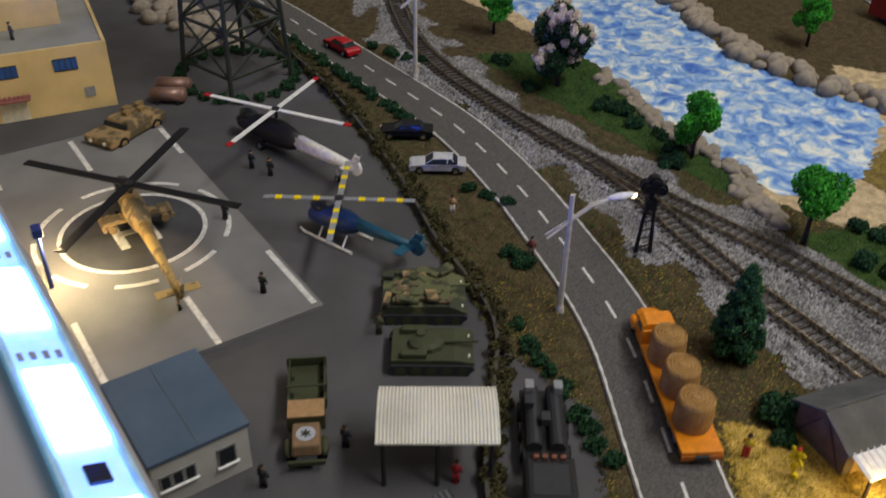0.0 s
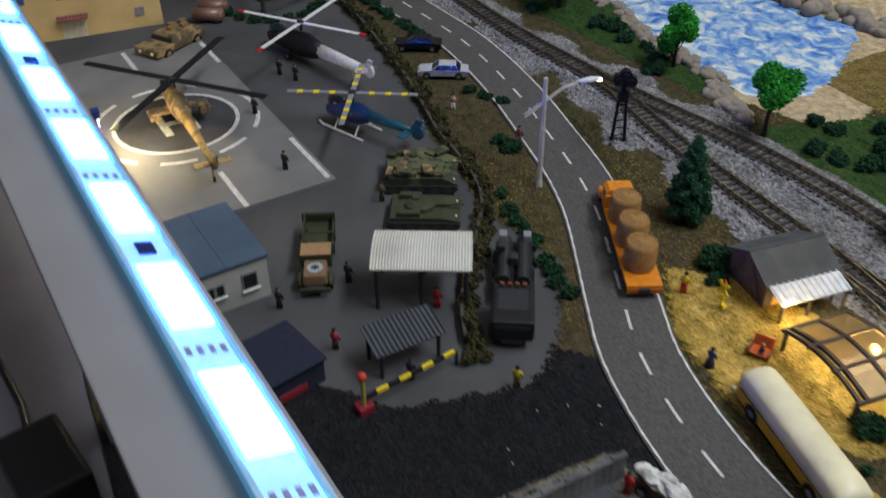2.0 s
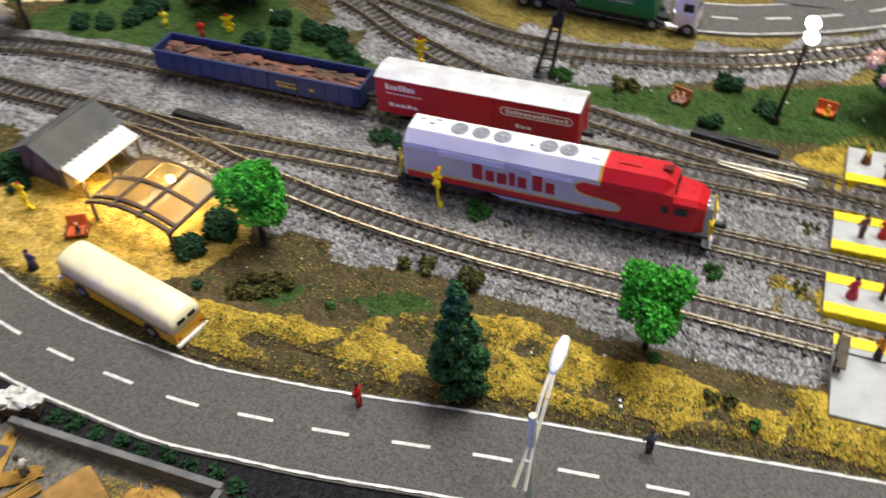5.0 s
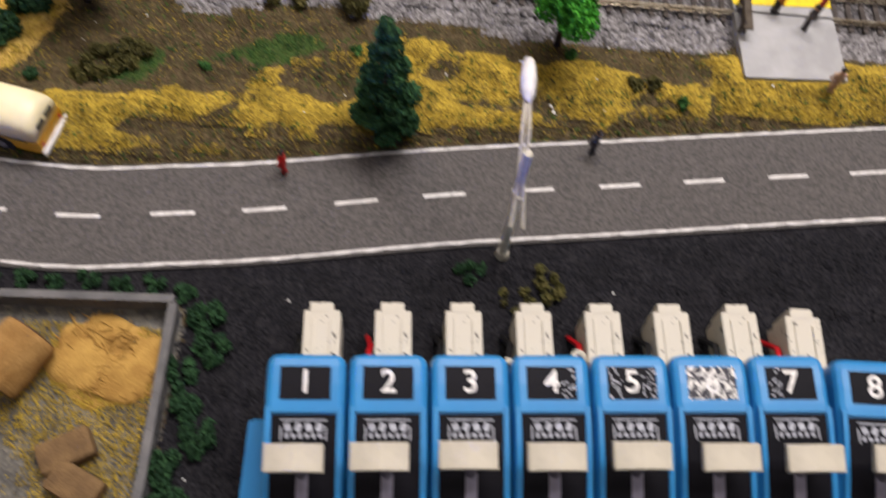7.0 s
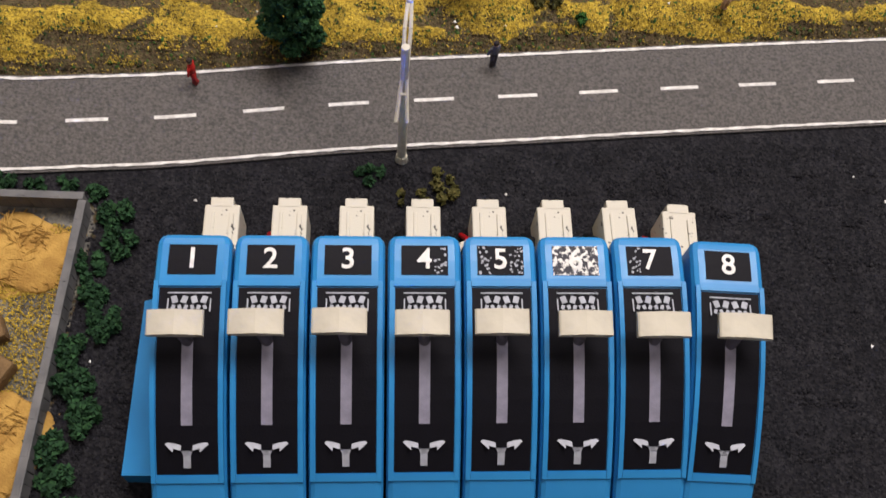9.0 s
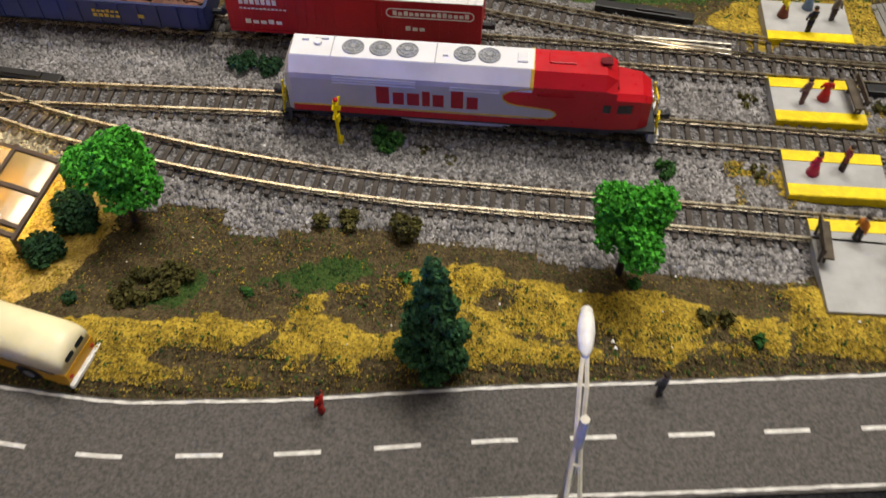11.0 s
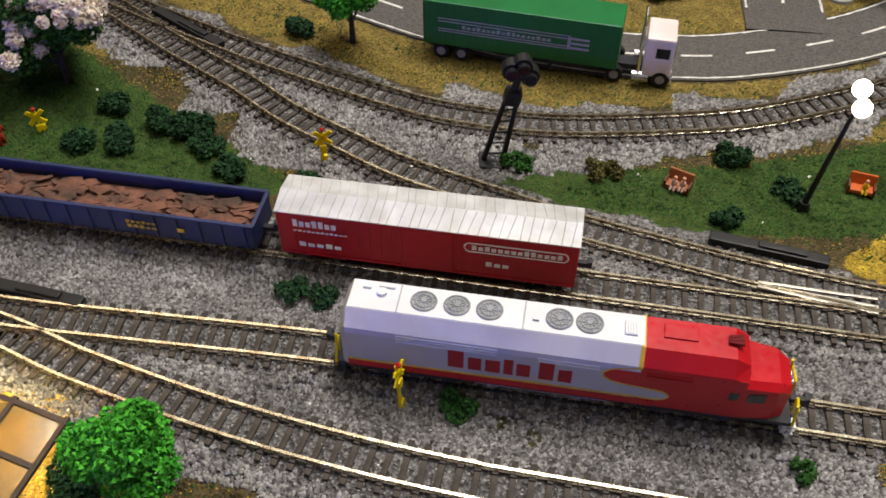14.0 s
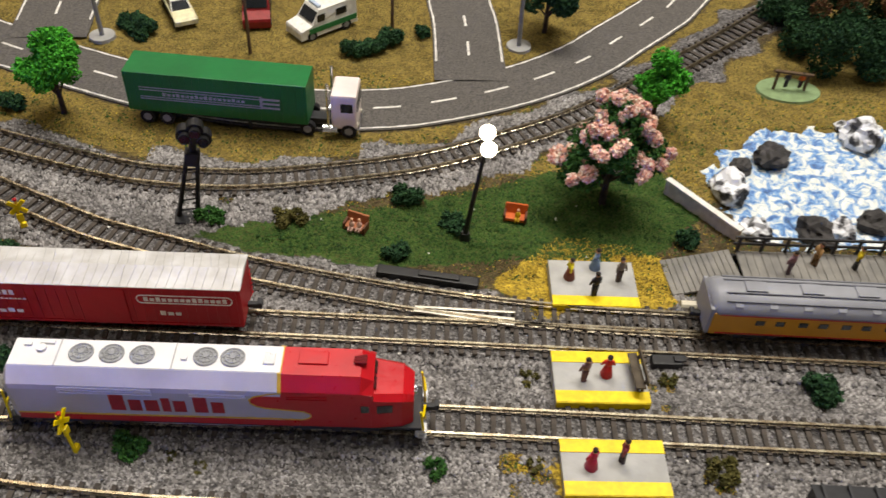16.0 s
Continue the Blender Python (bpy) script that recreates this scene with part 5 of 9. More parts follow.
def street_lamp(x, y, rz, h=58, reach=24, lit=True, m=None, back=9):
    m = m or POLE
    t = thing("street_lamp", x, y, ground_z(x, y), rz, "cream street lamp with one curved arm" + (" lit" if lit else ""), "street lamp", "street lamps")
    bm = B()
    rod(bm, (0, 0, -1), (0, 0, 3), 2.0, 1.6, 10)
    rod(bm, (0, 0, 2), (0, 0, h), 1.35, 1.05, 8)
    part("post", bm, m, t)
    for dy in (-1.1, 1.1):
        bm = B()
        pts = [(-back, dy * 1.3, h - 19), (0, 0.5 * dy, h - 12), (reach * 0.35, dy * 0.7, h - 5.0), (reach * 0.6, dy * 0.4, h - 3.0)]
        for a, b in zip(pts, pts[1:]):
            rod(bm, a, b, 0.55, None, 6)
        part("arm_tube", bm, m, t)
    bm = B()
    rod(bm, (-back * 0.4, -1.0, h - 14.5), (-back * 0.4, 1.0, h - 14.5), 0.4, None, 6)
    part("cross_tie", bm, m, t)
    bm = B()
    blob(bm, (0, 0, 0), 1.0, (reach * 0.24, 2.0, 1.25), 2)
    bm.transform(pose(reach * 0.8, 0, h - 1.8, 0, -8, 0))
    head = part("lamp_head", bm, WHITE, t, smooth=True)
    bm = B()
    blob(bm, (reach * 0.98, 0, h - 1.7), 1.7, (1.0, 0.9, 0.7), 2)
    part("lens", bm, LENS_WARM if lit else plain("pale_lens", "f0e6cf", 0.3), head, smooth=True)
    return t


street_lamp(-0.367, -0.078, 68, 58, 25)
street_lamp(-0.607, -0.021, 70, 66, 25)
street_lamp(-0.024, -0.1208, 90, 53, 27, lit=False)


def disc_lamp(x, y, h, seed):
    t = thing("street_lamp", x, y, ground_z(x, y), seed * 70, "grey street lamp on a round concrete foot", "street lamp", "street lamps")
    bm = B()
    rod(bm, (0, 0, -0.5), (0, 0, 1.2), 6.0, 5.8, 24)
    part("foot", bm, CONCRETE, t)
    bm = B()
    rod(bm, (0, 0, 1), (0.5, 1.5, h), 1.1, 0.8, 8)
    rod(bm, (0.5, 1.5, h), (12, 2, h + 4), 0.6, None, 6)
    part("post", bm, GREY, t)


disc_lamp(-0.157, 0.216, 60, 1)
disc_lamp(0.037, 0.227, 60, 2)

WOODPOLE = pm("brown_pole_wood", (0.09, 0.055, 0.03), (0.14, 0.09, 0.05), 200, 0.85)
for x, y, h in ((-0.087, 0.208, 62), (-0.024, 0.239, 60), (0.062, 0.262, 50)):
    t = thing("utility_pole", x, y, ground_z(x, y), 0, "thin brown wooden utility pole", "pole", "utility poles")
    bm = B()
    rod(bm, (0, 0, -1), (0, 0, h), 0.9, 0.6, 7)
    part("post", bm, WOODPOLE, t)
    bm = B()
    boxm(bm, 0, 0, h - 6, 12, 0.8, 0.8, 0.1)
    part("crossarm", bm, WOODPOLE, t)


def signal(x, y, rz, h):
    t = thing("rail_signal", x, y, ground_z(x, y), rz, "black railway signal on a lattice mast", "signal", "railway signals")
    bm = B()
    for s in (-1, 1):
        rod(bm, (s * 3.4, 0, 0), (s * 1.9, 0, h * 0.62), 0.95, 0.8, 7)
        rod(bm, (s * 3.0, 1.8, 0), (s * 1.9, 0.4, h * 0.62), 0.5, 0.5, 6)
    for k in range(5):
        z = 3 + k * h * 0.11
        w = 3.2 - 1.3 * k / 5
        rod(bm, (-w, 0.3, z), (w, 0.3, z + 1.5), 0.35, None, 5)
    part("mast", bm, BLACK, t)
    bm = B()
    boxm(bm, 0, 0, -0.5, 9.5, 8, 1.2, 0.3)
    part("base", bm, DARK, t)
    bm = B()
    boxm(bm, 0, 0, h * 0.6, 5.4, 5.0, 5.5, 0.8)
    rod(bm, (0, 0, h * 0.7), (0, 0, h * 0.92), 1.3, None, 8)
    part("relay_box", bm, BLACK, t)
    bm = B()
    for dx, dz in ((-3.0, 0), (3.2, -0.8), (0.2, 2.4)):
        rod(bm, (dx, -2.0, h * 0.90 + dz), (dx, 2.0, h * 0.90 + dz), 3.0, None, 16)
        rod(bm, (dx, -4.4, h * 0.90 + dz + 0.3), (dx, -2.0, h * 0.90 + dz), 2.0, 2.0, 12)
    head = part("signal_head", bm, BLACK, t)
    for dx, dz in ((-3.0, 0), (3.2, -0.8), (0.2, 2.4)):
        bm = B()
        rod(bm, (dx, -4.55, h * 0.90 + dz + 0.3), (dx, -4.40, h * 0.90 + dz + 0.3), 1.7, None, 12)
        part("lens", bm, GLASS, head)
    return t


leaning = signal(-0.090, 0.097, 12, 43)
leaning.matrix_world = pose(-0.090, 0.097, ground_z(-0.090, 0.097), 0, 11, 12)
signal(-0.384, -0.019, 60, 40)


def globe_lamp(x, y):
    t = thing("globe_lamp", x, y, ground_z(x, y), 20, "black lamp post with two lit white globes", "street lamp")
    bm = B()
    rod(bm, (0, 0, -1), (0, 0, 3), 2.4, 1.6, 12)
    rod(bm, (0, 0, 3), (5.4, 1.5, 38), 1.0, 0.7, 8)
    rod(bm, (5.2, 1.5, 37), (6.2, 3.4, 40.5), 0.5, None, 6)
    rod(bm, (5.2, 1.5, 37), (5.6, -1.0, 39), 0.5, None, 6)
    part("post", bm, BLACK, t)
    for c in ((5.6, -1.0, 41.4), (6.6, 3.6, 45.0)):
        bm = B()
        blob(bm, c, 2.8, sub=3)
        part("globe", bm, GLOBE, t, "glowing white glass globe", smooth=True)


globe_lamp(0.013, 0.0945)


def crossbuck(x, y, rz=0, h=20, lean=0.0):
    t = thing("crossing_sign", x, y, ground_z(x, y), rz, "yellow plastic crossing sign post", "sign", "yellow crossing signs")
    bm = B()
    rod(bm, (0, 0, -0.5), (lean, 0, h), 0.55, None, 6)
    part("post", bm, YELLOW, t)
    bm = B()
    for s in (-1, 1):
        boxm(bm, lean, -0.6, h - 3.4, 7.5, 0.6, 1.5, 0.1, ry=s * 45)
    part("cross", bm, YELLOW, t)
    bm = B()
    boxm(bm, lean * 0.8, -0.7, h - 9.0, 2.4, 0.8, 3.2, 0.3)
    boxm(bm, 0.8, 0, 0.4, 2.2, 1.4, 2.0, 0.2)
    part("light_box", bm, YELLOW, t)
    bm = B()
    blob(bm, (lean, -0.6, h + 0.8), 0.9, sub=1)
    part("lamp_cap", bm, RED, t)
    return t


crossbuck(-0.099, -0.0055, 80, 20, -1.0)
crossbuck(-0.147, 0.0855, 20, 13, 1)
crossbuck(-0.254, -0.0602, 0, 13)
crossbuck(-0.250, 0.083, 30, 9)

# ---------------------------------------------------------------- figures
SKIN = plain("painted_skin", "d9a583", 0.6)
FIG = {}


def figure(x, y, rz, top, legs, label, z=None, h=11.0, pose_kind="stand"):
    """A painted model figure, one plain mesh."""
    for c in (top, legs):
        FIG.setdefault(c, plain("figure_paint_" + c, c, 0.6))
    bm = B()
    k = h / 11.0
    if "dress" in label or "coat" in label:
        rod(bm, (0, 0, 0.1), (0, 0, 5.2 * k), 2.1 * k, 1.0 * k, 10, 1)
        blob(bm, (0, 0, 5.9 * k), 1.35 * k, (1.0, 0.8, 1.3), 2, mi=0)
        for s in (-1, 1):
            rod(bm, (s * 1.2 * k, 0, 6.9 * k), (s * 2.0 * k, 0.6 * k, 4.4 * k), 0.5 * k, 0.4 * k, 6, 0)
        blob(bm, (0, 0, 8.4 * k), 0.98 * k, (0.9, 0.95, 1.12), 2, mi=2)
        blob(bm, (0, -0.1 * k, 8.8 * k), 0.95 * k, (0.98, 0.98, 0.8), 2, mi=3)
    elif pose_kind == "stand":
        for s in (-1, 1):
            rod(bm, (s * 0.7 * k, s * 0.35 * k, 0), (s * 0.55 * k, 0, 5.0 * k), 0.62 * k, 0.8 * k, 7, 1)
            rod(bm, (s * 1.35 * k, 0, 8.2 * k), (s * 1.9 * k, 0.6 * k, 5.0 * k), 0.48 * k, 0.4 * k, 6, 0)
        blob(bm, (0, 0, 6.9 * k), 1.5 * k, (1.0, 0.72, 1.45), 2, mi=0)
        blob(bm, (0, 0, 9.9 * k), 0.98 * k, (0.9, 0.95, 1.12), 2, mi=2)
        blob(bm, (0, -0.1 * k, 10.3 * k), 0.95 * k, (0.98, 0.98, 0.8), 2, mi=3)
    else:
        blob(bm, (0, 0, 3.0 * k), 1.5 * k, (1.0, 0.8, 1.4), 2, mi=0)
        blob(bm, (0, 0, 6.0 * k), 0.98 * k, (0.9, 0.95, 1.12), 2, mi=2)
        for s in (-1, 1):
            rod(bm, (s * 0.7 * k, 0, 1.4 * k), (s * 0.8 * k, -2.6 * k, 1.2 * k), 0.7 * k, 0.6 * k, 6, 1)
            rod(bm, (s * 0.8 * k, -2.6 * k, 1.3 * k), (s * 0.8 * k, -2.8 * k, 0), 0.55 * k, 0.5 * k, 6, 1)
    blob(bm, (0, 0, 0.15), 1.2 * k, (1, 1, 0.12), 1, mi=1)
    ob = part("model_figure", bm, [FIG[top], FIG[legs], SKIN, plain("figure_hair", "2b211a", 0.8)], smooth=True)
    ob.matrix_world = pose(x, y, ground_z(x, y) if z is None else z, 0, 0, rz)
    return tagged(ob, label, "model figure", "model figures")


# ---------------------------------------------------------------- platforms


def platform(x, y, rz, w, d, edges, label):
    t = thing("station_platform", x, y, 0.0005, rz, label, "platform", "station platforms")
    bm = B()
    boxm(bm, 0, 0, -1, w, d, 4.6, 0.15)
    part("slab", bm, pm("platform_concrete", (0.42, 0.42, 0.41), (0.33, 0.33, 0.32), 120, 0.75, 0, 0.2), t)
    for s in edges:
        bm = B()
        boxm(bm, 0, s * (d / 2 - 2.2), 3.6, w, 4.4, 0.25)
        part("yellow_edge", bm, YELLOW, t, "bright yellow safety edge")
        bm = B()
        boxm(bm, 0, s * (d / 2 + 0.1), -0.6, w, 0.3, 4.2)
        part("yellow_face", bm, YELLOW, t)


platform(0.0578, 0.0700, 1.5, 30, 21.5, (-1,), "grey station platform slab with one yellow edge")
platform(0.0562, 0.0290, 2.0, 29.5, 20, (-1, 1), "grey platform island with yellow edges between tracks")
platform(0.0575, -0.0038, 2.0, 31, 18.5, (-1, 1), "grey platform island with two yellow edges")
platform(0.0635, -0.0385, 3.0, 32, 33, (1,), "wide pale platform with one yellow edge beside the field")
PZ = 0.0041
figure(0.0495, 0.072, 100, "e8d820", "7a3a20", "tiny figure in a yellow coat on the platform", PZ)
figure(0.0575, 0.0645, 20, "22222a", "1a1a20", "tiny figure in a dark suit on the platform", PZ)
figure(0.0590, 0.0775, 60, "6f86a0", "6f86a0", "tiny figure in a blue dress on the platform", PZ)
figure(0.0668, 0.0720, 200, "7d7468", "4a3a30", "tiny figure in grey and brown on the platform", PZ)
figure(0.0510, 0.0275, 30, "7a5a58", "6a4a4a", "tiny figure in dull mauve on the island platform", PZ)
figure(0.0583, 0.0300, 0, "d02418", "c02018", "tiny figure in a red dress on the island platform", PZ)
figure(0.0505, -0.0040, 30, "c42a50", "b02048", "tiny figure in a pink dress on the platform", PZ)
figure(0.0598, -0.0015, 80, "8a3440", "3a2a2a", "tiny figure in dark red on the platform", PZ)
figure(0.0600, -0.0290, 120, "c87820", "3a3430", "tiny figure in orange on the wide platform", PZ)
figure(0.0730, -0.0300, 40, "b03020", "40302a", "tiny figure in red on the wide platform", PZ)
figure(0.0690, -0.0350, 70, "4a4440", "3a3430", "tiny dark figure on the wide platform", PZ)
figure(0.0745, -0.0580, 0, "c9a07a", "c9a07a", "tiny pale figure beside the platform")


def bench(x, y, rz, z=PZ):
    t = thing("bench", x, y, z, rz, "dark wooden bench on the platform", "bench", "benches")
    wood = pm("dark_bench_wood", (0.06, 0.045, 0.03), (0.10, 0.08, 0.055), 300, 0.8)
    for s in (-1, 1):
        bm = B()
        rod(bm, (s * 5, 0, 0), (s * 5, 0, 4), 0.5, None, 6)
        rod(bm, (s * 5, 1.4, 0), (s * 5, 1.8, 7), 0.5, None, 6)
        part("leg", bm, wood, t)
    bm = B()
    boxm(bm, 0, 0, 3.6, 14, 3.2, 0.7, 0.15)
    part("seat", bm, wood, t)
    bm = B()
    boxm(bm, 0, 1.8, 5.2, 14, 0.6, 2.4, 0.15)
    part("backrest", bm, wood, t)


bench(0.0672, 0.0290, -85)
bench(0.0495, -0.0335, 88)

# ---------------------------------------------------------------- wheels and road vehicles


def wheel(parent, x, y, r, w, hub=GREY, name="wheel"):
    bm = B()
    rod(bm, (x, y - w / 2, r), (x, y + w / 2, r), r, None, 14)
    o = part(name, bm, TYRE, parent)
    bm = B()
    s = 1 if y > 0 else -1
    rod(bm, (x, y, r), (x, y + s * (w / 2 + 0.12), r), r * 0.55, None, 10)
    part("rim", bm, hub, o)


def car(x, y, rz, m, label, L=28.0, W=11.0, H=8.6, name="car", trim=None, z=0.0004):
    t = thing(name, x, y, z + 0.0, rz, label, "car", "model cars")
    h = L / 2
    bm = B()
    prof = [(-h, 2.0), (-h, 4.6), (-h + 1, 5.4), (-h + 6, 5.7), (h - 8, 5.6), (h - 1.2, 4.9), (h, 4.0), (h, 2.0)]
    loft(bm, [[(a, s * (W / 2 - ins), b if b > 2.5 else b) for a, b in prof] for s, ins in ((-1, 0.7), (-1, 0.0), (1, 0.0), (1, 0.7))], caps=True)
    part("body", bm, m, t)
    bm = B()
    cab = [(-h + 4.5, 5.5), (-h + 7.5, H), (h - 12.5, H), (h - 8.2, 5.5)]
    loft(bm, [[(a, s * (W / 2 - (0.7 if b < 6 else 1.7)), b) for a, b in cab] for s in (-1, 1)])
    part("window", bm, GLASS, t)
    bm = B()
    loft(bm, [[(-h + 7.2, -W / 2 + 1.6, H - 0.15), (h - 12.3, -W / 2 + 1.6, H - 0.15), (h - 12.3, W / 2 - 1.6, H - 0.15), (-h + 7.2, W / 2 - 1.6, H - 0.15)],
              [(-h + 7.7, -W / 2 + 2.0, H + 0.3), (h - 12.7, -W / 2 + 2.0, H + 0.3), (h - 12.7, W / 2 - 2.0, H + 0.3), (-h + 7.7, W / 2 - 2.0, H + 0.3)]])
    for s in (-1, 1):
        rod(bm, (-h + 6, s * (W / 2 - 1.2), 5.6), (-h + 7.5, s * (W / 2 - 1.7), H), 0.3, None, 5)
        rod(bm, ((-h + h - 8) / 2 - 1, s * (W / 2 - 1.1), 5.6), ((-h + h - 8) / 2 - 1, s * (W / 2 - 1.7), H), 0.3, None, 5)
        rod(bm, (h - 8.2, s * (W / 2 - 1.0), 5.6), (h - 12.5, s * (W / 2 - 1.7), H), 0.3, None, 5)
    part("roof", bm, trim or m, t)
    for s in (-1, 1):
        for xx in (-h + 5.6, h - 5.4):
            wheel(t, xx, s * (W / 2 - 0.6), 2.2, 1.5, CHROME)
        bm = B()
        boxm(bm, h - 0.2, s * (W / 2 - 1.9), 3.4, 0.6, 1.8, 0.9, 0.1)
        part("headlight", bm, plain("headlight_pale", "e8e4d4", 0.2), t)
        bm = B()
        boxm(bm, -h + 0.1, s * (W / 2 - 1.9), 3.6, 0.5, 1.6, 0.8, 0.1)
        part("tail_light", bm, RED, t)
    return t


def build_bus():
    t = thing("bus", -0.1820, -0.0890, 0.0005, -11.5, "cream and yellow old-fashioned bus parked at the roadside", "bus")
    cream = plain("bus_cream", "f4e8bc", 0.4, scale=60)
    ylw = plain("bus_yellow", "dfa51c", 0.42, scale=60)
    L, W = 60.0, 13.7
    h = L / 2

    def sec(x, k, zt):
        w = W / 2 * k
        arc = [(x, -math.cos(u) * w, 12.5 + (zt - 12.5) * math.sin(u) ** 0.8) for u in np.linspace(0.0, math.pi, 13)]
        return [(x, -w, 8.2)] + arc + [(x, w, 8.2)]
    bm = B()
    loft(bm, [sec(-h, 0.80, 14.2), sec(-h + 1.2, 0.93, 16.4), sec(-h + 3, 0.98, 17.6), sec(-h + 7, 1.0, 18.2), sec(h - 6, 1.0, 18.2), sec(h - 2.5, 0.98, 17.4), sec(h - 0.9, 0.94, 16.2), sec(h, 0.88, 14.2)])
    part("roof", bm, cream, t, "rounded cream upper body and roof", smooth=True)
    bm = B()

    def low(x, k):
        w = W / 2 * k
        return [(x, -w, 2.2), (x, -w, 8.3), (x, w, 8.3), (x, w, 2.2)]
    loft(bm, [low(-h, 0.88), low(-h + 2.5, 1.0), low(h - 2.0, 1.0), low(h + 0.2, 0.94)])
    part("lower_body", bm, ylw, t, "yellow lower body")
    for s in (-1, 1):
        bm = B()
        boxm(bm, 0, s * (W / 2 - 0.02), 8.1, L - 6, 0.25, 0.5)
        part("belt_line", bm, DARK, t)
        for xx in (-h + 12, h - 12):
            wheel(t, xx, s * (W / 2 - 0.8), 3.2, 2.2)
            bm = B()
            rod(bm, (xx, s * (W / 2 - 0.3), 3.4), (xx, s * (W / 2 + 0.1), 3.4), 4.0, None, 16)
            part("wheel_arch", bm, BLACK, t)
        bm = B()
        boxm(bm, h - 0.45, s * 2.3, 11.8, 0.9, 3.5, 3.4, 0.4, ry=-24)
        part("window", bm, GLASS, t)
        bm = B()
        boxm(bm, -h + 0.2, s * 2.8, 10.0, 0.5, 4.4, 3.4, 0.5, ry=18)
        part("window", bm, GLASS, t)
        bm = B()
        rod(bm, (h, s * 5.0, 5.4), (h + 0.5, s * 5.0, 5.4), 0.7, None, 8)
        part("tail_light", bm, RED, t)
    for d in (-1, 1):
        bm = B()
        boxm(bm, d * (h + 0.8), 0, 1.8, 1.4, W + 0.4, 1.8, 0.4)
        part("bumper", bm, WHITE, t)
    t.scale = (1.0, 1.0, 0.82)


build_bus()
HAY = pm("straw_bale", (0.42, 0.24, 0.075), (0.26, 0.135, 0.035), 160, 0.95, 0, 1.0, fine=1500)
HAYDARK = pm("hay_dark_end", (0.07, 0.035, 0.02), (0.12, 0.06, 0.03), 200, 0.95, 0, 1.0, fine=1200)


def bale(x, y, z, r, h, lying=None, ends=None, label="round golden straw bale"):
    t = thing("straw_bale", x, y, z, lying or 0, label, "straw bale", "straw bales")
    bm = B()
    n = 22
    secs = []
    for u, k in ((0, 0.93), (0.08, 1.0), (0.5, 1.02), (0.92, 1.0), (1.0, 0.93)):
        secs.append([(r * k * math.cos(2 * math.pi * i / n) * (1 + 0.03 * math.sin(i * 5 + u * 9)), r * k * math.sin(2 * math.pi * i / n) * (1 + 0.03 * math.cos(i * 7)), h * u) for i in range(n)])
    loft(bm, secs)
    if lying is not None:
        bm.transform(pose(-h / 2, 0, r * 0.98, 0, 90, 0))
    part("roll", bm, HAY, t)
    bm = B()
    for q in range(4):
        rr = r * (0.86 - 0.2 * q)
        for i in range(18):
            a, b = 2 * math.pi * i / 18, 2 * math.pi * (i + 1) / 18
            rod(bm, (rr * math.cos(a), rr * math.sin(a), h), (rr * math.cos(b), rr * math.sin(b), h + 0.1), 0.32, None, 4)
    if lying is not None:
        bm.transform(pose(-h / 2, 0, r * 0.98, 0, 90, 0))
    part("spiral", bm, ends or HAY, t)
    return t


def build_hay_truck():
    ang = 154.8
    cx, cy = -0.3090, -0.0680
    t = thing("flatbed_truck", cx, cy, 0.0005, ang, "yellow flatbed truck loaded with round straw bales", "truck")
    bm = B()
    boxm(bm, -11, 0, 4.6, 58, 15, 1.8, 0.3)
    boxm(bm, 17.5, 0, 5, 1.0, 15, 8, 0.3)
    part("flatbed", bm, ORANGE, t)
    bm = B()
    boxm(bm, -4, 0, 2.6, 74, 5, 2.2, 0.2)
    part("chassis", bm, DARK, t)
    bm = B()
    loft(bm, [[(x, -w, 3), (x, -w, z), (x, -w + 1.5, z + 1.4), (x, w - 1.5, z + 1.4), (x, w, z), (x, w, 3)] for x, w, z in ((19.5, 6.6, 13.0), (27.5, 6.6, 13.2), (29, 6.2, 11.5))])
    part("cab", bm, ORANGE, t)
    bm = B()
    loft(bm, [[(x, -w, 3), (x, -w, z), (x, -w + 1.6, z + 1.2), (x, w - 1.6, z + 1.2), (x, w, z), (x, w, 3)] for x, w, z in ((28.5, 5.2, 8.6), (36, 4.6, 8.0), (38.5, 3.6, 6.4))])
    part("bonnet", bm, ORANGE, t)
    bm = B()
    boxm(bm, 28.6, 0, 9.6, 0.8, 10.4, 3.0, 0.3, ry=-12)
    part("windscreen", bm, GLASS, t)
    for s in (-1, 1):
        bm = B()
        boxm(bm, 24, s * 6.6, 9.2, 4.4, 0.3, 3.2, 0.2)
        part("side_window", bm, GLASS, t)
        bm = B()
        blob(bm, (33, s * 5.6, 4.6), 3.4, (1.3, 0.6, 0.8), 2)
        part("mudguard", bm, ORANGE, t, smooth=True)
        for xx in (33, -22, -30):
            wheel(t, xx, s * 5.6, 3.0, 2.2)
    bm = B()
    boxm(bm, -40.2, 0, 2.6, 0.6, 15, 2.0, 0.1)
    part("tail_board", bm, plain("dark_orange", "a85c10"), t)
    a = math.radians(ang)
    for d in (8.5, -9.0, -26.0):
        bale(cx + 0.001 * d * math.cos(a), cy + 0.001 * d * math.sin(a), 0.0069, 6.9, 12.6, label="round golden straw bale standing on the flatbed")


build_hay_truck()

# ---------------------------------------------------------------- station shed and glazed pergola
SLATE = pm("dark_slate_roof", (0.060, 0.062, 0.058), (0.095, 0.095, 0.09), 90, 0.85, 0, 0.4)
OLDWOOD = pm("weathered_wood", (0.17, 0.125, 0.075), (0.10, 0.075, 0.05), 140, 0.85, 0, 0.4)
BROWNBEAM = pm("brown_beam", (0.055, 0.035, 0.022), (0.085, 0.055, 0.035), 200, 0.7)


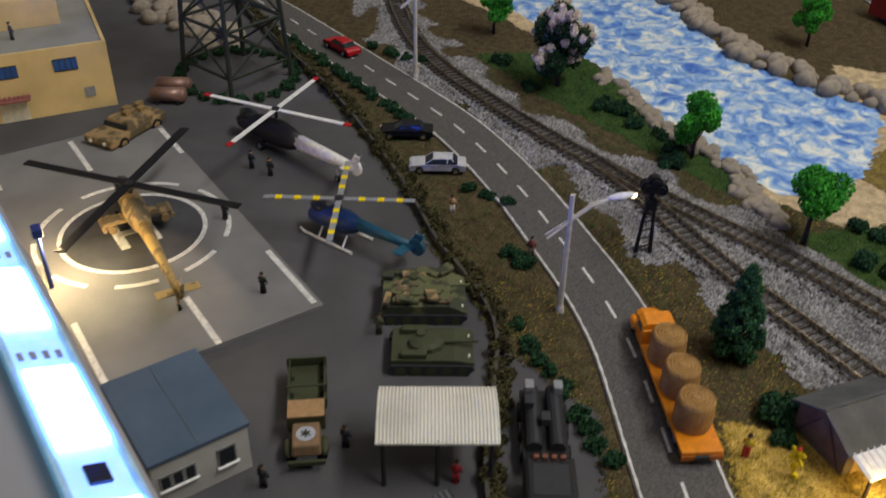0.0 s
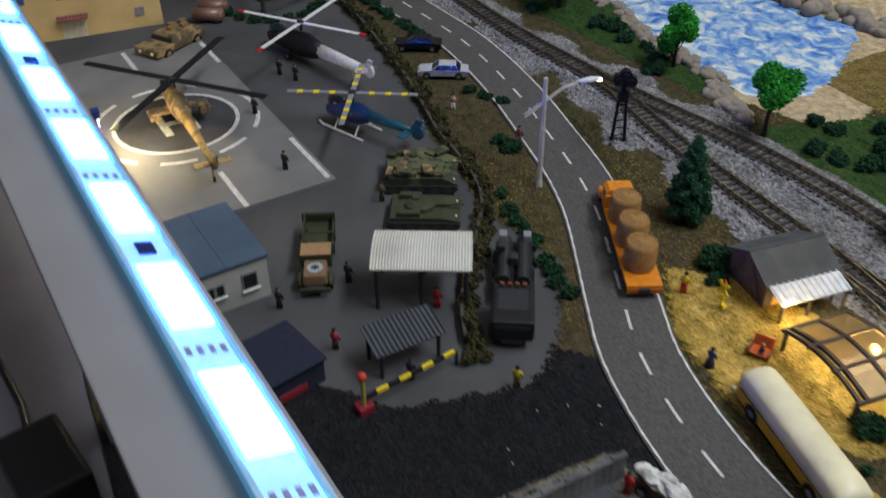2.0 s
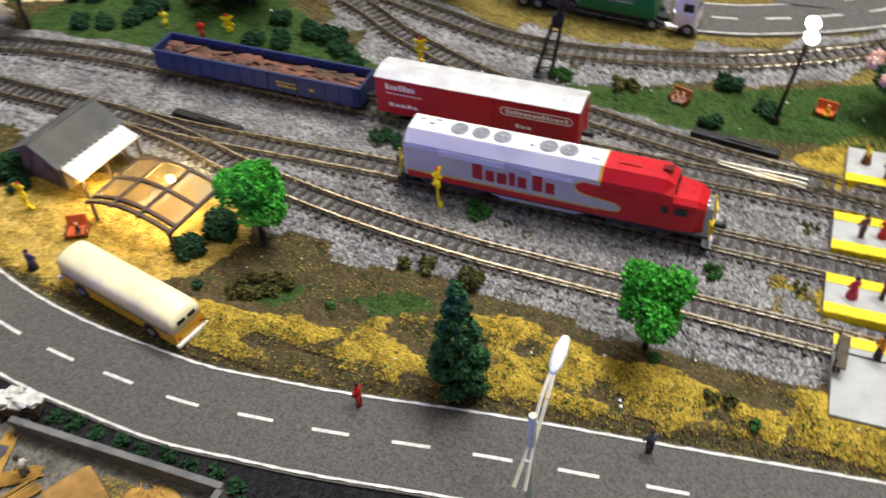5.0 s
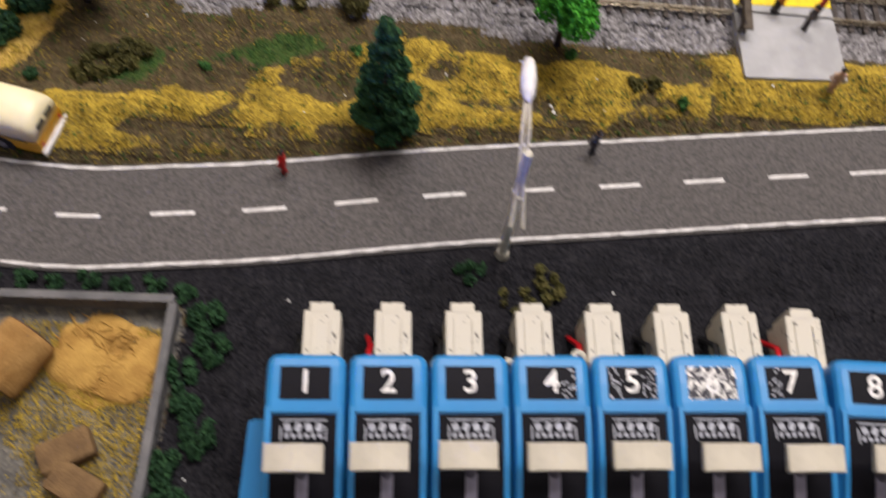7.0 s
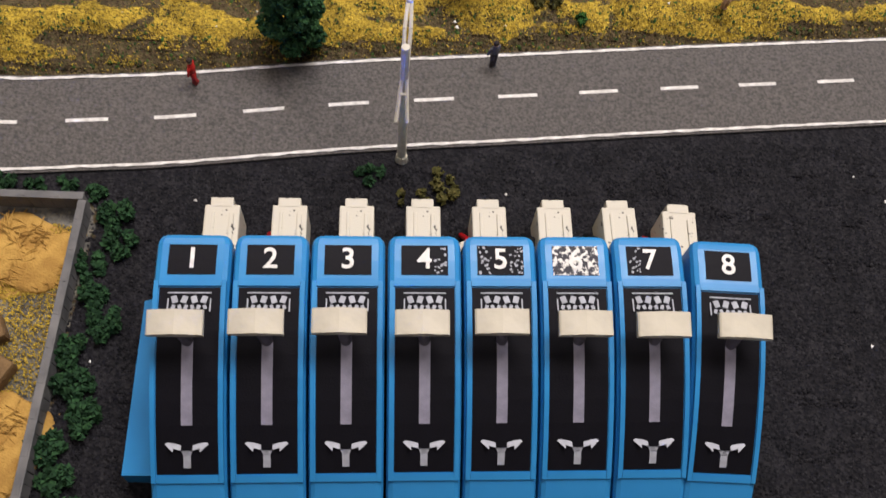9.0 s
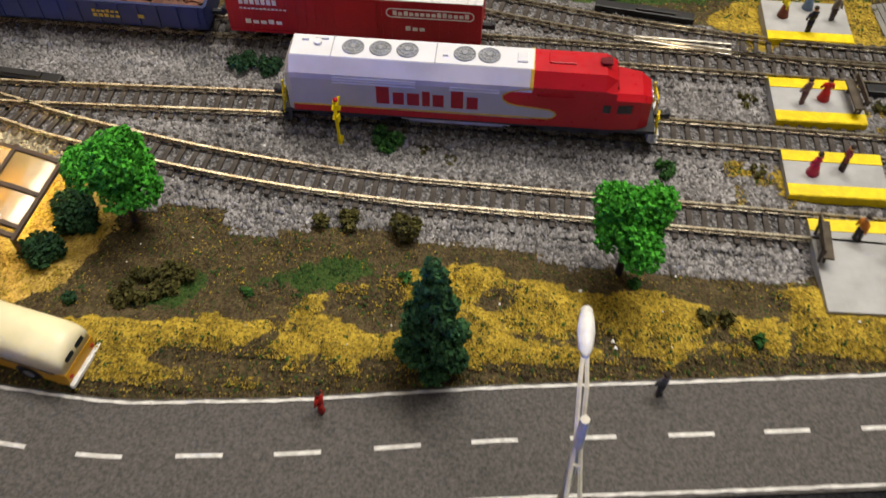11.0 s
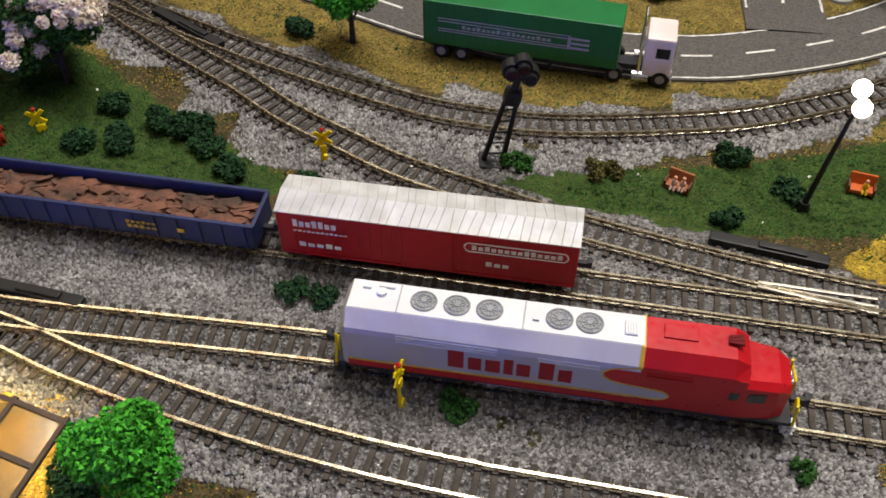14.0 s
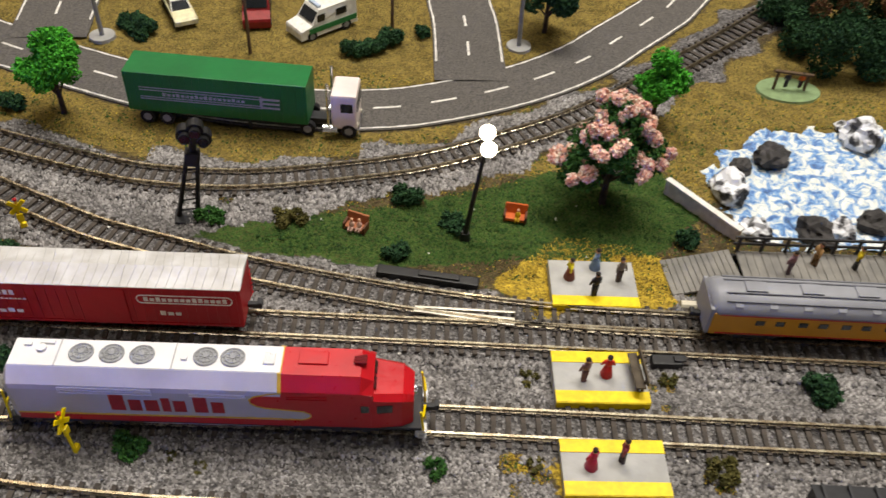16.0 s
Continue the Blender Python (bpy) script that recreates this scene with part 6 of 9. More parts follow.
def build_shed():
    t = thing("station_shed", -0.2560, -0.0285, 0.0, 82, "weathered wooden shed with slate roof and white awning", "shed")
    # along x: the ridge; -y faces the awning side after the turn
    L, W = 31.0, 25.0
    bm = B()
    loft(bm, [[(x, -W / 2, -1), (x, -W / 2, 12.5), (x, 0, 19.5), (x, W / 2, 12.5), (x, W / 2, -1)] for x in (-L / 2, L / 2)])
    part("wall", bm, OLDWOOD, t)
    for s in (-1, 1):
        bm = B()
        loft(bm, [[(x, s * -0.6, 20.4), (x, s * (W / 2 + 2.2), 12.4), (x, s * (W / 2 + 2.2), 13.3), (x, s * -0.6, 21.4)] for x in (-L / 2 - 2.5, L / 2 + 2.5)])
        part("roof_slope", bm, SLATE, t)
        for d in (-1, 1):
            bm = B()
            rod(bm, (d * (L / 2 + 0.2), s * 10.8, 1), (d * (L / 2 + 0.2), s * 2, 15), 0.4, None, 5)
            part("gable_brace", bm, BROWNBEAM, t)
    bm = B()
    loft(bm, [[(x, -W / 2 - 1.5, 12.8), (x, -W / 2 - 11.5, 10.0), (x, -W / 2 - 11.5, 10.5), (x, -W / 2 - 1.5, 13.3)] for x in (-L / 2 - 1, L / 2 + 1)])
    for k in range(12):
        x = -L / 2 + k * L / 11
        rod(bm, (x, -W / 2 - 1.5, 13.3), (x, -W / 2 - 11.5, 10.5), 0.45, None, 5)
    part("awning", bm, WHITE, t, "white corrugated awning")
    for x in (-L / 2 + 0.5, -2, 8, L / 2 - 0.5):
        bm = B()
        rod(bm, (x, -W / 2 - 10.6, -1), (x, -W / 2 - 10.6, 10.2), 0.75, None, 6)
        part("post", bm, BROWNBEAM, t)
    for x, w in ((-8, 7), (4, 5)):
        bm = B()
        boxm(bm, x, -W / 2 - 0.1, 0, w, 0.5, 9, 0.1)
        part("door", bm, plain("lit_cream_door", "c9a45a"), t)


build_shed()
GLAZE = pm("amber_glazing", (0.55, 0.40, 0.16), None, 120, 0.15, 0, 0)
GLAZE.node_tree.nodes["Principled BSDF"].inputs["Transmission Weight"].default_value = 0.75


def build_pergola():
    t = thing("glazed_pergola", -0.2020, -0.0440, 0.0, -6, "brown arched pergola with amber glazing lit from inside", "pergola")

    def arc(u):
        return 9.0 + 5.0 * math.sin(math.pi * (0.08 + 0.84 * u)) - 1.2
    X0, X1, Y0, Y1 = -20.5, 20.5, -14.5, 14.5
    us = np.linspace(0, 1, 13)
    for y in (Y0, Y0 + 3.2, (Y0 + Y1) / 2 + 1, Y1):
        bm = B()
        loft(bm, [[(X0 + (X1 - X0) * u, y - 0.7, arc(u)), (X0 + (X1 - X0) * u, y + 0.7, arc(u)), (X0 + (X1 - X0) * u, y + 0.7, arc(u) + 1.5), (X0 + (X1 - X0) * u, y - 0.7, arc(u) + 1.5)] for u in us])
        part("arch_beam", bm, BROWNBEAM, t)
    for u in (0, 0.33, 0.66, 1.0):
        bm = B()
        boxm(bm, X0 + (X1 - X0) * u, (Y0 + Y1) / 2, arc(u) + 0.1, 1.3, Y1 - Y0 + 3, 1.3, 0.15)
        part("cross_beam", bm, BROWNBEAM, t)
    for i, (a, b) in enumerate(((0.02, 0.32), (0.34, 0.65), (0.67, 0.98))):
        for y0, y1 in ((Y0 + 3.8, 0.4), (1.6, Y1 - 0.6)):
            bm = B()
            q = np.linspace(a, b, 5)
            loft(bm, [[(X0 + (X1 - X0) * u, y0, arc(u) + 0.6), (X0 + (X1 - X0) * u, y1, arc(u) + 0.6), (X0 + (X1 - X0) * u, y1, arc(u) + 0.9), (X0 + (X1 - X0) * u, y0, arc(u) + 0.9)] for u in q])
            o = part("pane", bm, GLAZE, t, "amber translucent pane")
            o.visible_shadow = False
    for x, y in ((X0 + 1, Y0), (X1 - 1, Y0), (X1 - 1, Y1), (X0 + 1, Y1)):
        bm = B()
        rod(bm, (x, y, -1), (x, y, arc(0) + 0.5), 0.9, None, 6)
        part("post", bm, BROWNBEAM, t)
    bm = B()
    blob(bm, (2, 8, 11.3), 1.5, sub=2)
    part("bulb", bm, pm("lit_bulb", (1, 0.9, 0.7), None, 200, 0.4, 0, 0, emit=(1.0, 0.75, 0.35), glow=60), t, "lit warm bulb", smooth=True)


build_pergola()
figure(-0.2686, -0.0678, 30, "e0c020", "b03020", "tiny figure in yellow and red by the road")
figure(-0.2292, -0.0866, 10, "3a3a6a", "2a2a4a", "tiny figure in a blue coat at the kerb")
figure(-0.2160, -0.0815, 10, "c0b020", "a04020", "tiny figure in yellow crouching near the bus", h=7)
figure(-0.0868, -0.1000, 80, "c42018", "a01c18", "tiny red figure standing on the road edge", 0.0006)
figure(0.0015, -0.0850, 30, "5a5a66", "3a3640", "tiny grey figure standing at the road edge", 0.0006)
seat = thing("deck_chair", -0.2257, -0.0649, 0.0, 30, "orange deck chair with a dark seated shape", "chair")
sb = B()
boxm(sb, 0, 0, 1.0, 8, 7, 1.0, 0.3)
boxm(sb, 0, 3.2, 1.6, 8, 1.0, 4.6, 0.3, rx=-20)
part("seat", sb, plain("deck_orange", "c2571c"), seat)
for sx in (-1, 1):
    sb = B()
    boxm(sb, sx * 3.8, 0, 0, 0.7, 7, 3.2, 0.2)
    part("side_rail", sb, plain("deck_brown", "6a3a1c"), seat)
figure(-0.2245, -0.0655, 30, "26262c", "302a2c", "tiny dark figure sitting in the deck chair", 0.0012, 8, "sit")

# ---------------------------------------------------------------- the army camp
OLIVE = plain("olive_drab", "3c4028", 0.7, scale=120)
CAMO = pm("camouflage", (0.10, 0.105, 0.045), (0.035, 0.040, 0.022), 110, 0.75, 0, 0.2, lo=0.46, hi=0.54)
DESERT = pm("desert_camouflage", (0.30, 0.20, 0.09), (0.10, 0.075, 0.04), 150, 0.75, 0, 0.2, lo=0.44, hi=0.54)
PADGREY = pm("pad_concrete", (0.20, 0.195, 0.19), (0.155, 0.152, 0.15), 35, 0.8, 0, 0.4, fine=1200)
PADDARK = pm("pad_dark_disc", (0.045, 0.045, 0.05), (0.065, 0.065, 0.07), 60, 0.75, 0, 0.3)


def ring_arc(bm, r0, r1, a0, a1, z0, z1, n=24):
    secs = []
    for i in range(n + 1):
        a = a0 + (a1 - a0) * i / n
        c, s = math.cos(a), math.sin(a)
        secs.append([(r0 * c, r0 * s, z0), (r1 * c, r1 * s, z0), (r1 * c, r1 * s, z1), (r0 * c, r0 * s, z1)])
    loft(bm, secs)


def build_helipad():
    t = thing("helipad", -0.510, -0.2225, -0.0008, 4.9, "grey concrete helipad slab with white painted rings", "helipad")
    bm = B()
    boxm(bm, -6, 0, -0.5, 208, 98, 2.6, 0.2)
    part("slab", bm, PADGREY, t)
    bm = B()
    rod(bm, (0, 0, 2.0), (0, 0, 2.25), 32, None, 48)
    part("disc", bm, PADDARK, t)
    bm = B()
    ring_arc(bm, 32, 34.2, 0, 2 * math.pi, 1.9, 2.35, 48)
    part("ring", bm, LINE, t)
    for k in range(9):
        bm = B()
        a = 2 * math.pi * k / 9 + 0.2
        ring_arc(bm, 43, 45.4, a, a + 0.42, 1.9, 2.35, 8)
        part("ring_dash", bm, LINE, t)
    for px, py, L in ((-78, 47, 34), (72, 46, 46), (-87, 0, 38), (80, 2, 36), (75, -43, 42), (-90, -44, 36)):
        bm = B()
        boxm(bm, px, py, 2.0, L, 2.6, 0.3)
        part("pad_line", bm, LINE, t)
    for cx, cy, sx, sy in ((0, -7.5, 26, 4.2), (0, 7.5, 26, 4.2), (0, 0, 4.2, 15)):
        bm = B()
        boxm(bm, cx, cy, 2.25, sx, sy, 0.3)
        part("letter_bar", bm, LINE, t)
    lamp = thing("pad_light", -0.482, -0.2640, 0.0015, 0, "small blue floodlight at the edge of the helipad", "floodlight")
    bm = B()
    rod(bm, (0, 0, 0), (0, 0, 28), 1.0, 0.8, 8)
    part("post", bm, plain("floodlight_blue", "2a3a7a"), lamp)
    bm = B()
    boxm(bm, 0, 0.2, 27, 6, 4, 4, 0.5)
    part("housing", bm, plain("floodlight_blue", "2a3a7a"), lamp)


build_helipad()


def rotor(parent, x, y, z, r, angles, m, tips=None, w=3.2):
    bm = B()
    rod(bm, (x, y, z - 5), (x, y, z + 1.2), 0.9, None, 8)
    rod(bm, (x, y, z - 0.6), (x, y, z + 0.8), 2.2, None, 12)
    part("rotor_hub", bm, DARK, parent)
    for a in angles:
        bm = B()
        boxm(bm, r / 2, 0, -0.3, r, w, 0.5, 0.12)
        bm.transform(pose(x, y, z, 0, 0.0, a))
        bl = part("rotor_blade", bm, m, parent)
        if tips:
            for q in ((0.92,) if tips is RED else (0.3, 0.55, 0.8)):
                bm = B()
                boxm(bm, r * q + (r * 0.04 if tips is RED else 0), 0, -0.4, r * 0.09, w + 0.1, 0.7, 0.1)
                bm.transform(pose(x, y, z, 0, 0.0, a))
                part("blade_mark", bm, tips, bl)


def helicopter(x, y, z, rz, kind):
    spec = {
        "attack": ("slim olive and sand attack helicopter parked on the helipad", DESERT, pm("sand_yellow_paint", (0.40, 0.27, 0.09), (0.20, 0.135, 0.05), 160, 0.7, 0, 0.2, lo=0.48, hi=0.56), 57, (42, 138, 222, 318), BLACK, None),
        "white": ("black helicopter with white tail and red-tipped rotor", BLACK, WHITE, 45, (20, 110, 200, 290), WHITE, RED),
        "blue": ("blue and teal helicopter with yellow-banded rotor", plain("heli_blue", "16305f", 0.35), plain("heli_teal", "22566c", 0.4), 35, (35, 125, 215, 305), GREY, YELLOW),
    }[kind]
    label, m1, m2, r, ang, bladem, tips = spec
    t = thing("helicopter", x, y, z, rz, label, "helicopter", "parked helicopters")
    bm = B()
    secs = []
    if kind == "attack":
        prof = [(-32, 1.0, 9, 11), (-26, 3.5, 6, 13), (-14, 4.8, 5, 16), (2, 5.6, 4, 18.5), (12, 5.0, 5, 18), (20, 3.0, 8, 16)]
        tail, tw = 78, 1.6
    elif kind == "white":
        prof = [(-36, 1.5, 6, 9), (-30, 5, 4, 12), (-18, 6.4, 3, 16), (2, 6.4, 3, 19), (12, 5, 5, 18), (20, 3.2, 8, 16)]
        tail, tw = 62, 2.2
    else:
        prof = [(-20, 1.5, 6, 9), (-16, 5, 4.5, 13), (-6, 6.2, 4, 16), (4, 6.0, 4.5, 16.5), (10, 4, 7, 15.5), (14, 2.4, 10, 14.5)]
        tail, tw = 45, 1.5
    for px, w, z0, z1 in prof:
        zc, h = (z0 + z1) / 2, (z1 - z0) / 2
        secs.append([(px, w * math.cos(a), zc + h * math.sin(a)) for a in np.linspace(0, 2 * math.pi, 12, endpoint=False)])
    loft(bm, secs)
    part("fuselage", bm, m1, t, smooth=True)
    bm = B()
    x0, zc = prof[-1][0] - 3, (prof[-1][2] + prof[-1][3]) / 2
    loft(bm, [[(px, w * math.cos(a), zz + w * 1.2 * math.sin(a)) for a in np.linspace(0, 2 * math.pi, 8, endpoint=False)] for px, w, zz in ((x0, prof[-1][1] + 0.5, zc), ((x0 + tail) / 2, tw * 1.4, zc + 0.5), (tail, tw, zc + 1.2))])
    part("tail_boom", bm, m2, t, smooth=True)
    bm = B()
    loft(bm, [[(tail - 5, -0.5, zc), (tail - 5, 0.5, zc), (tail + 1, 0.4, zc), (tail + 1, -0.4, zc)], [(tail + 0, -0.4, zc + 9), (tail + 0, 0.4, zc + 9), (tail + 4, 0.3, zc + 9), (tail + 4, -0.3, zc + 9)]])
    boxm(bm, tail - 4, 0, zc + 0.8, 5, 18 if kind != "white" else 10, 0.6, 0.2)
    if kind != "attack":
        rod(bm, (tail + 0.5, -0.8, zc + 2), (tail + 0.5, 0.8, zc + 2), 4.2, None, 16)
    part("tail_fin", bm, m2, t)
    bm = B()
    for k in range(3):
        boxm(bm, tail + 1, 1.4, zc + 4.7, 9, 0.4, 0.9, 0.1, ry=60 * k)
    part("tail_rotor", bm, GREY, t)
    bm = B()
    nose = prof[1][0]
    blob(bm, (nose + 5, 0, prof[2][3] - 2.6), 4.4, (1.7, 0.95, 0.75), 2)
    part("canopy", bm, GLASS, t, smooth=True)
    if kind == "attack":
        for s in (-1, 1):
            bm = B()
            boxm(bm, 2, s * 10, 8.5, 8, 11, 1.0, 0.2)
            part("stub_wing", bm, DESERT, t)
            bm = B()
            rod(bm, (-4, s * 12, 7), (8, s * 12, 7), 1.9, None, 10)
            rod(bm, (-4, s * 15.5, 7.6), (8, s * 15.5, 7.6), 1.0, None, 8)
            part("rocket_pod", bm, DESERT, t)
            bm = B()
            rod(bm, (-12, s * 6, 2.2), (-10, s * 3, 7), 0.7, None, 6)
            part("leg", bm, DESERT, t)
            wheel(t, -12, s * 6.6, 2.4, 1.4)
        wheel(t, tail - 8, 0, 1.6, 1.2)
        bm = B()
        rod(bm, (tail - 8, 0, 1.6), (tail - 8, 0, zc), 0.5, None, 6)
        part("leg", bm, DESERT, t)
    elif kind == "white":
        for s in (-1, 1):
            wheel(t, -8, s * 6.6, 2.6, 1.6)
            bm = B()
            rod(bm, (-8, s * 6.2, 2.6), (-6, s * 4, 7), 0.8, None, 6)
            part("leg", bm, DARK, t)
        wheel(t, tail - 14, 0, 1.8, 1.2)
        bm = B()
        rod(bm, (tail - 14, 0, 1.8), (tail - 14, 0, zc), 0.5, None, 6)
        part("leg", bm, WHITE, t)
    else:
        for s in (-1, 1):
            bm = B()
            rod(bm, (-17, s * 7.4, 0.7), (13, s * 7.4, 0.7), 0.7, None, 8)
            rod(bm, (-17, s * 7.4, 0.7), (-19.5, s * 7.4, 2.4), 0.7, 0.5, 8)
            for q in (-8, 7):
                rod(bm, (q, s * 7.4, 0.7), (q, s * 3.5, 6), 0.55, None, 6)
            part("skid", bm, WHITE, t)
    rotor(t, 0, 0, 25 if kind != "blue" else 22, r, ang, bladem, tips, 4.6 if kind == "attack" else 2.8)


helicopter(-0.511, -0.220, 0.0013, 0, "attack")
helicopter(-0.557, -0.132, -0.0008, 18, "white")
helicopter(-0.462, -0.137, -0.0008, 24, "blue")


def armoured(x, y, rz, L, W, H, m, label, nets=False):
    t = thing("armoured_vehicle", x, y, -0.0008, rz, label, "armoured vehicle", "parked armoured vehicles")
    for s in (-1, 1):
        bm = B()
        pts = [(-L / 2 + 2, 0.4), (-L / 2, 3), (-L / 2 + 1.5, 5), (L / 2 - 1.5, 5), (L / 2, 3.4), (L / 2 - 3, 0.4)]
        side(bm, pts, s * (W / 2 - 4), s * W / 2)
        for k in range(16):
            boxm(bm, -L / 2 + 3 + k * (L - 6) / 15, s * (W / 2 - 2), 0, 0.8, 4.2, 0.6)
        part("caterpillar_track", bm, DARK, t)
        for k in range(5):
            bm = B()
            xx = -L / 2 + 5 + k * (L - 10) / 4
            rod(bm, (xx, s * (W / 2 - 0.5), 2.4), (xx, s * (W / 2 + 0.2), 2.4), 1.9, None, 12)
            part("road_wheel", bm, OLIVE, t)
    bm = B()
    loft(bm, [[(a, s * (W / 2 - 1.0), b) for a, b in ((-L / 2 + 1, 4.6), (-L / 2 + 1.5, H * 0.8), (L / 2 - 8, H * 0.82), (L / 2 - 0.5, 5.6), (L / 2 - 1, 4.6))] for s in (-1, 1)])
    part("hull", bm, m, t)
    bm = B()
    loft(bm, [[(q * r * math.cos(a) - 2, 0.9 * r * math.sin(a), z) for a in np.linspace(0, 2 * math.pi, 10, endpoint=False)] for q, r, z in ((1.1, W * 0.32, H * 0.8), (1.05, W * 0.30, H * 1.02), (0.9, W * 0.2, H * 1.12))])
    tur = part("turret", bm, m, t)
    bm = B()
    rod(bm, (W * 0.25, 0, H * 0.95), (W * 0.25 + 13, 0, H * 1.0), 0.7, 0.55, 8)
    part("gun_barrel", bm, m, tur)
    bm = B()
    rod(bm, (-4, 3, H * 1.05), (-4, 3, H * 1.22), 2.0, 1.9, 12)
    part("hatch", bm, OLIVE, tur)
    for s in (-1, 1):
        bm = B()
        boxm(bm, -L * 0.2, s * (W / 2 - 3.5), H * 0.78, L * 0.3, 3.4, 2.6, 0.5)
        part("stowage_box", bm, m, t)
        bm = B()
        boxm(bm, L / 2 - 2.2, s * (W / 2 - 5), 5.6, 0.8, 1.5, 1.0, 0.2)
        part("headlight", bm, plain("headlight_pale", "e8e4d4", 0.2), t)
    if nets:
        rnd = random.Random(3)
        for k in range(34):
            bm = B()
            boxm(bm, rnd.uniform(-L / 2 + 3, L / 2 - 6), rnd.uniform(-W / 2 + 2, W / 2 - 2), H * 0.82 + rnd.uniform(0, 2.4), rnd.uniform(3, 8), rnd.uniform(2, 5), 1.6, 0.4, rz=rnd.uniform(0, 180))
            part("tarpaulin_roll", bm, CAMO if k % 3 else DESERT, t)
    return t


armoured(-0.3985, -0.1270, 62, 37, 27, 11, CAMO, "camouflaged tank with crates and tarpaulins", True)
armoured(-0.3675, -0.1400, 61, 34, 22, 8.6, OLIVE, "low olive armoured carrier with a round hatch")


def army_truck(x, y, rz, L, W, m, label, kind):
    t = thing("army_truck", x, y, -0.0008, rz, label, "truck", "army trucks")
    h = L / 2
    bm = B()
    boxm(bm, 0, 0, 3.0, L - 2, W * 0.5, 2.0, 0.2)
    part("chassis", bm, DARK, t)
    if kind == "jeep":
        bm = B()
        boxm(bm, -h + 12, 0, 4.6, 24, W, 1.0, 0.2)
        for s in (-1, 1):
            boxm(bm, -h + 12, s * (W / 2 - 0.4), 5.6, 24, 0.8, 4.0, 0.2)
        boxm(bm, -h + 0.6, 0, 5.6, 0.9, W, 4.0, 0.2)
        part("cargo_bed", bm, OLIVE, t)
        for k in range(2):
            bm = B()
            xx = -h + 5 + k * 15
            for s in (-1, 1):
                rod(bm, (xx, s * (W / 2), 8), (xx, s * (W / 2), 13), 0.45, None, 6)
            rod(bm, (xx, -W / 2, 13), (xx, W / 2, 13), 0.45, None, 6)
            part("hoop", bm, OLIVE, t)
        bm = B()
        boxm(bm, 5, 0, 4.6, 9, W - 0.6, 7.0, 0.6)
        part("cab", bm, m, t)
        bm = B()
        boxm(bm, 5.4, 0, 11.4, 8.6, W - 1.0, 0.7, 0.2)
        part("canvas_roof", bm, plain("tan_canvas", "a5825a", 0.9), t, "tan canvas cab roof")
        bm = B()
        boxm(bm, 15.5, 0, 4.6, 12.5, W - 3.5, 5.0, 0.9, taper=0.9)
        part("bonnet", bm, plain("tan_bonnet", "80664a", 0.8), t, "tan bonnet with a pale round emblem")
        bm = B()
        rod(bm, (15.5, 0, 9.55), (15.5, 0, 9.75), 3.4, None, 20)
        part("emblem_disc", bm, GHOST, t)
        bm = B()
        for k in range(3):
            boxm(bm, 15.5, 0, 9.75, 3.6, 0.7, 0.15, rz=60 * k)
        part("emblem_star", bm, OLIVE, t)
        for s in (-1, 1):
            bm = B()
            blob(bm, (17, s * (W / 2 - 0.8), 4.6), 3.4, (1.3, 0.55, 0.7), 2)
            part("mudguard", bm, OLIVE, t, smooth=True)
            for xx in (17, -8, -17):
                wheel(t, xx, s * (W / 2 - 1.0), 3.0, 2.2, OLIVE)
        bm = B()
        boxm(bm, h - 1.0, 0, 3.2, 1.2, W - 1, 2.0, 0.3)
        part("bumper", bm, OLIVE, t)
    elif kind == "rocket":
        bm = B()
        boxm(bm, h - 13, 0, 4.4, 24, W, 9.6, 1.4)
        part("cab", bm, BLACK, t)
        bm = B()
        boxm(bm, h - 15, 0, 13.4, 13, W * 0.7, 0.8, 0.2)
        part("roof_rack", bm, DARK, t)
        for q in range(4):
            bm = B()
            boxm(bm, h - 24, -4.5 + q * 3, 14.0, 1.6, 1.8, 1.2, 0.2)
            part("roof_light", bm, plain("dim_orange_lens", "7a4630", 0.4), t)
        bm = B()
        boxm(bm, h - 1.2, 0, 9.2, 0.7, W - 3, 3.4, 0.2, ry=12)
        part("windscreen", bm, GLASS, t)
        bm = B()
        boxm(bm, -h + 18, 0, 4.6, 36, W - 1, 2.0, 0.3)
        part("flatbed", bm, BLACK, t)
        for s in (-1, 1):
            bm = B()
            rod(bm, (-h + 2, s * 4, 9.0), (-h + 30, s * 4, 8.0), 2.8, None, 12)
            part("tube", bm, DARK, t)
            for xx in (h - 10, -4, -14, -24):
                wheel(t, xx, s * (W / 2 - 1.0), 3.3, 2.6, DARK)
        for px, py in ((-h + 4, 5.5), (-h + 4, -5.0), (-h + 12, -5.5), (-h + 20, 0)):
            bm = B()
            boxm(bm, px, py, 10.6, 4.6, 3.4, 3.4, 0.5)
            part("equipment_box", bm, GREY if px < -h + 5 else DARK, t)
    else:
        bm = B()
        boxm(bm, 0, 0, 3.4, L, W, 4.8, 1.0)
        part("body", bm, m, t)
        bm = B()
        boxm(bm, -4, 0, 8.0, L * 0.5, W - 1.6, 4.0, 0.9, taper=0.85)
        part("cabin", bm, m, t)
        bm = B()
        boxm(bm, 7.6, 0, 8.4, 0.7, W - 4, 2.6, 0.2, ry=-25)
        part("windscreen", bm, GLASS, t)
        bm = B()
        for dx, dy in ((-10, 3), (-6, -4), (-14, -2), (-2, 0)):
            boxm(bm, dx, dy, 11.8, 4.5, 3.6, 2.6, 0.5)
        part("roof_load", bm, plain("sand_bags", "8d7448", 0.9), t)
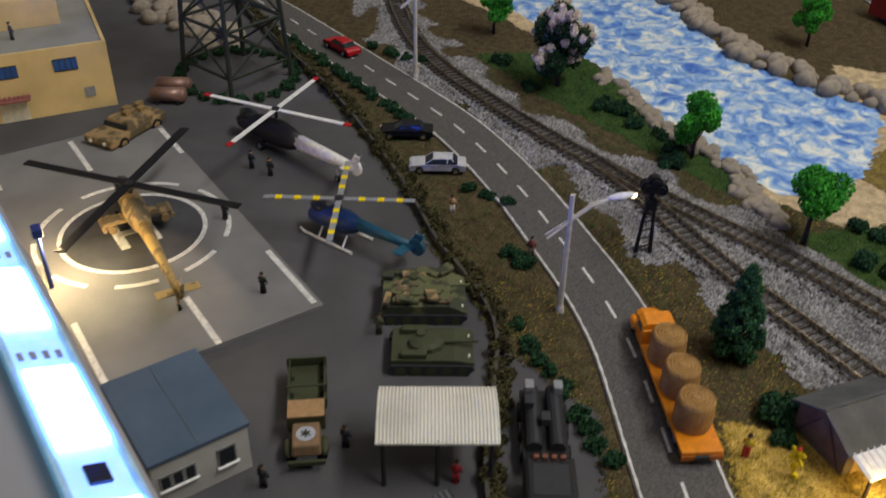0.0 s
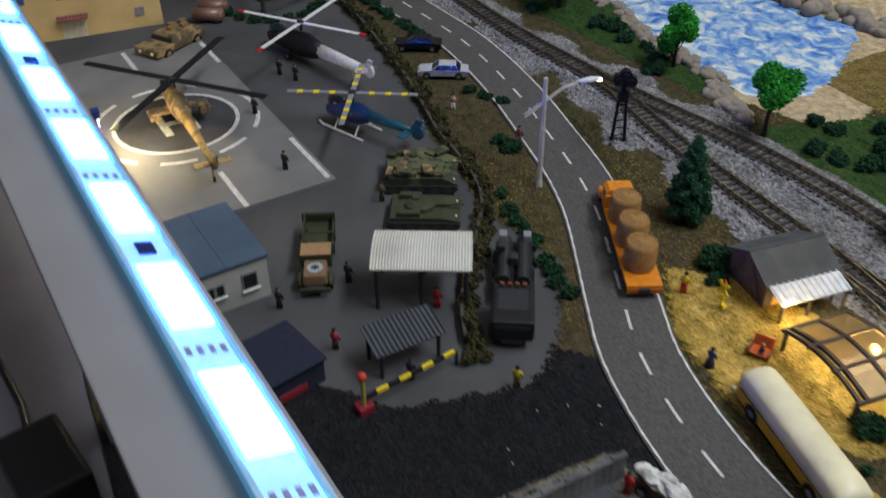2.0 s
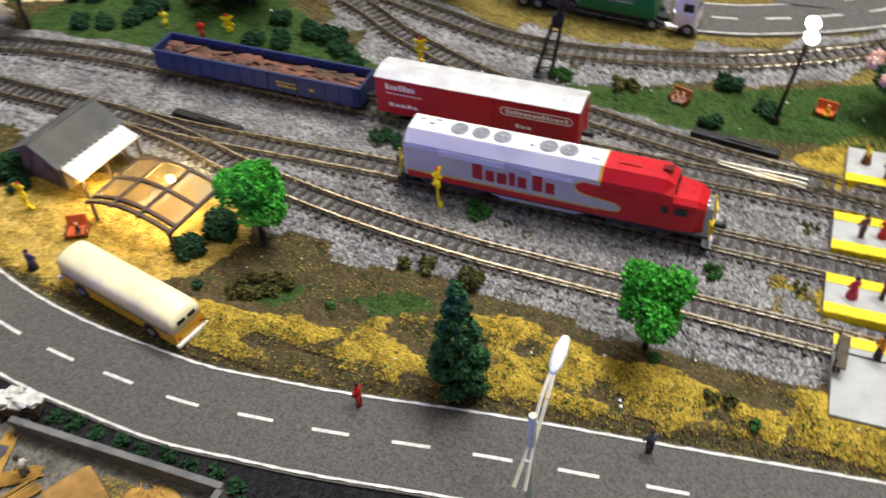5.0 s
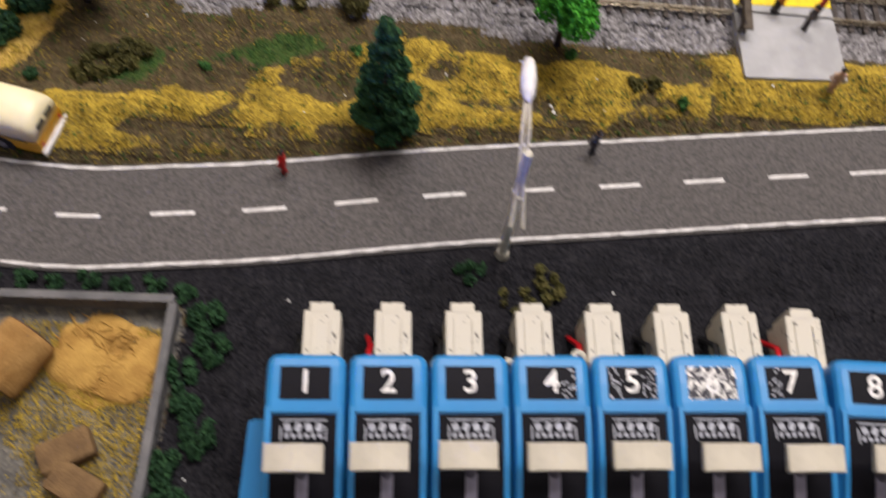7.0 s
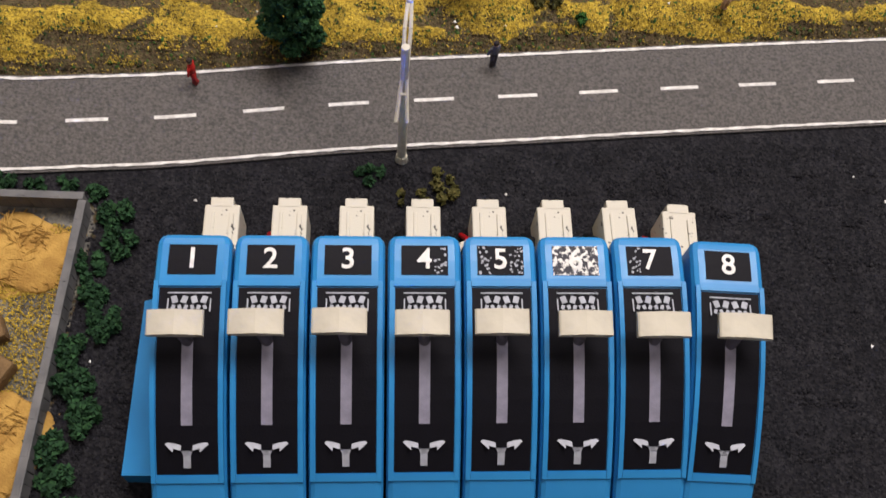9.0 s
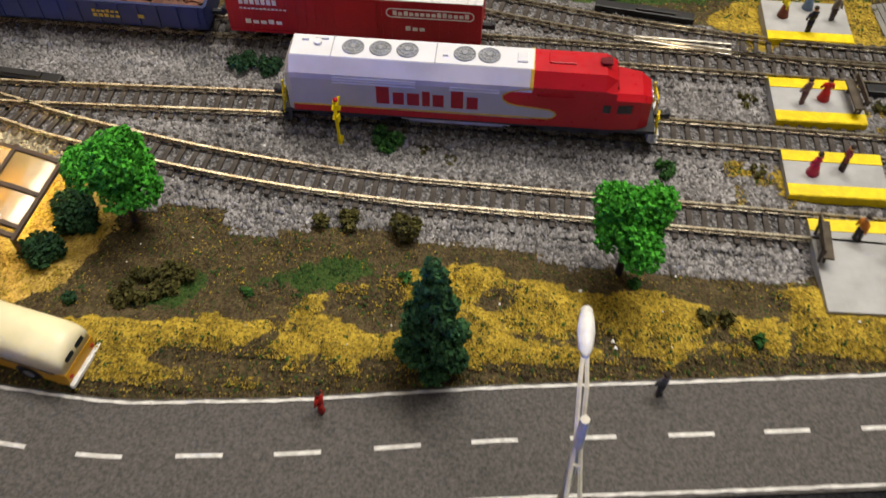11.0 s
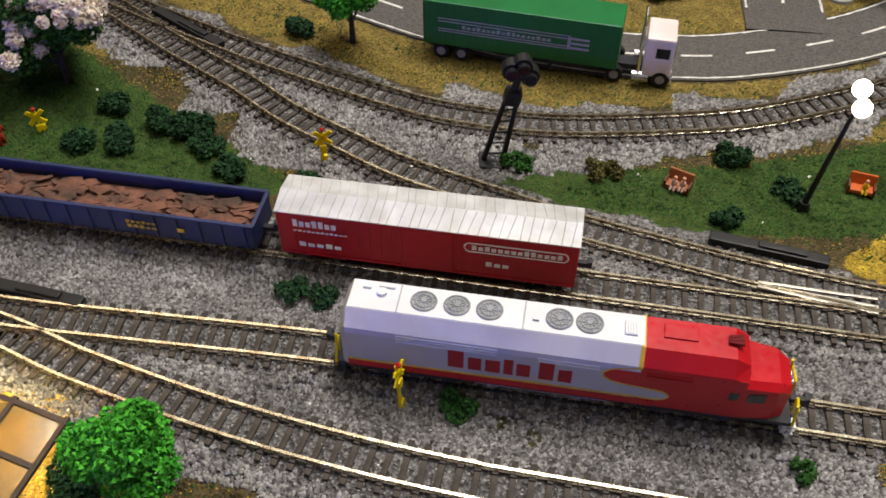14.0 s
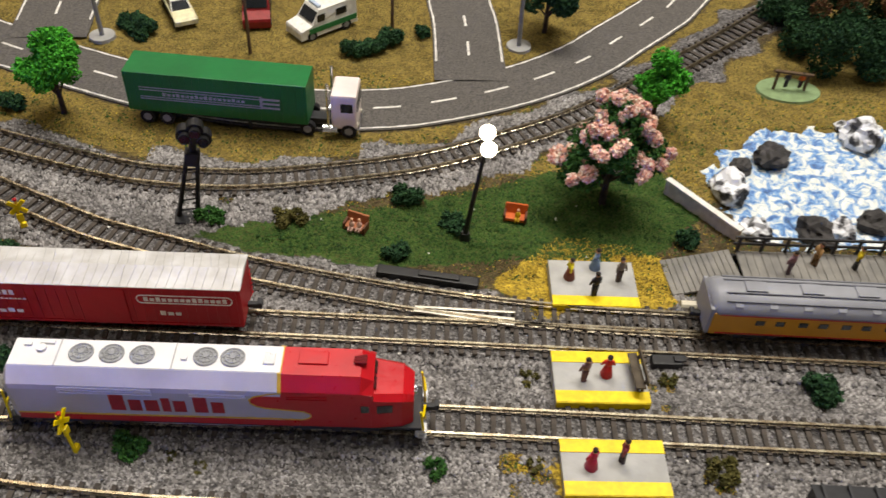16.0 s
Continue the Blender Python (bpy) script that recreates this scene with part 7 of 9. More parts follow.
        for s in (-1, 1):
            for xx in (13, -13):
                wheel(t, xx, s * (W / 2 - 0.9), 3.4, 2.6, DESERT)
            bm = B()
            rod(bm, (h, s * 5, 5.8), (h + 0.6, s * 5, 5.8), 1.1, None, 10)
            part("headlight", bm, plain("headlight_pale", "e8e4d4", 0.2), t)
    return t


army_truck(-0.358, -0.1965, -22.8, 50, 14, OLIVE, "olive army truck with tan canvas and open bed", "jeep")
army_truck(-0.298, -0.1330, -31, 64, 17, BLACK, "black army truck loaded with tubes and boxes", "rocket")
army_truck(-0.6130, -0.2010, -56, 44, 20, DESERT, "sand-camouflaged four-wheel army car", "humvee")


def carport():
    t = thing("carport", -0.3200, -0.1637, -0.0008, 61.5, "open carport with white corrugated roof on four posts", "carport")
    bm = B()
    n = 20
    secs = []
    for i in range(n + 1):
        y = -13.5 + 27 * i / n
        z = 21.5 + 3.2 * (1 - (y / 13.5) ** 2)
        secs.append((y, z))
    loft(bm, [[(-20.5 + 41 * k / 100, y, z + 0.28 * math.sin(k * 2.1)) for y, z in secs] + [(-20.5 + 41 * k / 100, y, z - 0.7 + 0.28 * math.sin(k * 2.1)) for y, z in secs[::-1]] for k in range(101)])
    part("roof", bm, plain("white_corrugated", "d8d4c6", 0.5, scale=60), t, "white corrugated barrel roof")
    for x in (-18, 0, 18):
        for y in (-12, 12):
            bm = B()
            rod(bm, (x, y, 0), (x, y, 21.8), 0.9, None, 6)
            part("post", bm, DARK, t)
    t2 = thing("shelter", -0.2865, -0.1880, -0.0008, 92, "small shelter with dark corrugated roof on posts", "shelter")
    bm = B()
    loft(bm, [[(-14.5 + 29 * k / 60, yy, zz + 0.35 * (-1) ** (k // 2)) for yy, zz in ((-7.5, 12), (7.5, 15.5), (7.5, 16.1), (-7.5, 12.6))] for k in range(61)])
    part("roof", bm, plain("dark_corrugated", "4a4c52", 0.6), t2)
    for x in (-12, 12):
        for y, h in ((-6, 12.4), (6, 15.2)):
            bm = B()
            rod(bm, (x, y, 0), (x, y, h), 0.8, None, 6)
            part("post", bm, DARK, t2)


carport()


def build_guardhouse():
    t = thing("guard_building", -0.3670, -0.2405, -0.0008, 6, "pale grey building with flat blue-grey roof and two windows", "building")
    wall = plain("pale_grey_wall", "b4b0a8", 0.8, scale=60)
    L, W, H = 44.0, 33.5, 20.5
    bm = B()
    for s in (-1, 1):
        boxm(bm, s * (L / 2 - 0.8), 0, 0, 1.6, W, H)
        boxm(bm, 0, s * (W / 2 - 0.8), 0, L - 3.3, 1.6, H)
    part("wall", bm, wall, t)
    bm = B()
    boxm(bm, 0, 0, H - 0.4, L + 1.6, W + 1.6, 1.6, 0.3)
    part("roof", bm, pm("blue_grey_roof", (0.075, 0.11, 0.16), (0.055, 0.085, 0.13), 40, 0.75, 0, 0.3), t, "flat blue-grey felt roof")
    bm = B()
    boxm(bm, 0, 0, H + 1.2, L + 1, 0.5, 0.25)
    part("roof_seam", bm, plain("roof_seam_grey", "56646f"), t)
    for y, w, h, z in ((-8.5, 12.5, 6.4, 8), (8.5, 6.8, 8.2, 7)):
        bm = B()
        boxm(bm, L / 2 + 0.1, y, z, 0.8, w, h, 0.2)
        f = part("window", bm, plain("grey_window_frame", "7c7c78"), t)
        n = 3 if w > 10 else 1
        for k in range(n):
            bm = B()
            boxm(bm, L / 2 + 0.35, y + (k - (n - 1) / 2) * (w / n), z + 0.8, 0.6, w / n - 1.3, h - 1.6, 0.1)
            part("pane", bm, GLASS, f)
        bm = B()
        boxm(bm, L / 2 + 0.7, y, z - 0.5, 1.4, w + 1, 0.7, 0.15)
        part("sill", bm, WHITE, f)
    d = thing("dark_hut", -0.2985, -0.2330, -0.0008, 14, "small dark blue hut with a red board at its foot", "hut")
    bm = B()
    boxm(bm, 0, 0, 0, 26, 22, 11, 0.4)
    part("wall", bm, plain("dark_blue_wall", "262a3c", 0.7), d)
    bm = B()
    boxm(bm, 0, 0, 11, 28, 24, 1.2, 0.3)
    part("roof", bm, plain("dark_blue_roof", "20253a", 0.6), d)
    bm = B()
    boxm(bm, 13.3, -3, 1.4, 0.5, 12, 3.2, 0.1)
    part("sign_board", bm, plain("dull_red_board", "8c2a34"), d)


build_guardhouse()


def build_beige():
    t = thing("barracks", -0.7050, -0.2475, -0.0008, -4, "cream two-storey barracks with blue windows and flat roof", "building")
    wall = plain("cream_wall", "d8bd84", 0.8, scale=40)
    L, W, H = 92.0, 108.0, 40.0
    bm = B()
    for s in (-1, 1):
        boxm(bm, s * (L / 2 - 1), 0, 0, 2, W, H)
        boxm(bm, 0, s * (W / 2 - 1), 0, L - 4.1, 2, H)
    part("wall", bm, wall, t)
    bm = B()
    boxm(bm, 0, 0, H - 2.5, L - 1, W - 1, 1.6)
    part("roof", bm, plain("grey_flat_roof", "8d8c86", 0.85, scale=40), t)
    bm = B()
    boxm(bm, -16, 8, H - 0.9, 44, 52, 17, 0.3)
    part("roof_house", bm, wall, t)
    for y, z, w, h in ((30, 26, 13, 7.4), (-2, 26, 13, 7.4), (-34, 26, 13, 7.4), (40, 8, 6, 6)):
        bm = B()
        boxm(bm, L / 2 + 0.1, y, z, 0.8, w, h, 0.15)
        f = part("window", bm, DARK if w > 7 else GREY, t)
        if w > 7:
            for k in range(4):
                bm = B()
                boxm(bm, L / 2 + 0.35, y + (k - 1.5) * w / 4, z + 0.6, 0.5, w / 4 - 0.7, h - 1.2)
                part("pane", bm, pm("blue_pane", (0.03, 0.10, 0.32), None, 100, 0.15, 0, 0), f)
    bm = B()
    boxm(bm, L / 2 + 0.1, -2, 0, 0.7, 15, 13, 0.15)
    part("door", bm, plain("pale_door", "cfc9b8"), t)
    bm = B()
    boxm(bm, L / 2 + 3, -2, 13.6, 6, 19, 1.2, 0.2)
    for k in range(8):
        blob(bm, (L / 2 + 3, -10 + k * 2.4, 15.2), 1.6, sub=1, rough=0.4, seed=k)
    part("flower_ledge", bm, plain("dull_pink_flowers", "8f5a52", 0.9), t)
    figure(-0.6830, -0.2430, 20, "555a66", "3a3c44", "tiny soldier figure on the barracks roof", 0.0381)


build_beige()


def build_tower():
    t = thing("watch_tower", -0.6620, -0.1200, -0.0008, 20, "dark green lattice watch tower", "tower")
    m = plain("tower_green", "2a3026", 0.75)
    H = 130.0

    def corner(sx, sy, z):
        k = 24 - 8 * z / H
        return (sx * k, sy * k, z)
    for sx in (-1, 1):
        for sy in (-1, 1):
            bm = B()
            rod(bm, corner(sx, sy, 0), corner(sx, sy, H), 1.6, 1.3, 6)
            part("leg", bm, m, t)
    for z in (12, 40, 68, 96):
        for (a, b) in (((-1, -1), (1, -1)), ((1, -1), (1, 1)), ((1, 1), (-1, 1)), ((-1, 1), (-1, -1))):
            bm = B()
            rod(bm, corner(*a, z), corner(*b, z), 1.0, None, 5)
            rod(bm, corner(*a, z), corner(*b, z + 28), 0.8, None, 5)
            rod(bm, corner(*b, z), corner(*a, z + 28), 0.8, None, 5)
            part("brace", bm, m, t)
    bm = B()
    boxm(bm, 0, 0, H, 44, 44, 3, 0.4)
    part("deck", bm, m, t)
    for k in range(20):
        a = 2 * math.pi * k / 20
        bush(-0.662 + 0.040 * math.cos(a), -0.120 + 0.036 * math.sin(a), 11, 6, LEAF_DARK, 700 + k, "low dark hedge clump round the tower foot")


build_tower()
for x, y in ((-0.6570, -0.1620), (-0.6440, -0.1690)):
    t = thing("fuel_tank", x, y, -0.0008, 60, "horizontal bronze fuel tank on a cradle", "fuel tank", "fuel tanks")
    b = B()
    rod(b, (-9, 0, 5.4), (9, 0, 5.4), 4.4, None, 16)
    blob(b, (9, 0, 5.4), 4.4, (0.5, 1, 1), 2)
    blob(b, (-9, 0, 5.4), 4.4, (0.5, 1, 1), 2)
    part("shell", b, pm("bronze_tank", (0.30, 0.17, 0.12), (0.22, 0.13, 0.10), 90, 0.4, 0.3, 0.05), t, smooth=True)
    for q in (-6, 6):
        b = B()
        boxm(b, q, 0, 0, 2, 8, 2.6, 0.2)
        part("cradle", b, DARK, t)

# camp fence with its climbing hedge
FENCE = [(-0.90, -0.075), (-0.76, -0.078), (-0.70, -0.079), (-0.617, -0.078), (-0.539, -0.084), (-0.488, -0.090), (-0.436, -0.100), (-0.396, -0.103), (-0.365, -0.111), (-0.325, -0.139), (-0.300, -0.156), (-0.272, -0.167)]
HEDGEMAT = leafmat("dry_hedge_foam", [(0.035, 0.032, 0.012), (0.065, 0.058, 0.022), (0.09, 0.075, 0.035)])
wl = spline(FENCE, 0.012)
fence = thing("camp_wall", 0, 0, -0.0008, 0, "low grey camp wall overgrown with dry hedge", "wall", kind="structure")
for k, (a, b) in enumerate(zip(wl, wl[1:])):
    m = B()
    d = b - a
    boxm(m, (a.x + b.x) * 500, (a.y + b.y) * 500, 0, d.length * 1000 + 0.3, 1.6, 4.6, 0.2, rz=math.degrees(math.atan2(d.y, d.x)))
    part("wall_panel", m, plain("dark_camp_wall", "4a4640", 0.85), fence)
rh = random.Random(5)
cs = []
for p in spline(FENCE, 0.0018):
    if p.x > -0.80:
        cs.append(((p.x * 1000 + rh.uniform(-1.0, 5.5), p.y * 1000 + rh.uniform(-1.5, 6.5), rh.uniform(0.5, 5.0)), rh.uniform(1.8, 3.2)))
leaves("hedge_growth", cs, HEDGEMAT, fence, rh, 1.1)


def barrier():
    t = thing("gate_barrier", -0.2670, -0.2125, -0.0008, 100, "yellow and black striped gate barrier on a red-topped post", "barrier")
    bm = B()
    rod(bm, (0, 0, 0), (0, 0, 17), 0.9, None, 8)
    part("post", bm, plain("dull_yellow_post", "b0a44a"), t)
    bm = B()
    blob(bm, (0, 0, 18), 1.8, sub=2)
    part("lamp", bm, plain("lamp_red_orange", "c8402a"), t, smooth=True)
    bm = B()
    boxm(bm, 0, 0, 0, 6, 5, 4.4, 0.4)
    part("gearbox", bm, plain("gear_red", "8e2430"), t)
    for k in range(8):
        bm = B()
        boxm(bm, 3 + k * 5, 0, 6.4, 5, 1.3, 1.6, 0.1)
        part("boom_segment", bm, YELLOW if k % 2 else BLACK, t)
    bm = B()
    rod(bm, (41.5, 0, 0), (41.5, 0, 6.4), 0.7, None, 6)
    part("rest_post", bm, DARK, t)


barrier()
for x, y, a, b, lab in ((-0.436, -0.185, "23261f", "1c1e1a", "tiny dark soldier figure on the helipad"), (-0.3904, -0.152, "5a5a44", "3c3c30", "tiny soldier figure beside the tank"),
                        (-0.340, -0.1895, "2a2c34", "24262c", "tiny dark figure beside the army truck"), (-0.3365, -0.2213, "26282e", "202226", "tiny dark figure near the guard building"),
                        (-0.3075, -0.1632, "a42830", "8e2430", "tiny red figure under the carport edge"), (-0.4558, -0.080, "c9a07a", "d8d0c4", "tiny pale figure by the hedge"),
                        (-0.253, -0.1573, "c8b824", "5a5230", "tiny figure in a yellow vest at the gate"), (-0.303, -0.2097, "b83040", "5a3038", "tiny red figure near the dark hut"),
                        (-0.2745, -0.1905, "2c3038", "24262c", "tiny guard figure beside the barrier"), (-0.6108, -0.018, "cfc6b0", "cfc6b0", "tiny pale figure at the lamp post"),
                        (-0.545, -0.152, "22242a", "1c1e22", "tiny dark figure under the white-tailed helicopter"), (-0.533, -0.146, "22242a", "1c1e22", "tiny dark figure under the white-tailed helicopter"),
                        (-0.500, -0.181, "22242a", "1c1e22", "tiny dark figure at the helipad edge"), (-0.4075, -0.0655, "8a4a40", "6a5a50", "tiny figure standing at the road edge")):
    figure(x, y, 40, a, b, lab, 0.0014 if "helipad" in lab else None)
car(-0.668, -0.045, 190, RED, "small red car on the far road", 30)
car(-0.538, -0.063, 240, BLACK, "black car parked beside the hedge", 30)
car(-0.496, -0.066, 240, SILVER, "silver saloon car parked beside the hedge", 30)

# bushes between camp and road
rb = random.Random(8)
for a, b, n, w in (((-0.700, -0.069), (-0.553, -0.053), 16, 11), ((-0.662, -0.024), (-0.625, -0.008), 5, 10), ((-0.470, -0.060), (-0.452, -0.052), 3, 10), ((-0.3660, -0.099), (-0.328, -0.105), 6, 9), ((-0.322, -0.106), (-0.288, -0.112), 5, 10), ((-0.412, -0.076), (-0.404, -0.072), 2, 13)):
    for k in range(n):
        u = k / max(1, n - 1)
        bush(a[0] + (b[0] - a[0]) * u + rb.uniform(-0.002, 0.002), a[1] + (b[1] - a[1]) * u + rb.uniform(-0.002, 0.002), w * rb.uniform(0.8, 1.15), w * 0.6, LEAF_DARK, 300 + k + int(a[0] * -1000))

# ---------------------------------------------------------------- the fenced farm yard
YARDWALL = pm("grey_yard_boards", (0.17, 0.165, 0.16), (0.10, 0.10, 0.10), 120, 0.85, 0, 0.4)
STRAW = pm("loose_straw", (0.50, 0.30, 0.07), (0.34, 0.185, 0.04), 200, 0.95, 0, 1.0, fine=1600)
STRAWPALE = pm("pale_straw_floor", (0.42, 0.30, 0.17), (0.33, 0.225, 0.12), 60, 0.95, 0, 0.8, fine=1400)


def board_fence(name, pts, h, label, thick=1.4, gap=3.0):
    t = thing(name, 0, 0, -0.0008, 0, label, "fence", "yard fences")
    for (x0, y0), (x1, y1) in zip(pts, pts[1:]):
        d = math.hypot(x1 - x0, y1 - y0) * 1000
        n = max(1, int(d / gap))
        a = math.degrees(math.atan2(y1 - y0, x1 - x0))
        for k in range(n):
            u = (k + 0.5) / n
            m = B()
            boxm(m, (x0 + (x1 - x0) * u) * 1000, (y0 + (y1 - y0) * u) * 1000, 0, d / n - 0.15, thick, h + 0.35 * math.sin(k * 2.1), 0.12, rz=a)
            part("board", m, YARDWALL, t)
        m = B()
        boxm(m, (x0 + x1) * 500, (y0 + y1) * 500, h * 0.9, d, thick + 0.8, 0.9, 0.1, rz=a)
        part("top_rail", m, YARDWALL, t)
    return t


board_fence("board_fence", [(-0.1835, -0.1470), (-0.1085, -0.1437)], 7.5, "grey board fence along the farm yard")
board_fence("board_fence", [(-0.1085, -0.1450), (-0.1062, -0.2500)], 7.5, "grey board fence along the farm yard side")
board_fence("board_fence", [(-0.2010, -0.1470), (-0.1975, -0.2350)], 13.0, "tall grey board wall of the farm yard")
for args in ((-0.1900, -0.1620, 6, 20, 16, 1.0, "dark_mat_grey"),):
    t = thing("loading_slab", args[0], args[1], 0.0, args[2], "low dark slab inside the farm yard", "slab")
    m = B()
    boxm(m, 0, 0, -0.5, args[3], args[4], 1.9, 0.2)
    part("slab", m, plain("dark_slab_grey", "4c4c52", 0.85), t)
t = thing("straw_floor", -0.1690, -0.2150, 0.0004, -38, "pale straw-strewn wooden floor of the farm yard", "floor")
m = B()
boxm(m, 0, -4, -0.6, 60, 44, 1.2, 0.2)
part("floor_board", m, STRAWPALE, t)
m = B()
boxm(m, 0, 18.4, -0.6, 60, 0.9, 3.0, 0.2)
part("low_kerb", m, YARDWALL, t)
for x, y, a, L in ((-0.1800, -0.1600, -70, 26), (-0.1755, -0.1635, 35, 26), (-0.1735, -0.1740, -48, 22), (-0.1680, -0.1680, 60, 20)):
    t = thing("straw_bundle", x, y, 0.0002, a, "flat golden bundle of straw on the yard", "straw bundle", "straw bundles")
    m = B()
    rs = random.Random(int(L + a))
    for k in range(26):
        o = rs.uniform(-2.4, 2.4)
        rod(m, (-L / 2 + rs.uniform(0, 4), o, 0.3 + rs.uniform(0, 0.8)), (L / 2 - rs.uniform(0, 4), o + rs.uniform(-0.8, 0.8), 0.3 + rs.uniform(0, 0.8)), 0.32, 0.25, 4)
    tagged(part("stalks", m, STRAW, t), kind="stuff")
for x, y, sx, sy, h, lab in ((-0.1240, -0.1600, 16, 12, 3.0, "spread heap of golden straw"), (-0.1190, -0.2130, 13, 16, 2.5, "spread heap of golden straw")):
    t = thing("straw_pile", x, y, -0.0006, -20, lab, "straw pile", "straw piles")
    m = B()
    blob(m, (0, 0, 0), 1.0, (sx, sy, h), 4, 0.35, 3)
    part("straw_heap", m, STRAW, t, smooth=True)
    m = B()
    rs = random.Random(9)
    for k in range(160):
        px, py = rs.uniform(-sx, sx) * 0.8, rs.uniform(-sy, sy) * 0.8
        z = h * math.sqrt(max(0.02, 1 - (px / sx) ** 2 - (py / sy) ** 2)) * 0.9
        a = rs.uniform(0, 3.14)
        rod(m, (px, py, z), (px + 4 * math.cos(a), py + 4 * math.sin(a), z + rs.uniform(-0.6, 0.8)), 0.22, 0.15, 4)
    tagged(part("loose_stalks", m, STRAW, t), kind="stuff")
bale(-0.1450, -0.1625, -0.0006, 7.2, 15, 62, HAYDARK, "round straw bale lying on its side")
for x, y, a in ((-0.1275, -0.1835, 30), (-0.1235, -0.1915, -25)):
    t = thing("hay_block", x, y, -0.0006, a, "brown pressed hay block in the yard", "hay block", "hay blocks")
    m = B()
    boxm(m, 0, 0, 0, 13, 8, 5.5, 1.2)
    part("block", m, pm("brown_hay", (0.20, 0.12, 0.05), (0.12, 0.07, 0.03), 200, 0.95, 0, 1.0, fine=1500), t)
SHEAF = pm("pale_straw_sheaf", (0.62, 0.50, 0.32), (0.46, 0.34, 0.18), 250, 0.9, 0, 0.5, fine=1500)
for x, y, a, n in ((-0.1950, -0.2185, 88, 17), (-0.1985, -0.2350, 70, 14)):
    t = thing("straw_sheaf", x, y, 0.0, a, "pale fan-shaped straw sheaf leaning on the yard wall", "straw sheaf", "straw sheaves")
    rs = random.Random(n)
    m = B()
    for k in range(260):
        u = rs.uniform(-1, 1)
        v = rs.uniform(0, 1)
        rod(m, (rs.uniform(-1, 1), u * 1.6, 1.0 + v * 3), (n + rs.uniform(-2.5, 0.5) - abs(u) * 2, u * 6.5, 1.5 + v * 7 + u * 2.5), 0.42, 0.30, 4)
    tagged(part("stalks", m, SHEAF, t), kind="stuff")
    m = B()
    boxm(m, 3.5, 0, 0.8, 1.2, 6.0, 5.0, 0.5)
    part("binding", m, plain("straw_twine", "6a5030", 0.9), t, "brown twine binding")
t = thing("white_cart", -0.1880, -0.1415, -0.0008, 20, "small white cart with crumpled cover at the yard corner", "cart")
m = B()
for k in range(9):
    blob(m, (-7 + k * 1.8, math.sin(k * 2) * 2, 8.0 + math.cos(k * 3)), 2.6, (1.2, 1, 0.6), 2, 0.6, k)
part("cover", m, pm("white_cover", (0.75, 0.74, 0.70), (0.40, 0.38, 0.34), 300, 0.8), t)
m = B()
boxm(m, 0, 0, 2.6, 17, 6, 3.6, 0.4)
part("body", m, plain("cart_brown", "5a4634"), t)
for s in (-1, 1):
    wheel(t, -5, s * 3.4, 2.6, 1.0)
    wheel(t, 5, s * 3.4, 2.6, 1.0)
figure(-0.1945, -0.1500, 10, "c02828", "8a2020", "tiny red figure at the yard corner")
figure(-0.1553, -0.1812, 60, "d06a20", "c05818", "tiny figure in orange standing in the yard")
figure(-0.1690, -0.1590, 60, "d8d4c8", "4a4640", "tiny figure in white standing in the yard")
figure(-0.1880, -0.1640, 60, "3c3e4a", "30323a", "tiny dark figure on the low slab", 0.0014)
t = thing("model_animal", -0.1720, -0.2075, 0.001, 30, "red and white farm animal model lying on the straw floor", "model animal")
m = B()
blob(m, (0, 0, 3.2), 3.0, (2.0, 0.8, 0.8), 2)
blob(m, (6.4, 0, 4.6), 1.7, (1.3, 0.8, 0.9), 2)
for dx in (-4, 4):
    for dy in (-1.4, 1.4):
        rod(m, (dx, dy, 0), (dx, dy, 3), 0.6, 0.8, 6)
part("shape", m, pm("red_white_paint", (0.45, 0.07, 0.06), (0.75, 0.70, 0.66), 160, 0.7, lo=0.48, hi=0.55), t, smooth=True)
for k in range(12):
    bush(-0.1010 + 0.004 * math.sin(k * 2.1), -0.146 - k * 0.008, 12, 6, LEAF_DARK, 500 + k, "dark green hedge clump outside the yard fence")
    if k < 9:
        bush(-0.1760 + k * 0.0085, -0.1385 + 0.001 * math.sin(k * 3), 8, 4, LEAF_DARK, 520 + k, "dark green hedge clump outside the yard fence")
        bush(-0.2060 + 0.001 * math.sin(k), -0.152 - k * 0.009, 9, 4, LEAF_DARK, 540 + k, "dark green hedge clump outside the yard wall")
bush(-0.0330, -0.1260, 12, 4, LEAF_DARK, 560, "dark green scrub at the lamp foot")
bush(-0.0120, -0.1300, 16, 4, LEAF_OLIVE, 561, "olive dry scrub at the lamp foot")
bush(-0.0200, -0.1350, 14, 3.5, LEAF_OLIVE, 562, "olive dry scrub at the lamp foot")

# ---------------------------------------------------------------- vehicles on and beside the curved road


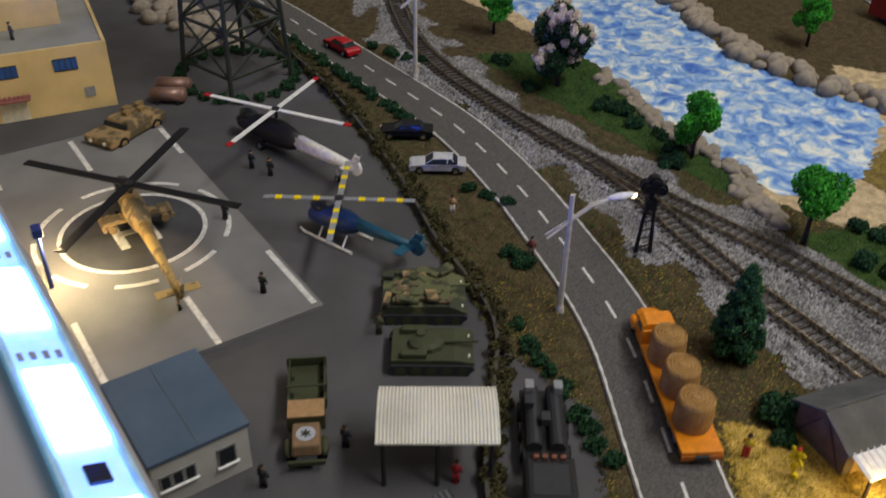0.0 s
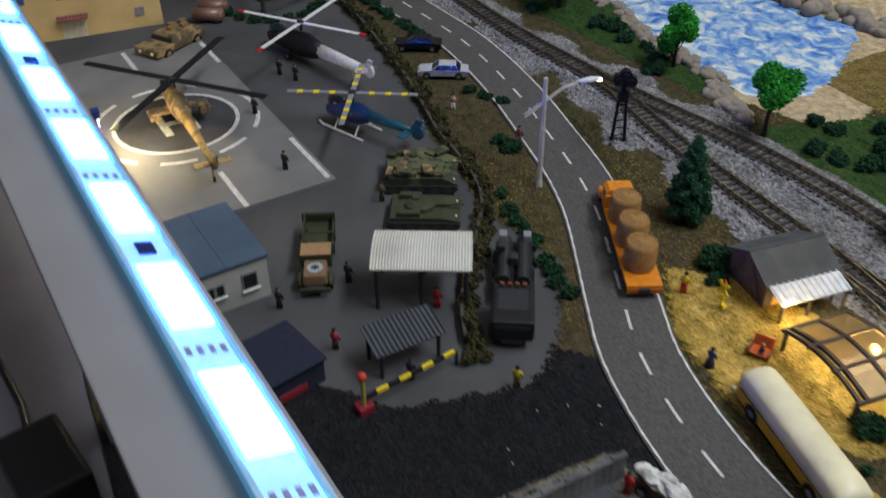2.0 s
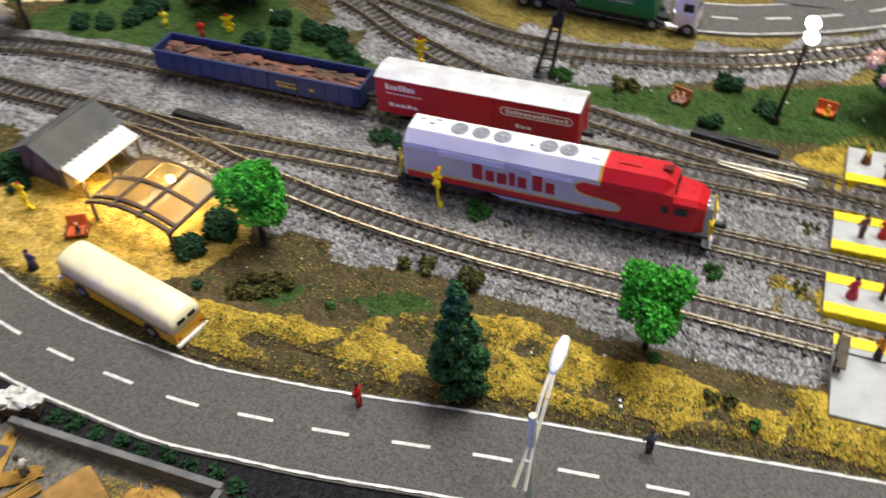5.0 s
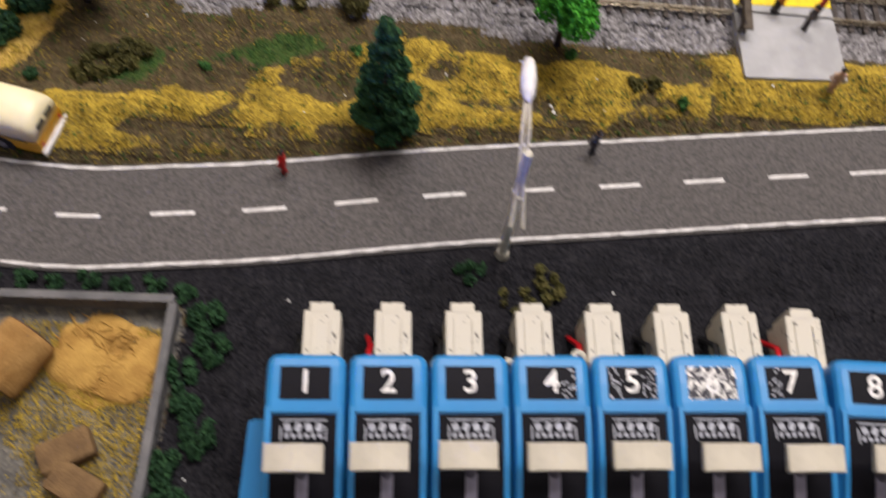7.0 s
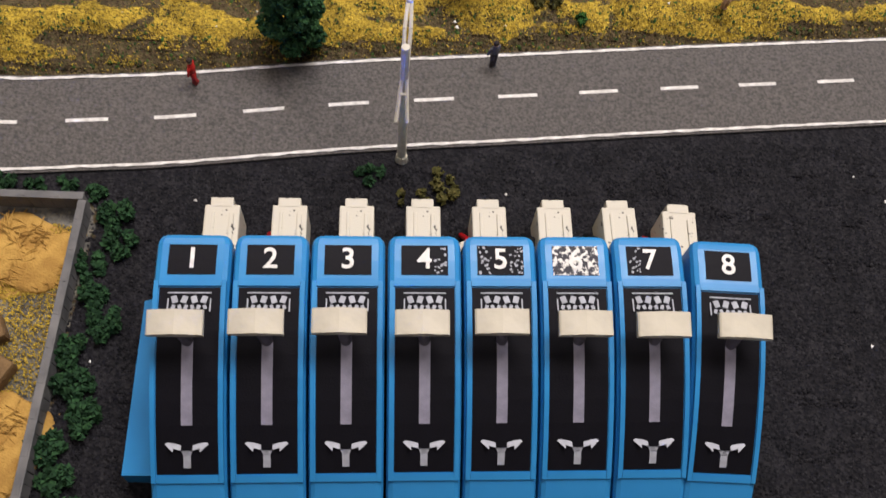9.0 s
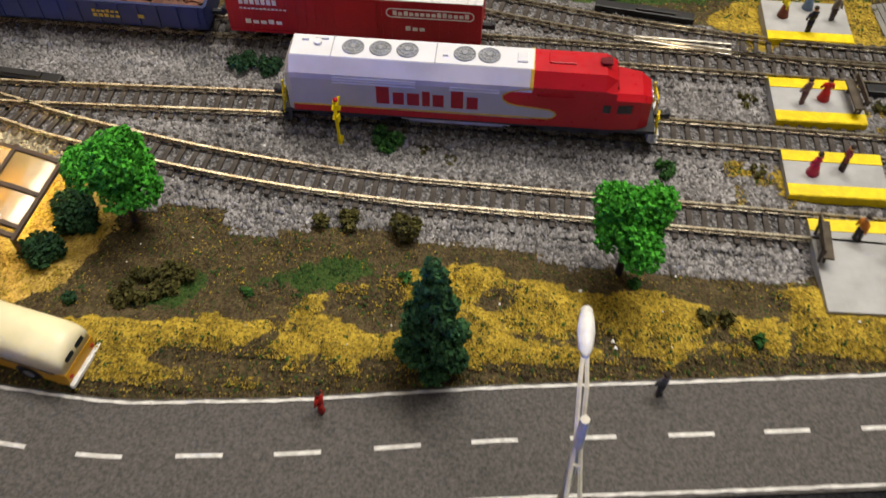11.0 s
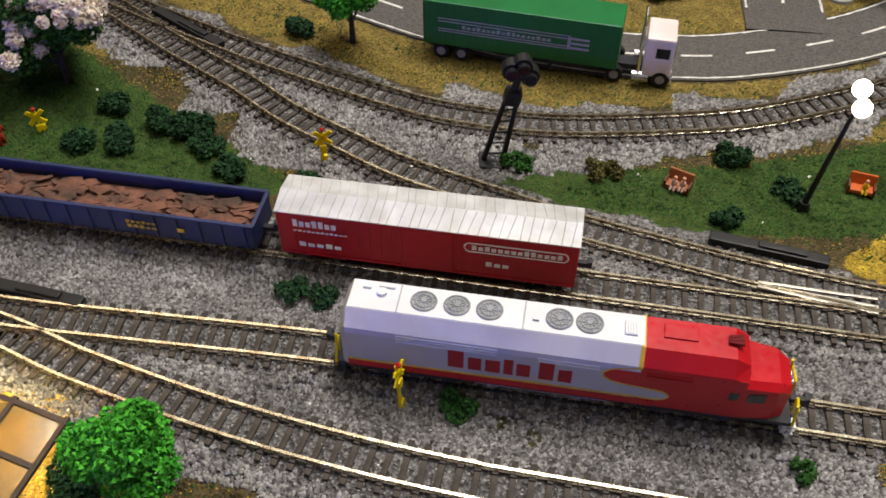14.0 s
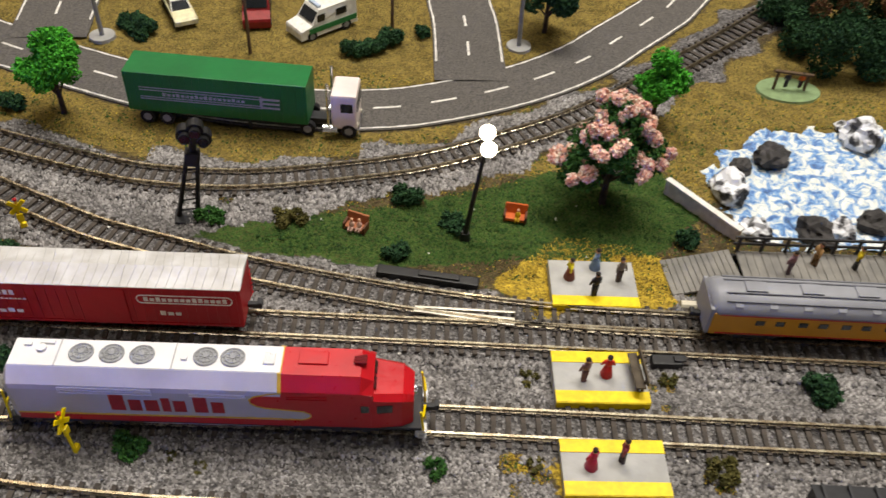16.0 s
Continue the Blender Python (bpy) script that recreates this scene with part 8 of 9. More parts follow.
def build_semi():
    t = thing("semi_trailer", -0.0885, 0.1585, 0.0005, -3.5, "long green box trailer with a pale cargo mark", "trailer")
    green = plain("trailer_green", "0f6b34", 0.4, scale=60)
    L, W = 74.0, 15.6
    bm = B()
    boxm(bm, 0, 0, 6.2, L, W, 18.4, 0.4)
    part("box_body", bm, green, t)
    for s in (-1, 1):
        bm = B()
        for k in range(25):
            boxm(bm, -L / 2 + 1.5 + k * (L - 3) / 24, s * (W / 2 + 0.05), 6.6, 0.3, 0.3, 17.4)
        part("side_rib", bm, green, t)
        bm = B()
        for z in (16.6, 17.8, 12.4, 13.4):
            boxm(bm, -6, s * (W / 2 + 0.16), z, 50, 0.2, 0.35)
        part("side_stripe", bm, GHOST, t)
        letter_bars(t, "lettering", GHOST, -22, 12, s * (W / 2 + 0.16), 14.4, 16.0, 18, 31)
        bm = B()
        for q in range(3):
            boxm(bm, 22, s * (W / 2 + 0.2), 12.6 + q * 2.0, 8, 0.2, 0.9)
        boxm(bm, 18.6, s * (W / 2 + 0.2), 12.6, 1.2, 0.2, 5)
        part("cargo_mark", bm, GHOST, t)
        for xx in (-L / 2 + 7, -L / 2 + 15):
            wheel(t, xx, s * (W / 2 - 1.6), 3.2, 2.8)
        bm = B()
        rod(bm, (12, s * 5, 0), (12, s * 5, 6.4), 0.8, None, 6)
        part("landing_leg", bm, DARK, t)
    bm = B()
    boxm(bm, -2, 0, 4.6, L - 6, 6, 1.7, 0.2)
    part("frame", bm, DARK, t)
    c = thing("truck_tractor", -0.0425, 0.1570, 0.0005, -1.5, "white cab-over truck tractor coupled to the green trailer", "truck")
    bm = B()
    boxm(bm, 5.2, 0, 4.0, 10.5, 14.6, 16.4, 1.0)
    part("cab", bm, plain("tractor_white", "e9dcd8", 0.4, scale=60), c)
    bm = B()
    boxm(bm, 10.5, 0, 12.2, 0.5, 12.4, 5.0, 0.3)
    part("windscreen", bm, GLASS, c)
    for s in (-1, 1):
        bm = B()
        boxm(bm, 6.4, s * 7.3, 12.4, 5, 0.4, 4.2, 0.2)
        part("side_window", bm, GLASS, c)
        bm = B()
        rod(bm, (-1.4, s * 6.4, 5), (-1.4, s * 6.4, 25), 0.6, None, 8)
        part("exhaust_stack", bm, CHROME, c)
        bm = B()
        rod(bm, (-3.5, s * 6.8, 3.4), (2.5, s * 6.8, 3.4), 2.0, None, 12)
        part("fuel_tank", bm, CHROME, c)
        for xx in (7, -10):
            wheel(c, xx, s * 6.2, 3.2, 2.6)
        bm = B()
        rod(bm, (10.4, s * 5, 5.4), (10.9, s * 5, 5.4), 0.9, None, 10)
        part("headlight", bm, plain("headlight_pale", "e8e4d4", 0.2), c)
    bm = B()
    boxm(bm, -4, 0, 3.0, 22, 5.4, 2.4, 0.2)
    part("chassis", bm, DARK, c)
    bm = B()
    boxm(bm, 10.8, 0, 1.8, 1.0, 14.4, 2.4, 0.4)
    part("bumper", bm, CHROME, c)


build_semi()
car(-0.127, 0.2400, -62, plain("cream_police", "e6dfb8", 0.4), "cream and black patrol car parked on dry grass", 30, trim=WHITE)
car(-0.269, 0.243, 150, WHITE, "white car on the far end of the curved road", 28)


def van(x, y, rz, m, stripe, label, name, L=32.0, W=13.0, H=14.5):
    t = thing(name, x, y, ground_z(x, y), rz, label, "van", "parked vans")
    h = L / 2
    bm = B()
    loft(bm, [[(a, s * (W / 2 - (0 if b < 9 else 0.8)), b) for a, b in ((-h, 2.2), (-h, H - 0.8), (-h + 1, H), (h - 11, H), (h - 6.4, 8.0), (h - 0.5, 6.6), (h, 5.4), (h, 2.2))] for s in (-1, 1)])
    part("body", bm, m, t)
    bm = B()
    boxm(bm, h - 8.6, 0, 8.4, 0.5, W - 2.4, 5.6, 0.3, ry=-38)
    part("windscreen", bm, GLASS, t)
    for s in (-1, 1):
        bm = B()
        boxm(bm, h - 11.5, s * (W / 2 - 0.35), 8.8, 4.4, 0.5, 3.6, 0.2)
        part("side_window", bm, GLASS, t)
        bm = B()
        boxm(bm, -h + 9, s * (W / 2 - 0.35), 9.0, 6, 0.5, 3.4, 0.2)
        part("side_window", bm, GLASS, t)
        bm = B()
        boxm(bm, -2, s * (W / 2 + 0.02), 4.2, L - 5, 0.3, 2.6, 0.1)
        part("side_stripe", bm, stripe, t)
        for xx in (-h + 6.5, h - 6):
            wheel(t, xx, s * (W / 2 - 0.8), 2.7, 1.8)
    bm = B()
    boxm(bm, h - 12.5, 0, H, 2, W - 5, 1.2, 0.4)
    part("light_bar", bm, plain("light_bar_blue", "b8c8e0", 0.3), t)
    return t


van(-0.0570, 0.2330, -138, WHITE, plain("ambulance_green", "2a7a44"), "white ambulance van with a green stripe", "ambulance")
van(-0.0900, 0.2440, -80, plain("deep_red_van", "8a1c20", 0.4), BLACK, "dark red van with a loaded roof on dry grass", "delivery_van")
bm = B()
boxm(bm, -500, 340, 4, 96, 17, 22, 0.4)
t = thing("red_wagon", 0, 0, 0.0, 0, "plain red freight wagon far behind the shore", "freight wagon")
part("body", bm, plain("far_wagon_red", "a02a22", 0.5, scale=60), t)
for q in (-530, -470):
    bm = B()
    boxm(bm, q, 340, -1, 18, 13, 5.2, 0.5)
    part("truck", bm, DARK, t)

# ---------------------------------------------------------------- footbridge and park
WOODGREY = pm("grey_deck_boards", (0.24, 0.23, 0.21), (0.16, 0.155, 0.145), 120, 0.85, 0, 0.4)


def build_bridge():
    t = thing("footbridge", 0.1450, 0.0810, 0.0, 1.5, "grey plank footbridge with dark railing beside the pond", "bridge")
    for k in range(24):
        bm = B()
        boxm(bm, -32 + k * 3.0, 0, 4.0 + 0.08 * math.sin(k * 2.7), 2.8, 18, 1.0, 0.1)
        part("plank", bm, WOODGREY, t)
    for s in (-1, 1):
        bm = B()
        boxm(bm, 2, s * 8, -1.5, 74, 1.2, 5.4, 0.1)
        part("beam", bm, DARK, t)
    for z in (8.0, 11.0):
        bm = B()
        boxm(bm, 2, 9.2, z, 74, 0.7, 0.9, 0.1)
        part("hand_rail", bm, DARK, t)
    for k in range(9):
        bm = B()
        boxm(bm, -33 + k * 8.8, 9.2, 4, 1.0, 1.0, 8, 0.1)
        part("rail_post", bm, DARK, t)
    r = thing("ramp", 0.0980, 0.0795, 0.0, 8, "ribbed grey ramp leading up to the bridge", "ramp")
    for k in range(12):
        bm = B()
        boxm(bm, -12 + k * 2.1, 0, 0.2 + k * 0.34, 1.9, 17, 1.0, 0.1, ry=-9)
        part("plank", bm, WOODGREY, r)
    for s in (-1, 1):
        bm = B()
        loft(bm, [[(-12, s * 7, -1), (-12, s * 7.6, -1), (-12, s * 7.6, 0.4), (-12, s * 7, 0.4)], [(12, s * 7, -1), (12, s * 7.6, -1), (12, s * 7.6, 4.2), (12, s * 7, 4.2)]])
        part("stringer", bm, DARK, r)
    p = thing("pipe", 0.0960, 0.0640, 0.0, 0, "pale horizontal pipe at the foot of the ramp", "pipe")
    bm = B()
    rod(bm, (-8, 0, 1.6), (12, 0, 1.6), 1.7, None, 10)
    part("pipe_body", bm, IVORY, p)
    w = thing("garden_wall", 0.1035, 0.1125, 0.0, -50, "low white wall running down to the bridge", "wall")
    bm = B()
    boxm(bm, 0, 0, -1, 36, 1.8, 7, 0.2)
    part("wall_body", bm, plain("white_wall", "d6d0c4", 0.8), w)
    bm = B()
    boxm(bm, 0, 0, 6, 36.5, 2.6, 0.9, 0.2)
    part("coping", bm, WHITE, w)


build_bridge()
figure(0.1280, 0.0790, 30, "8a6a78", "5a4a58", "tiny figure in mauve on the footbridge", 0.005)
figure(0.1385, 0.0840, 100, "b08a5a", "6a5030", "tiny figure in tan on the footbridge", 0.005)
figure(0.1530, 0.0830, 60, "d8c020", "2a2a2a", "tiny figure in a yellow top on the footbridge", 0.005)


def sofa(x, y, rz, m, label):
    t = thing("sofa", x, y, ground_z(x, y), rz, label, "sofa", "garden sofas")
    bm = B()
    boxm(bm, 0, 0, 0.6, 8.5, 4.5, 1.4, 0.3)
    part("seat", bm, m, t)
    bm = B()
    boxm(bm, 0, 2.2, 1.6, 8.5, 1.0, 4.2, 0.3, rx=-12)
    part("backrest", bm, m, t)
    for s in (-1, 1):
        bm = B()
        boxm(bm, s * 4.0, 0, 0, 0.8, 4.8, 3.4, 0.2)
        part("arm", bm, plain("seat_brown", "5a3018"), t)


sofa(-0.0276, 0.0960, -20, plain("seat_rust", "a0603a"), "rust brown garden seat with two pale shapes")
figure(-0.0290, 0.0948, -20, "d8b0a0", "d8b0a0", "tiny pale figure sitting on the seat", 0.001, 8, "sit")
figure(-0.0262, 0.0946, -20, "d8b0a0", "d8b0a0", "tiny pale figure sitting on the seat", 0.001, 8, "sit")
sofa(0.0318, 0.1055, -8, plain("seat_orange", "c0571a"), "orange garden seat on the green")
figure(0.0326, 0.1045, -8, "d8b020", "d8b020", "tiny yellow figure sitting on the orange seat", 0.001, 8, "sit")
figure(-0.2600, 0.0740, 40, "c83018", "a02818", "tiny red figure on the grass behind the wagon")
figure(-0.2860, 0.0790, 40, "e0cc20", "d8c020", "tiny yellow figure on the grass behind the wagon")
d = thing("garden_disc", 0.1600, 0.2030, ground_z(0.16, 0.203), 0, "flat pale green oval base with small dark shapes", "display base")
m = B()
rod(m, (0, 0, -0.3), (0, 0, 1.0), 12, 11.6, 28)
m.transform(Matrix.Diagonal((1.25, 0.85, 1, 1)))
part("disc", m, plain("pale_green_base", "7d9468", 0.7), d)
m = B()
rod(m, (-7, 0, 1), (-7, 0, 11), 0.7, None, 6)
rod(m, (7, 0, 1), (7, 0, 9), 0.7, None, 6)
rod(m, (-9, 0, 10.5), (9, 0, 9), 0.9, None, 6)
part("frame", m, WOODPOLE, d)
figure(0.158, 0.203, 0, "3a3440", "2a2630", "tiny dark figure under the wooden frame", 0.0015, 8)
figure(0.1645, 0.203, 0, "d06018", "3a2a20", "tiny orange figure under the wooden frame", 0.0015, 8)
big = thing("shrubbery", 0.1980, 0.2360, 0.0, 0, "large dark green and rust foam shrubbery", "shrubbery")
rg = random.Random(77)
leaves("foliage", [((rg.uniform(-34, 40), rg.uniform(-24, 30), rg.uniform(4, 22)), rg.uniform(6, 10)) for _ in range(40)], LEAF_DARK, big, rg, 0.8)
leaves("rust_foliage", [((rg.uniform(-24, 40), rg.uniform(-10, 34), rg.uniform(22, 30)), rg.uniform(5, 8)) for _ in range(22)], LEAF_RUST, big, rg, 0.9)

# ---------------------------------------------------------------- bushes
BUSHES = [(-0.140, 0.2222, 16, 10, 0), (-0.147, 0.228, 14, 9, 0), (-0.178, 0.160, 15, 8, 0), (-0.038, 0.2127, 16, 9, 0), (-0.030, 0.217, 13, 8, 0), (-0.0230, 0.224, 12, 9, 0), (-0.009, 0.2328, 9, 8, 0),
          (-0.0094, 0.1126, 12, 8, 0), (-0.0547, 0.097, 13, 6, 2), (-0.048, 0.098, 10, 5, 2), (-0.0118, 0.083, 11, 7, 0), (0.0082, 0.1016, 14, 6, 0), (0.0956, 0.0957, 12, 7, 0), (-0.0840, -0.003, 12, 6, 1), (0.0051, -0.0058, 10, 5, 1),
          (0.1278, 0.0289, 18, 8, 0), (0.0897, -0.003, 14, 6, 2), (-0.1390, 0.0275, 13, 7, 0), (-0.130, 0.0268, 11, 6, 0), (-0.208, 0.0915, 16, 8, 0), (-0.219, 0.080, 18, 9, 0), (-0.232, 0.078, 14, 8, 0), (-0.1752, 0.0748, 16, 8, 0),
          (-0.1967, 0.0932, 20, 9, 0), (-0.188, 0.084, 14, 7, 0), (-0.0991, -0.0384, 7, 5, 2), (-0.0906, -0.037, 8, 6, 2), (-0.0722, -0.0405, 10, 9, 2), (-0.0807, 0.0965, 14, 6, 1), (0.0103, 0.0986, 10, 5, 0),
          (-0.1753, -0.0435, 17, 9, 0), (-0.1781, -0.0585, 13, 9, 0), (-0.170, -0.048, 12, 6, 0), (-0.1441, -0.0675, 17, 7, 2), (-0.137, -0.063, 15, 7, 2), (-0.150, -0.072, 12, 5, 2), (-0.165, -0.074, 5, 4, 0),
          (-0.005, -0.051, 5, 4, 1), (0.015, -0.061, 7, 4, 2), (0.020, -0.060, 6, 4, 2), (0.0285, -0.067, 5, 3, 1), (-0.2772, -0.0412, 18, 9, 0), (-0.2788, -0.0448, 16, 9, 0), (-0.268, -0.050, 12, 7, 0),
          (-0.5156, 0.0601, 18, 8, 0), (-0.505, 0.066, 16, 8, 0), (-0.488, 0.062, 16, 8, 0), (-0.4414, 0.0484, 20, 9, 0), (-0.470, 0.066, 14, 7, 0), (-0.455, 0.060, 15, 8, 0), (-0.3284, 0.0641, 16, 8, 0), (-0.3503, 0.0866, 14, 7, 0), (-0.340, 0.090, 14, 7, 0),
          (-0.318, 0.070, 15, 8, 0), (-0.305, 0.078, 16, 8, 0), (-0.300, 0.090, 18, 9, 0), (-0.315, 0.100, 15, 8, 0), (-0.325, 0.115, 18, 9, 0), (-0.300, 0.120, 18, 9, 0), (-0.285, 0.105, 14, 7, 2), (-0.560, 0.035, 16, 7, 0), (-0.600, 0.040, 18, 8, 0),
          (-0.115, -0.066, 6, 3, 1), (-0.0705, -0.057, 5, 2.5, 1), (-0.072, -0.0045, 6, 2, 2), (-0.063, -0.008, 7, 2, 2), (0.033, 0.030, 10, 3, 2), (0.080, 0.031, 12, 3, 2), (0.034, -0.004, 10, 2.5, 2), (-0.150, 0.075, 10, 6, 0), (-0.228, 0.098, 14, 8, 0), (-0.235, 0.178, 13, 8, 0)]
for k, (x, y, w, h, kind) in enumerate(BUSHES):
    bush(x, y, w, h, (LEAF_DARK, LEAF_MID, LEAF_OLIVE)[kind], 1000 + k, ("dark green foam bush on the ground", "green foam tuft on the ground", "olive dry foam bush on the ground")[kind])

# ---------------------------------------------------------------- turnout machines
for x, y, a, L in ((-0.216, 0.0115, -4, 36), (0.000, 0.0700, -7, 36), (-0.222, 0.151, -28, 40), (0.0790, 0.0375, 2, 10)):
    t = thing("turnout_motor", x, y, 0.0012, a, "black turnout motor housing beside the track", "turnout motor", "turnout motors")
    m = B()
    boxm(m, 0, 0, 0, L, 4.2, 3.0, 0.5)
    boxm(m, 4, 0, 3.0, L * 0.4, 2.6, 0.8, 0.3)
    part("housing", m, BLACK, t)
t = thing("turnout_frog", 0.0130, 0.0530, 0.0030, -4, "pale metal turnout frog between the rails", "turnout part")
m = B()
for dy, a in ((-1.6, -3.0), (0.0, 0.0), (2.0, 3.5)):
    boxm(m, 0, dy, 0, 34, 0.9, 0.9, 0.1, rz=a)
part("frog_rail", m, pm("pale_frog_metal", (0.72, 0.68, 0.58), None, 200, 0.35, 0.8, 0.05), t)

# ---------------------------------------------------------------- loose ballast, straw and grit
STONE = speckle("loose_ballast_stone", [(0.085, 0.080, 0.080), (0.19, 0.180, 0.176), (0.28, 0.268, 0.264), (0.39, 0.377, 0.372)], 500, attr_random=True)
TUFT_Y = leafmat("straw_turf", [(0.15, 0.097, 0.018), (0.34, 0.235, 0.031), (0.50, 0.36, 0.048)])
TUFT_M = leafmat("meadow_turf", [(0.09, 0.075, 0.024), (0.19, 0.148, 0.042), (0.31, 0.24, 0.062)])
TUFT_B = leafmat("brown_turf", [(0.03, 0.024, 0.012), (0.075, 0.055, 0.025), (0.10, 0.085, 0.03)])
TUFT_G = leafmat("green_turf", [(0.015, 0.04, 0.01), (0.03, 0.075, 0.015), (0.06, 0.10, 0.02)])
GRIT = speckle("black_grit", [(0.005, 0.005, 0.007), (0.012, 0.012, 0.014), (0.028, 0.027, 0.03)], 500, attr_random=True)
NX0, NX1 = 3, len(GX) - 3


def sow(name, mask, count, m, r0, r1, tall, label, seed, bounds, lift=0.0):
    """Small faceted grains over a zone of the ground, joined into one mesh."""
    rs = np.random.RandomState(seed)
    x0, x1, y0, y1 = bounds
    n = count * 6
    px, py = rs.uniform(x0, x1, n), rs.uniform(y0, y1, n)
    j = np.clip(np.searchsorted(GX, px), 0, len(GX) - 1)
    i = np.clip(np.searchsorted(GY, py), 0, len(GY) - 1)
    ok = np.where(mask[i, j])[0][:count]
    px, py, pz = px[ok], py[ok], HEIGHT[i[ok], j[ok]] + lift
    n = len(px)
    base = np.array([(1, 0, -0.3), (-0.5, 0.87, -0.3), (-0.5, -0.87, -0.3), (0.25, 0.3, 0.8), (-0.3, -0.1, 0.7)])
    ang = rs.uniform(0, 6.283, n)
    c, s = np.cos(ang), np.sin(ang)
    r = rs.uniform(r0, r1, n) * 0.001
    b = base[None] * (1 + rs.uniform(-0.35, 0.35, (n, 5, 3)))
    bx, by, bz = b[:, :, 0], b[:, :, 1], b[:, :, 2] * tall
    v = np.stack([px[:, None] + r[:, None] * (bx * c[:, None] - by * s[:, None]), py[:, None] + r[:, None] * (bx * s[:, None] + by * c[:, None]), pz[:, None] + r[:, None] * bz], -1).reshape(-1, 3)
    tri = np.array([(0, 1, 3), (1, 4, 3), (1, 2, 4), (2, 0, 4), (0, 3, 4)])
    f = (np.arange(n)[:, None, None] * 5 + tri[None]).reshape(-1, 3)
    me = bpy.data.meshes.new(name)
    me.vertices.add(len(v))
    me.vertices.foreach_set("co", v.ravel())
    me.loops.add(f.size)
    me.loops.foreach_set("vertex_index", f.ravel().astype(np.int32))
    me.polygons.add(len(f))
    me.polygons.foreach_set("loop_start", np.arange(0, f.size, 3, dtype=np.int32))
    me.update(calc_edges=True)
    me.materials.append(m)
    return tagged(new(name, me), label, name.replace("_", " "), kind="stuff")


NOROAD = (D_ROAD_A > 0.0175) & (D_ROAD_B > 0.016) & (D_SIDE > 0.0185)
D_PLAT = np.minimum.reduce([np.maximum(np.abs(XX - cx) / w, np.abs(YY - cy) / h) for cx, cy, w, h in ((0.058, 0.07, 0.016, 0.0115), (0.056, 0.029, 0.0155, 0.011), (0.0575, -0.0038, 0.0165, 0.010), (0.0635, -0.0385, 0.0165, 0.0175))])
B_OK = Z_BALLAST & NOROAD & (D_PLAT > 1) & ~Z_GREEN
sow("ballast_stones", B_OK & (D_TRACK > 0.0078), 78000, STONE, 0.5, 1.05, 1.25, "loose grey ballast stones around the tracks", 1, (-0.36, 0.22, -0.06, 0.19))
sow("ballast_stones", B_OK & (D_TRACK > 0.0078), 26000, STONE, 0.6, 1.1, 1.0, "loose grey ballast stones around the far tracks", 2, (-0.80, -0.36, -0.05, 0.12))
sow("ballast_stones", B_OK & (D_TRACK < 0.009), 26000, STONE, 0.35, 0.62, 0.7, "fine grey ballast between the sleepers", 3, (-0.40, 0.22, -0.04, 0.19))
FIELD = ~(Z_BALLAST | Z_LOT | Z_BLACK | Z_SAND | Z_BEACH | Z_YARD) & NOROAD & (IN_LAKE < 0.05) & (D_PLAT > 1)
sow("straw_turf", FIELD & Z_YELLOW, 110000, TUFT_Y, 0.14, 0.38, 1.6, "coarse golden straw turf", 4, (-0.20, 0.24, -0.10, 0.30))
sow("brown_turf", FIELD & ~Z_YELLOW & ~Z_GREEN & ~Z_MEADOW, 60000, TUFT_B, 0.22, 0.55, 1.2, "coarse brown earth turf", 5, (-0.45, 0.24, -0.13, 0.20))
sow("brown_turf", FIELD & Z_YELLOW, 26000, TUFT_B, 0.16, 0.42, 1.3, "brown crumbs among the straw turf", 6, (-0.20, 0.24, -0.10, 0.30))
sow("straw_turf", FIELD & ~Z_YELLOW & ~Z_GREEN & (YY < 0.2), 18000, TUFT_Y, 0.18, 0.45, 1.3, "scattered straw crumbs", 7, (-0.40, 0.24, -0.12, 0.20))
sow("meadow_turf", FIELD & Z_MEADOW & ~Z_YELLOW & ~Z_GREEN, 90000, TUFT_M, 0.2, 0.5, 1.2, "dry brown-gold meadow turf", 14, (-0.30, 0.26, 0.09, 0.34))
sow("green_turf", FIELD & Z_GREEN, 45000, TUFT_G, 0.35, 0.8, 1.4, "coarse green turf", 8, (-0.62, 0.14, -0.08, 0.18))
sow("green_turf", FIELD & ~Z_GREEN & (YY < 0.2), 9000, TUFT_G, 0.3, 0.8, 1.3, "scattered green crumbs", 9, (-0.60, 0.2, -0.12, 0.20))
YARD_STRAW = inside([(-0.146, -0.147), (-0.110, -0.147), (-0.109, -0.196), (-0.124, -0.202), (-0.150, -0.172)])
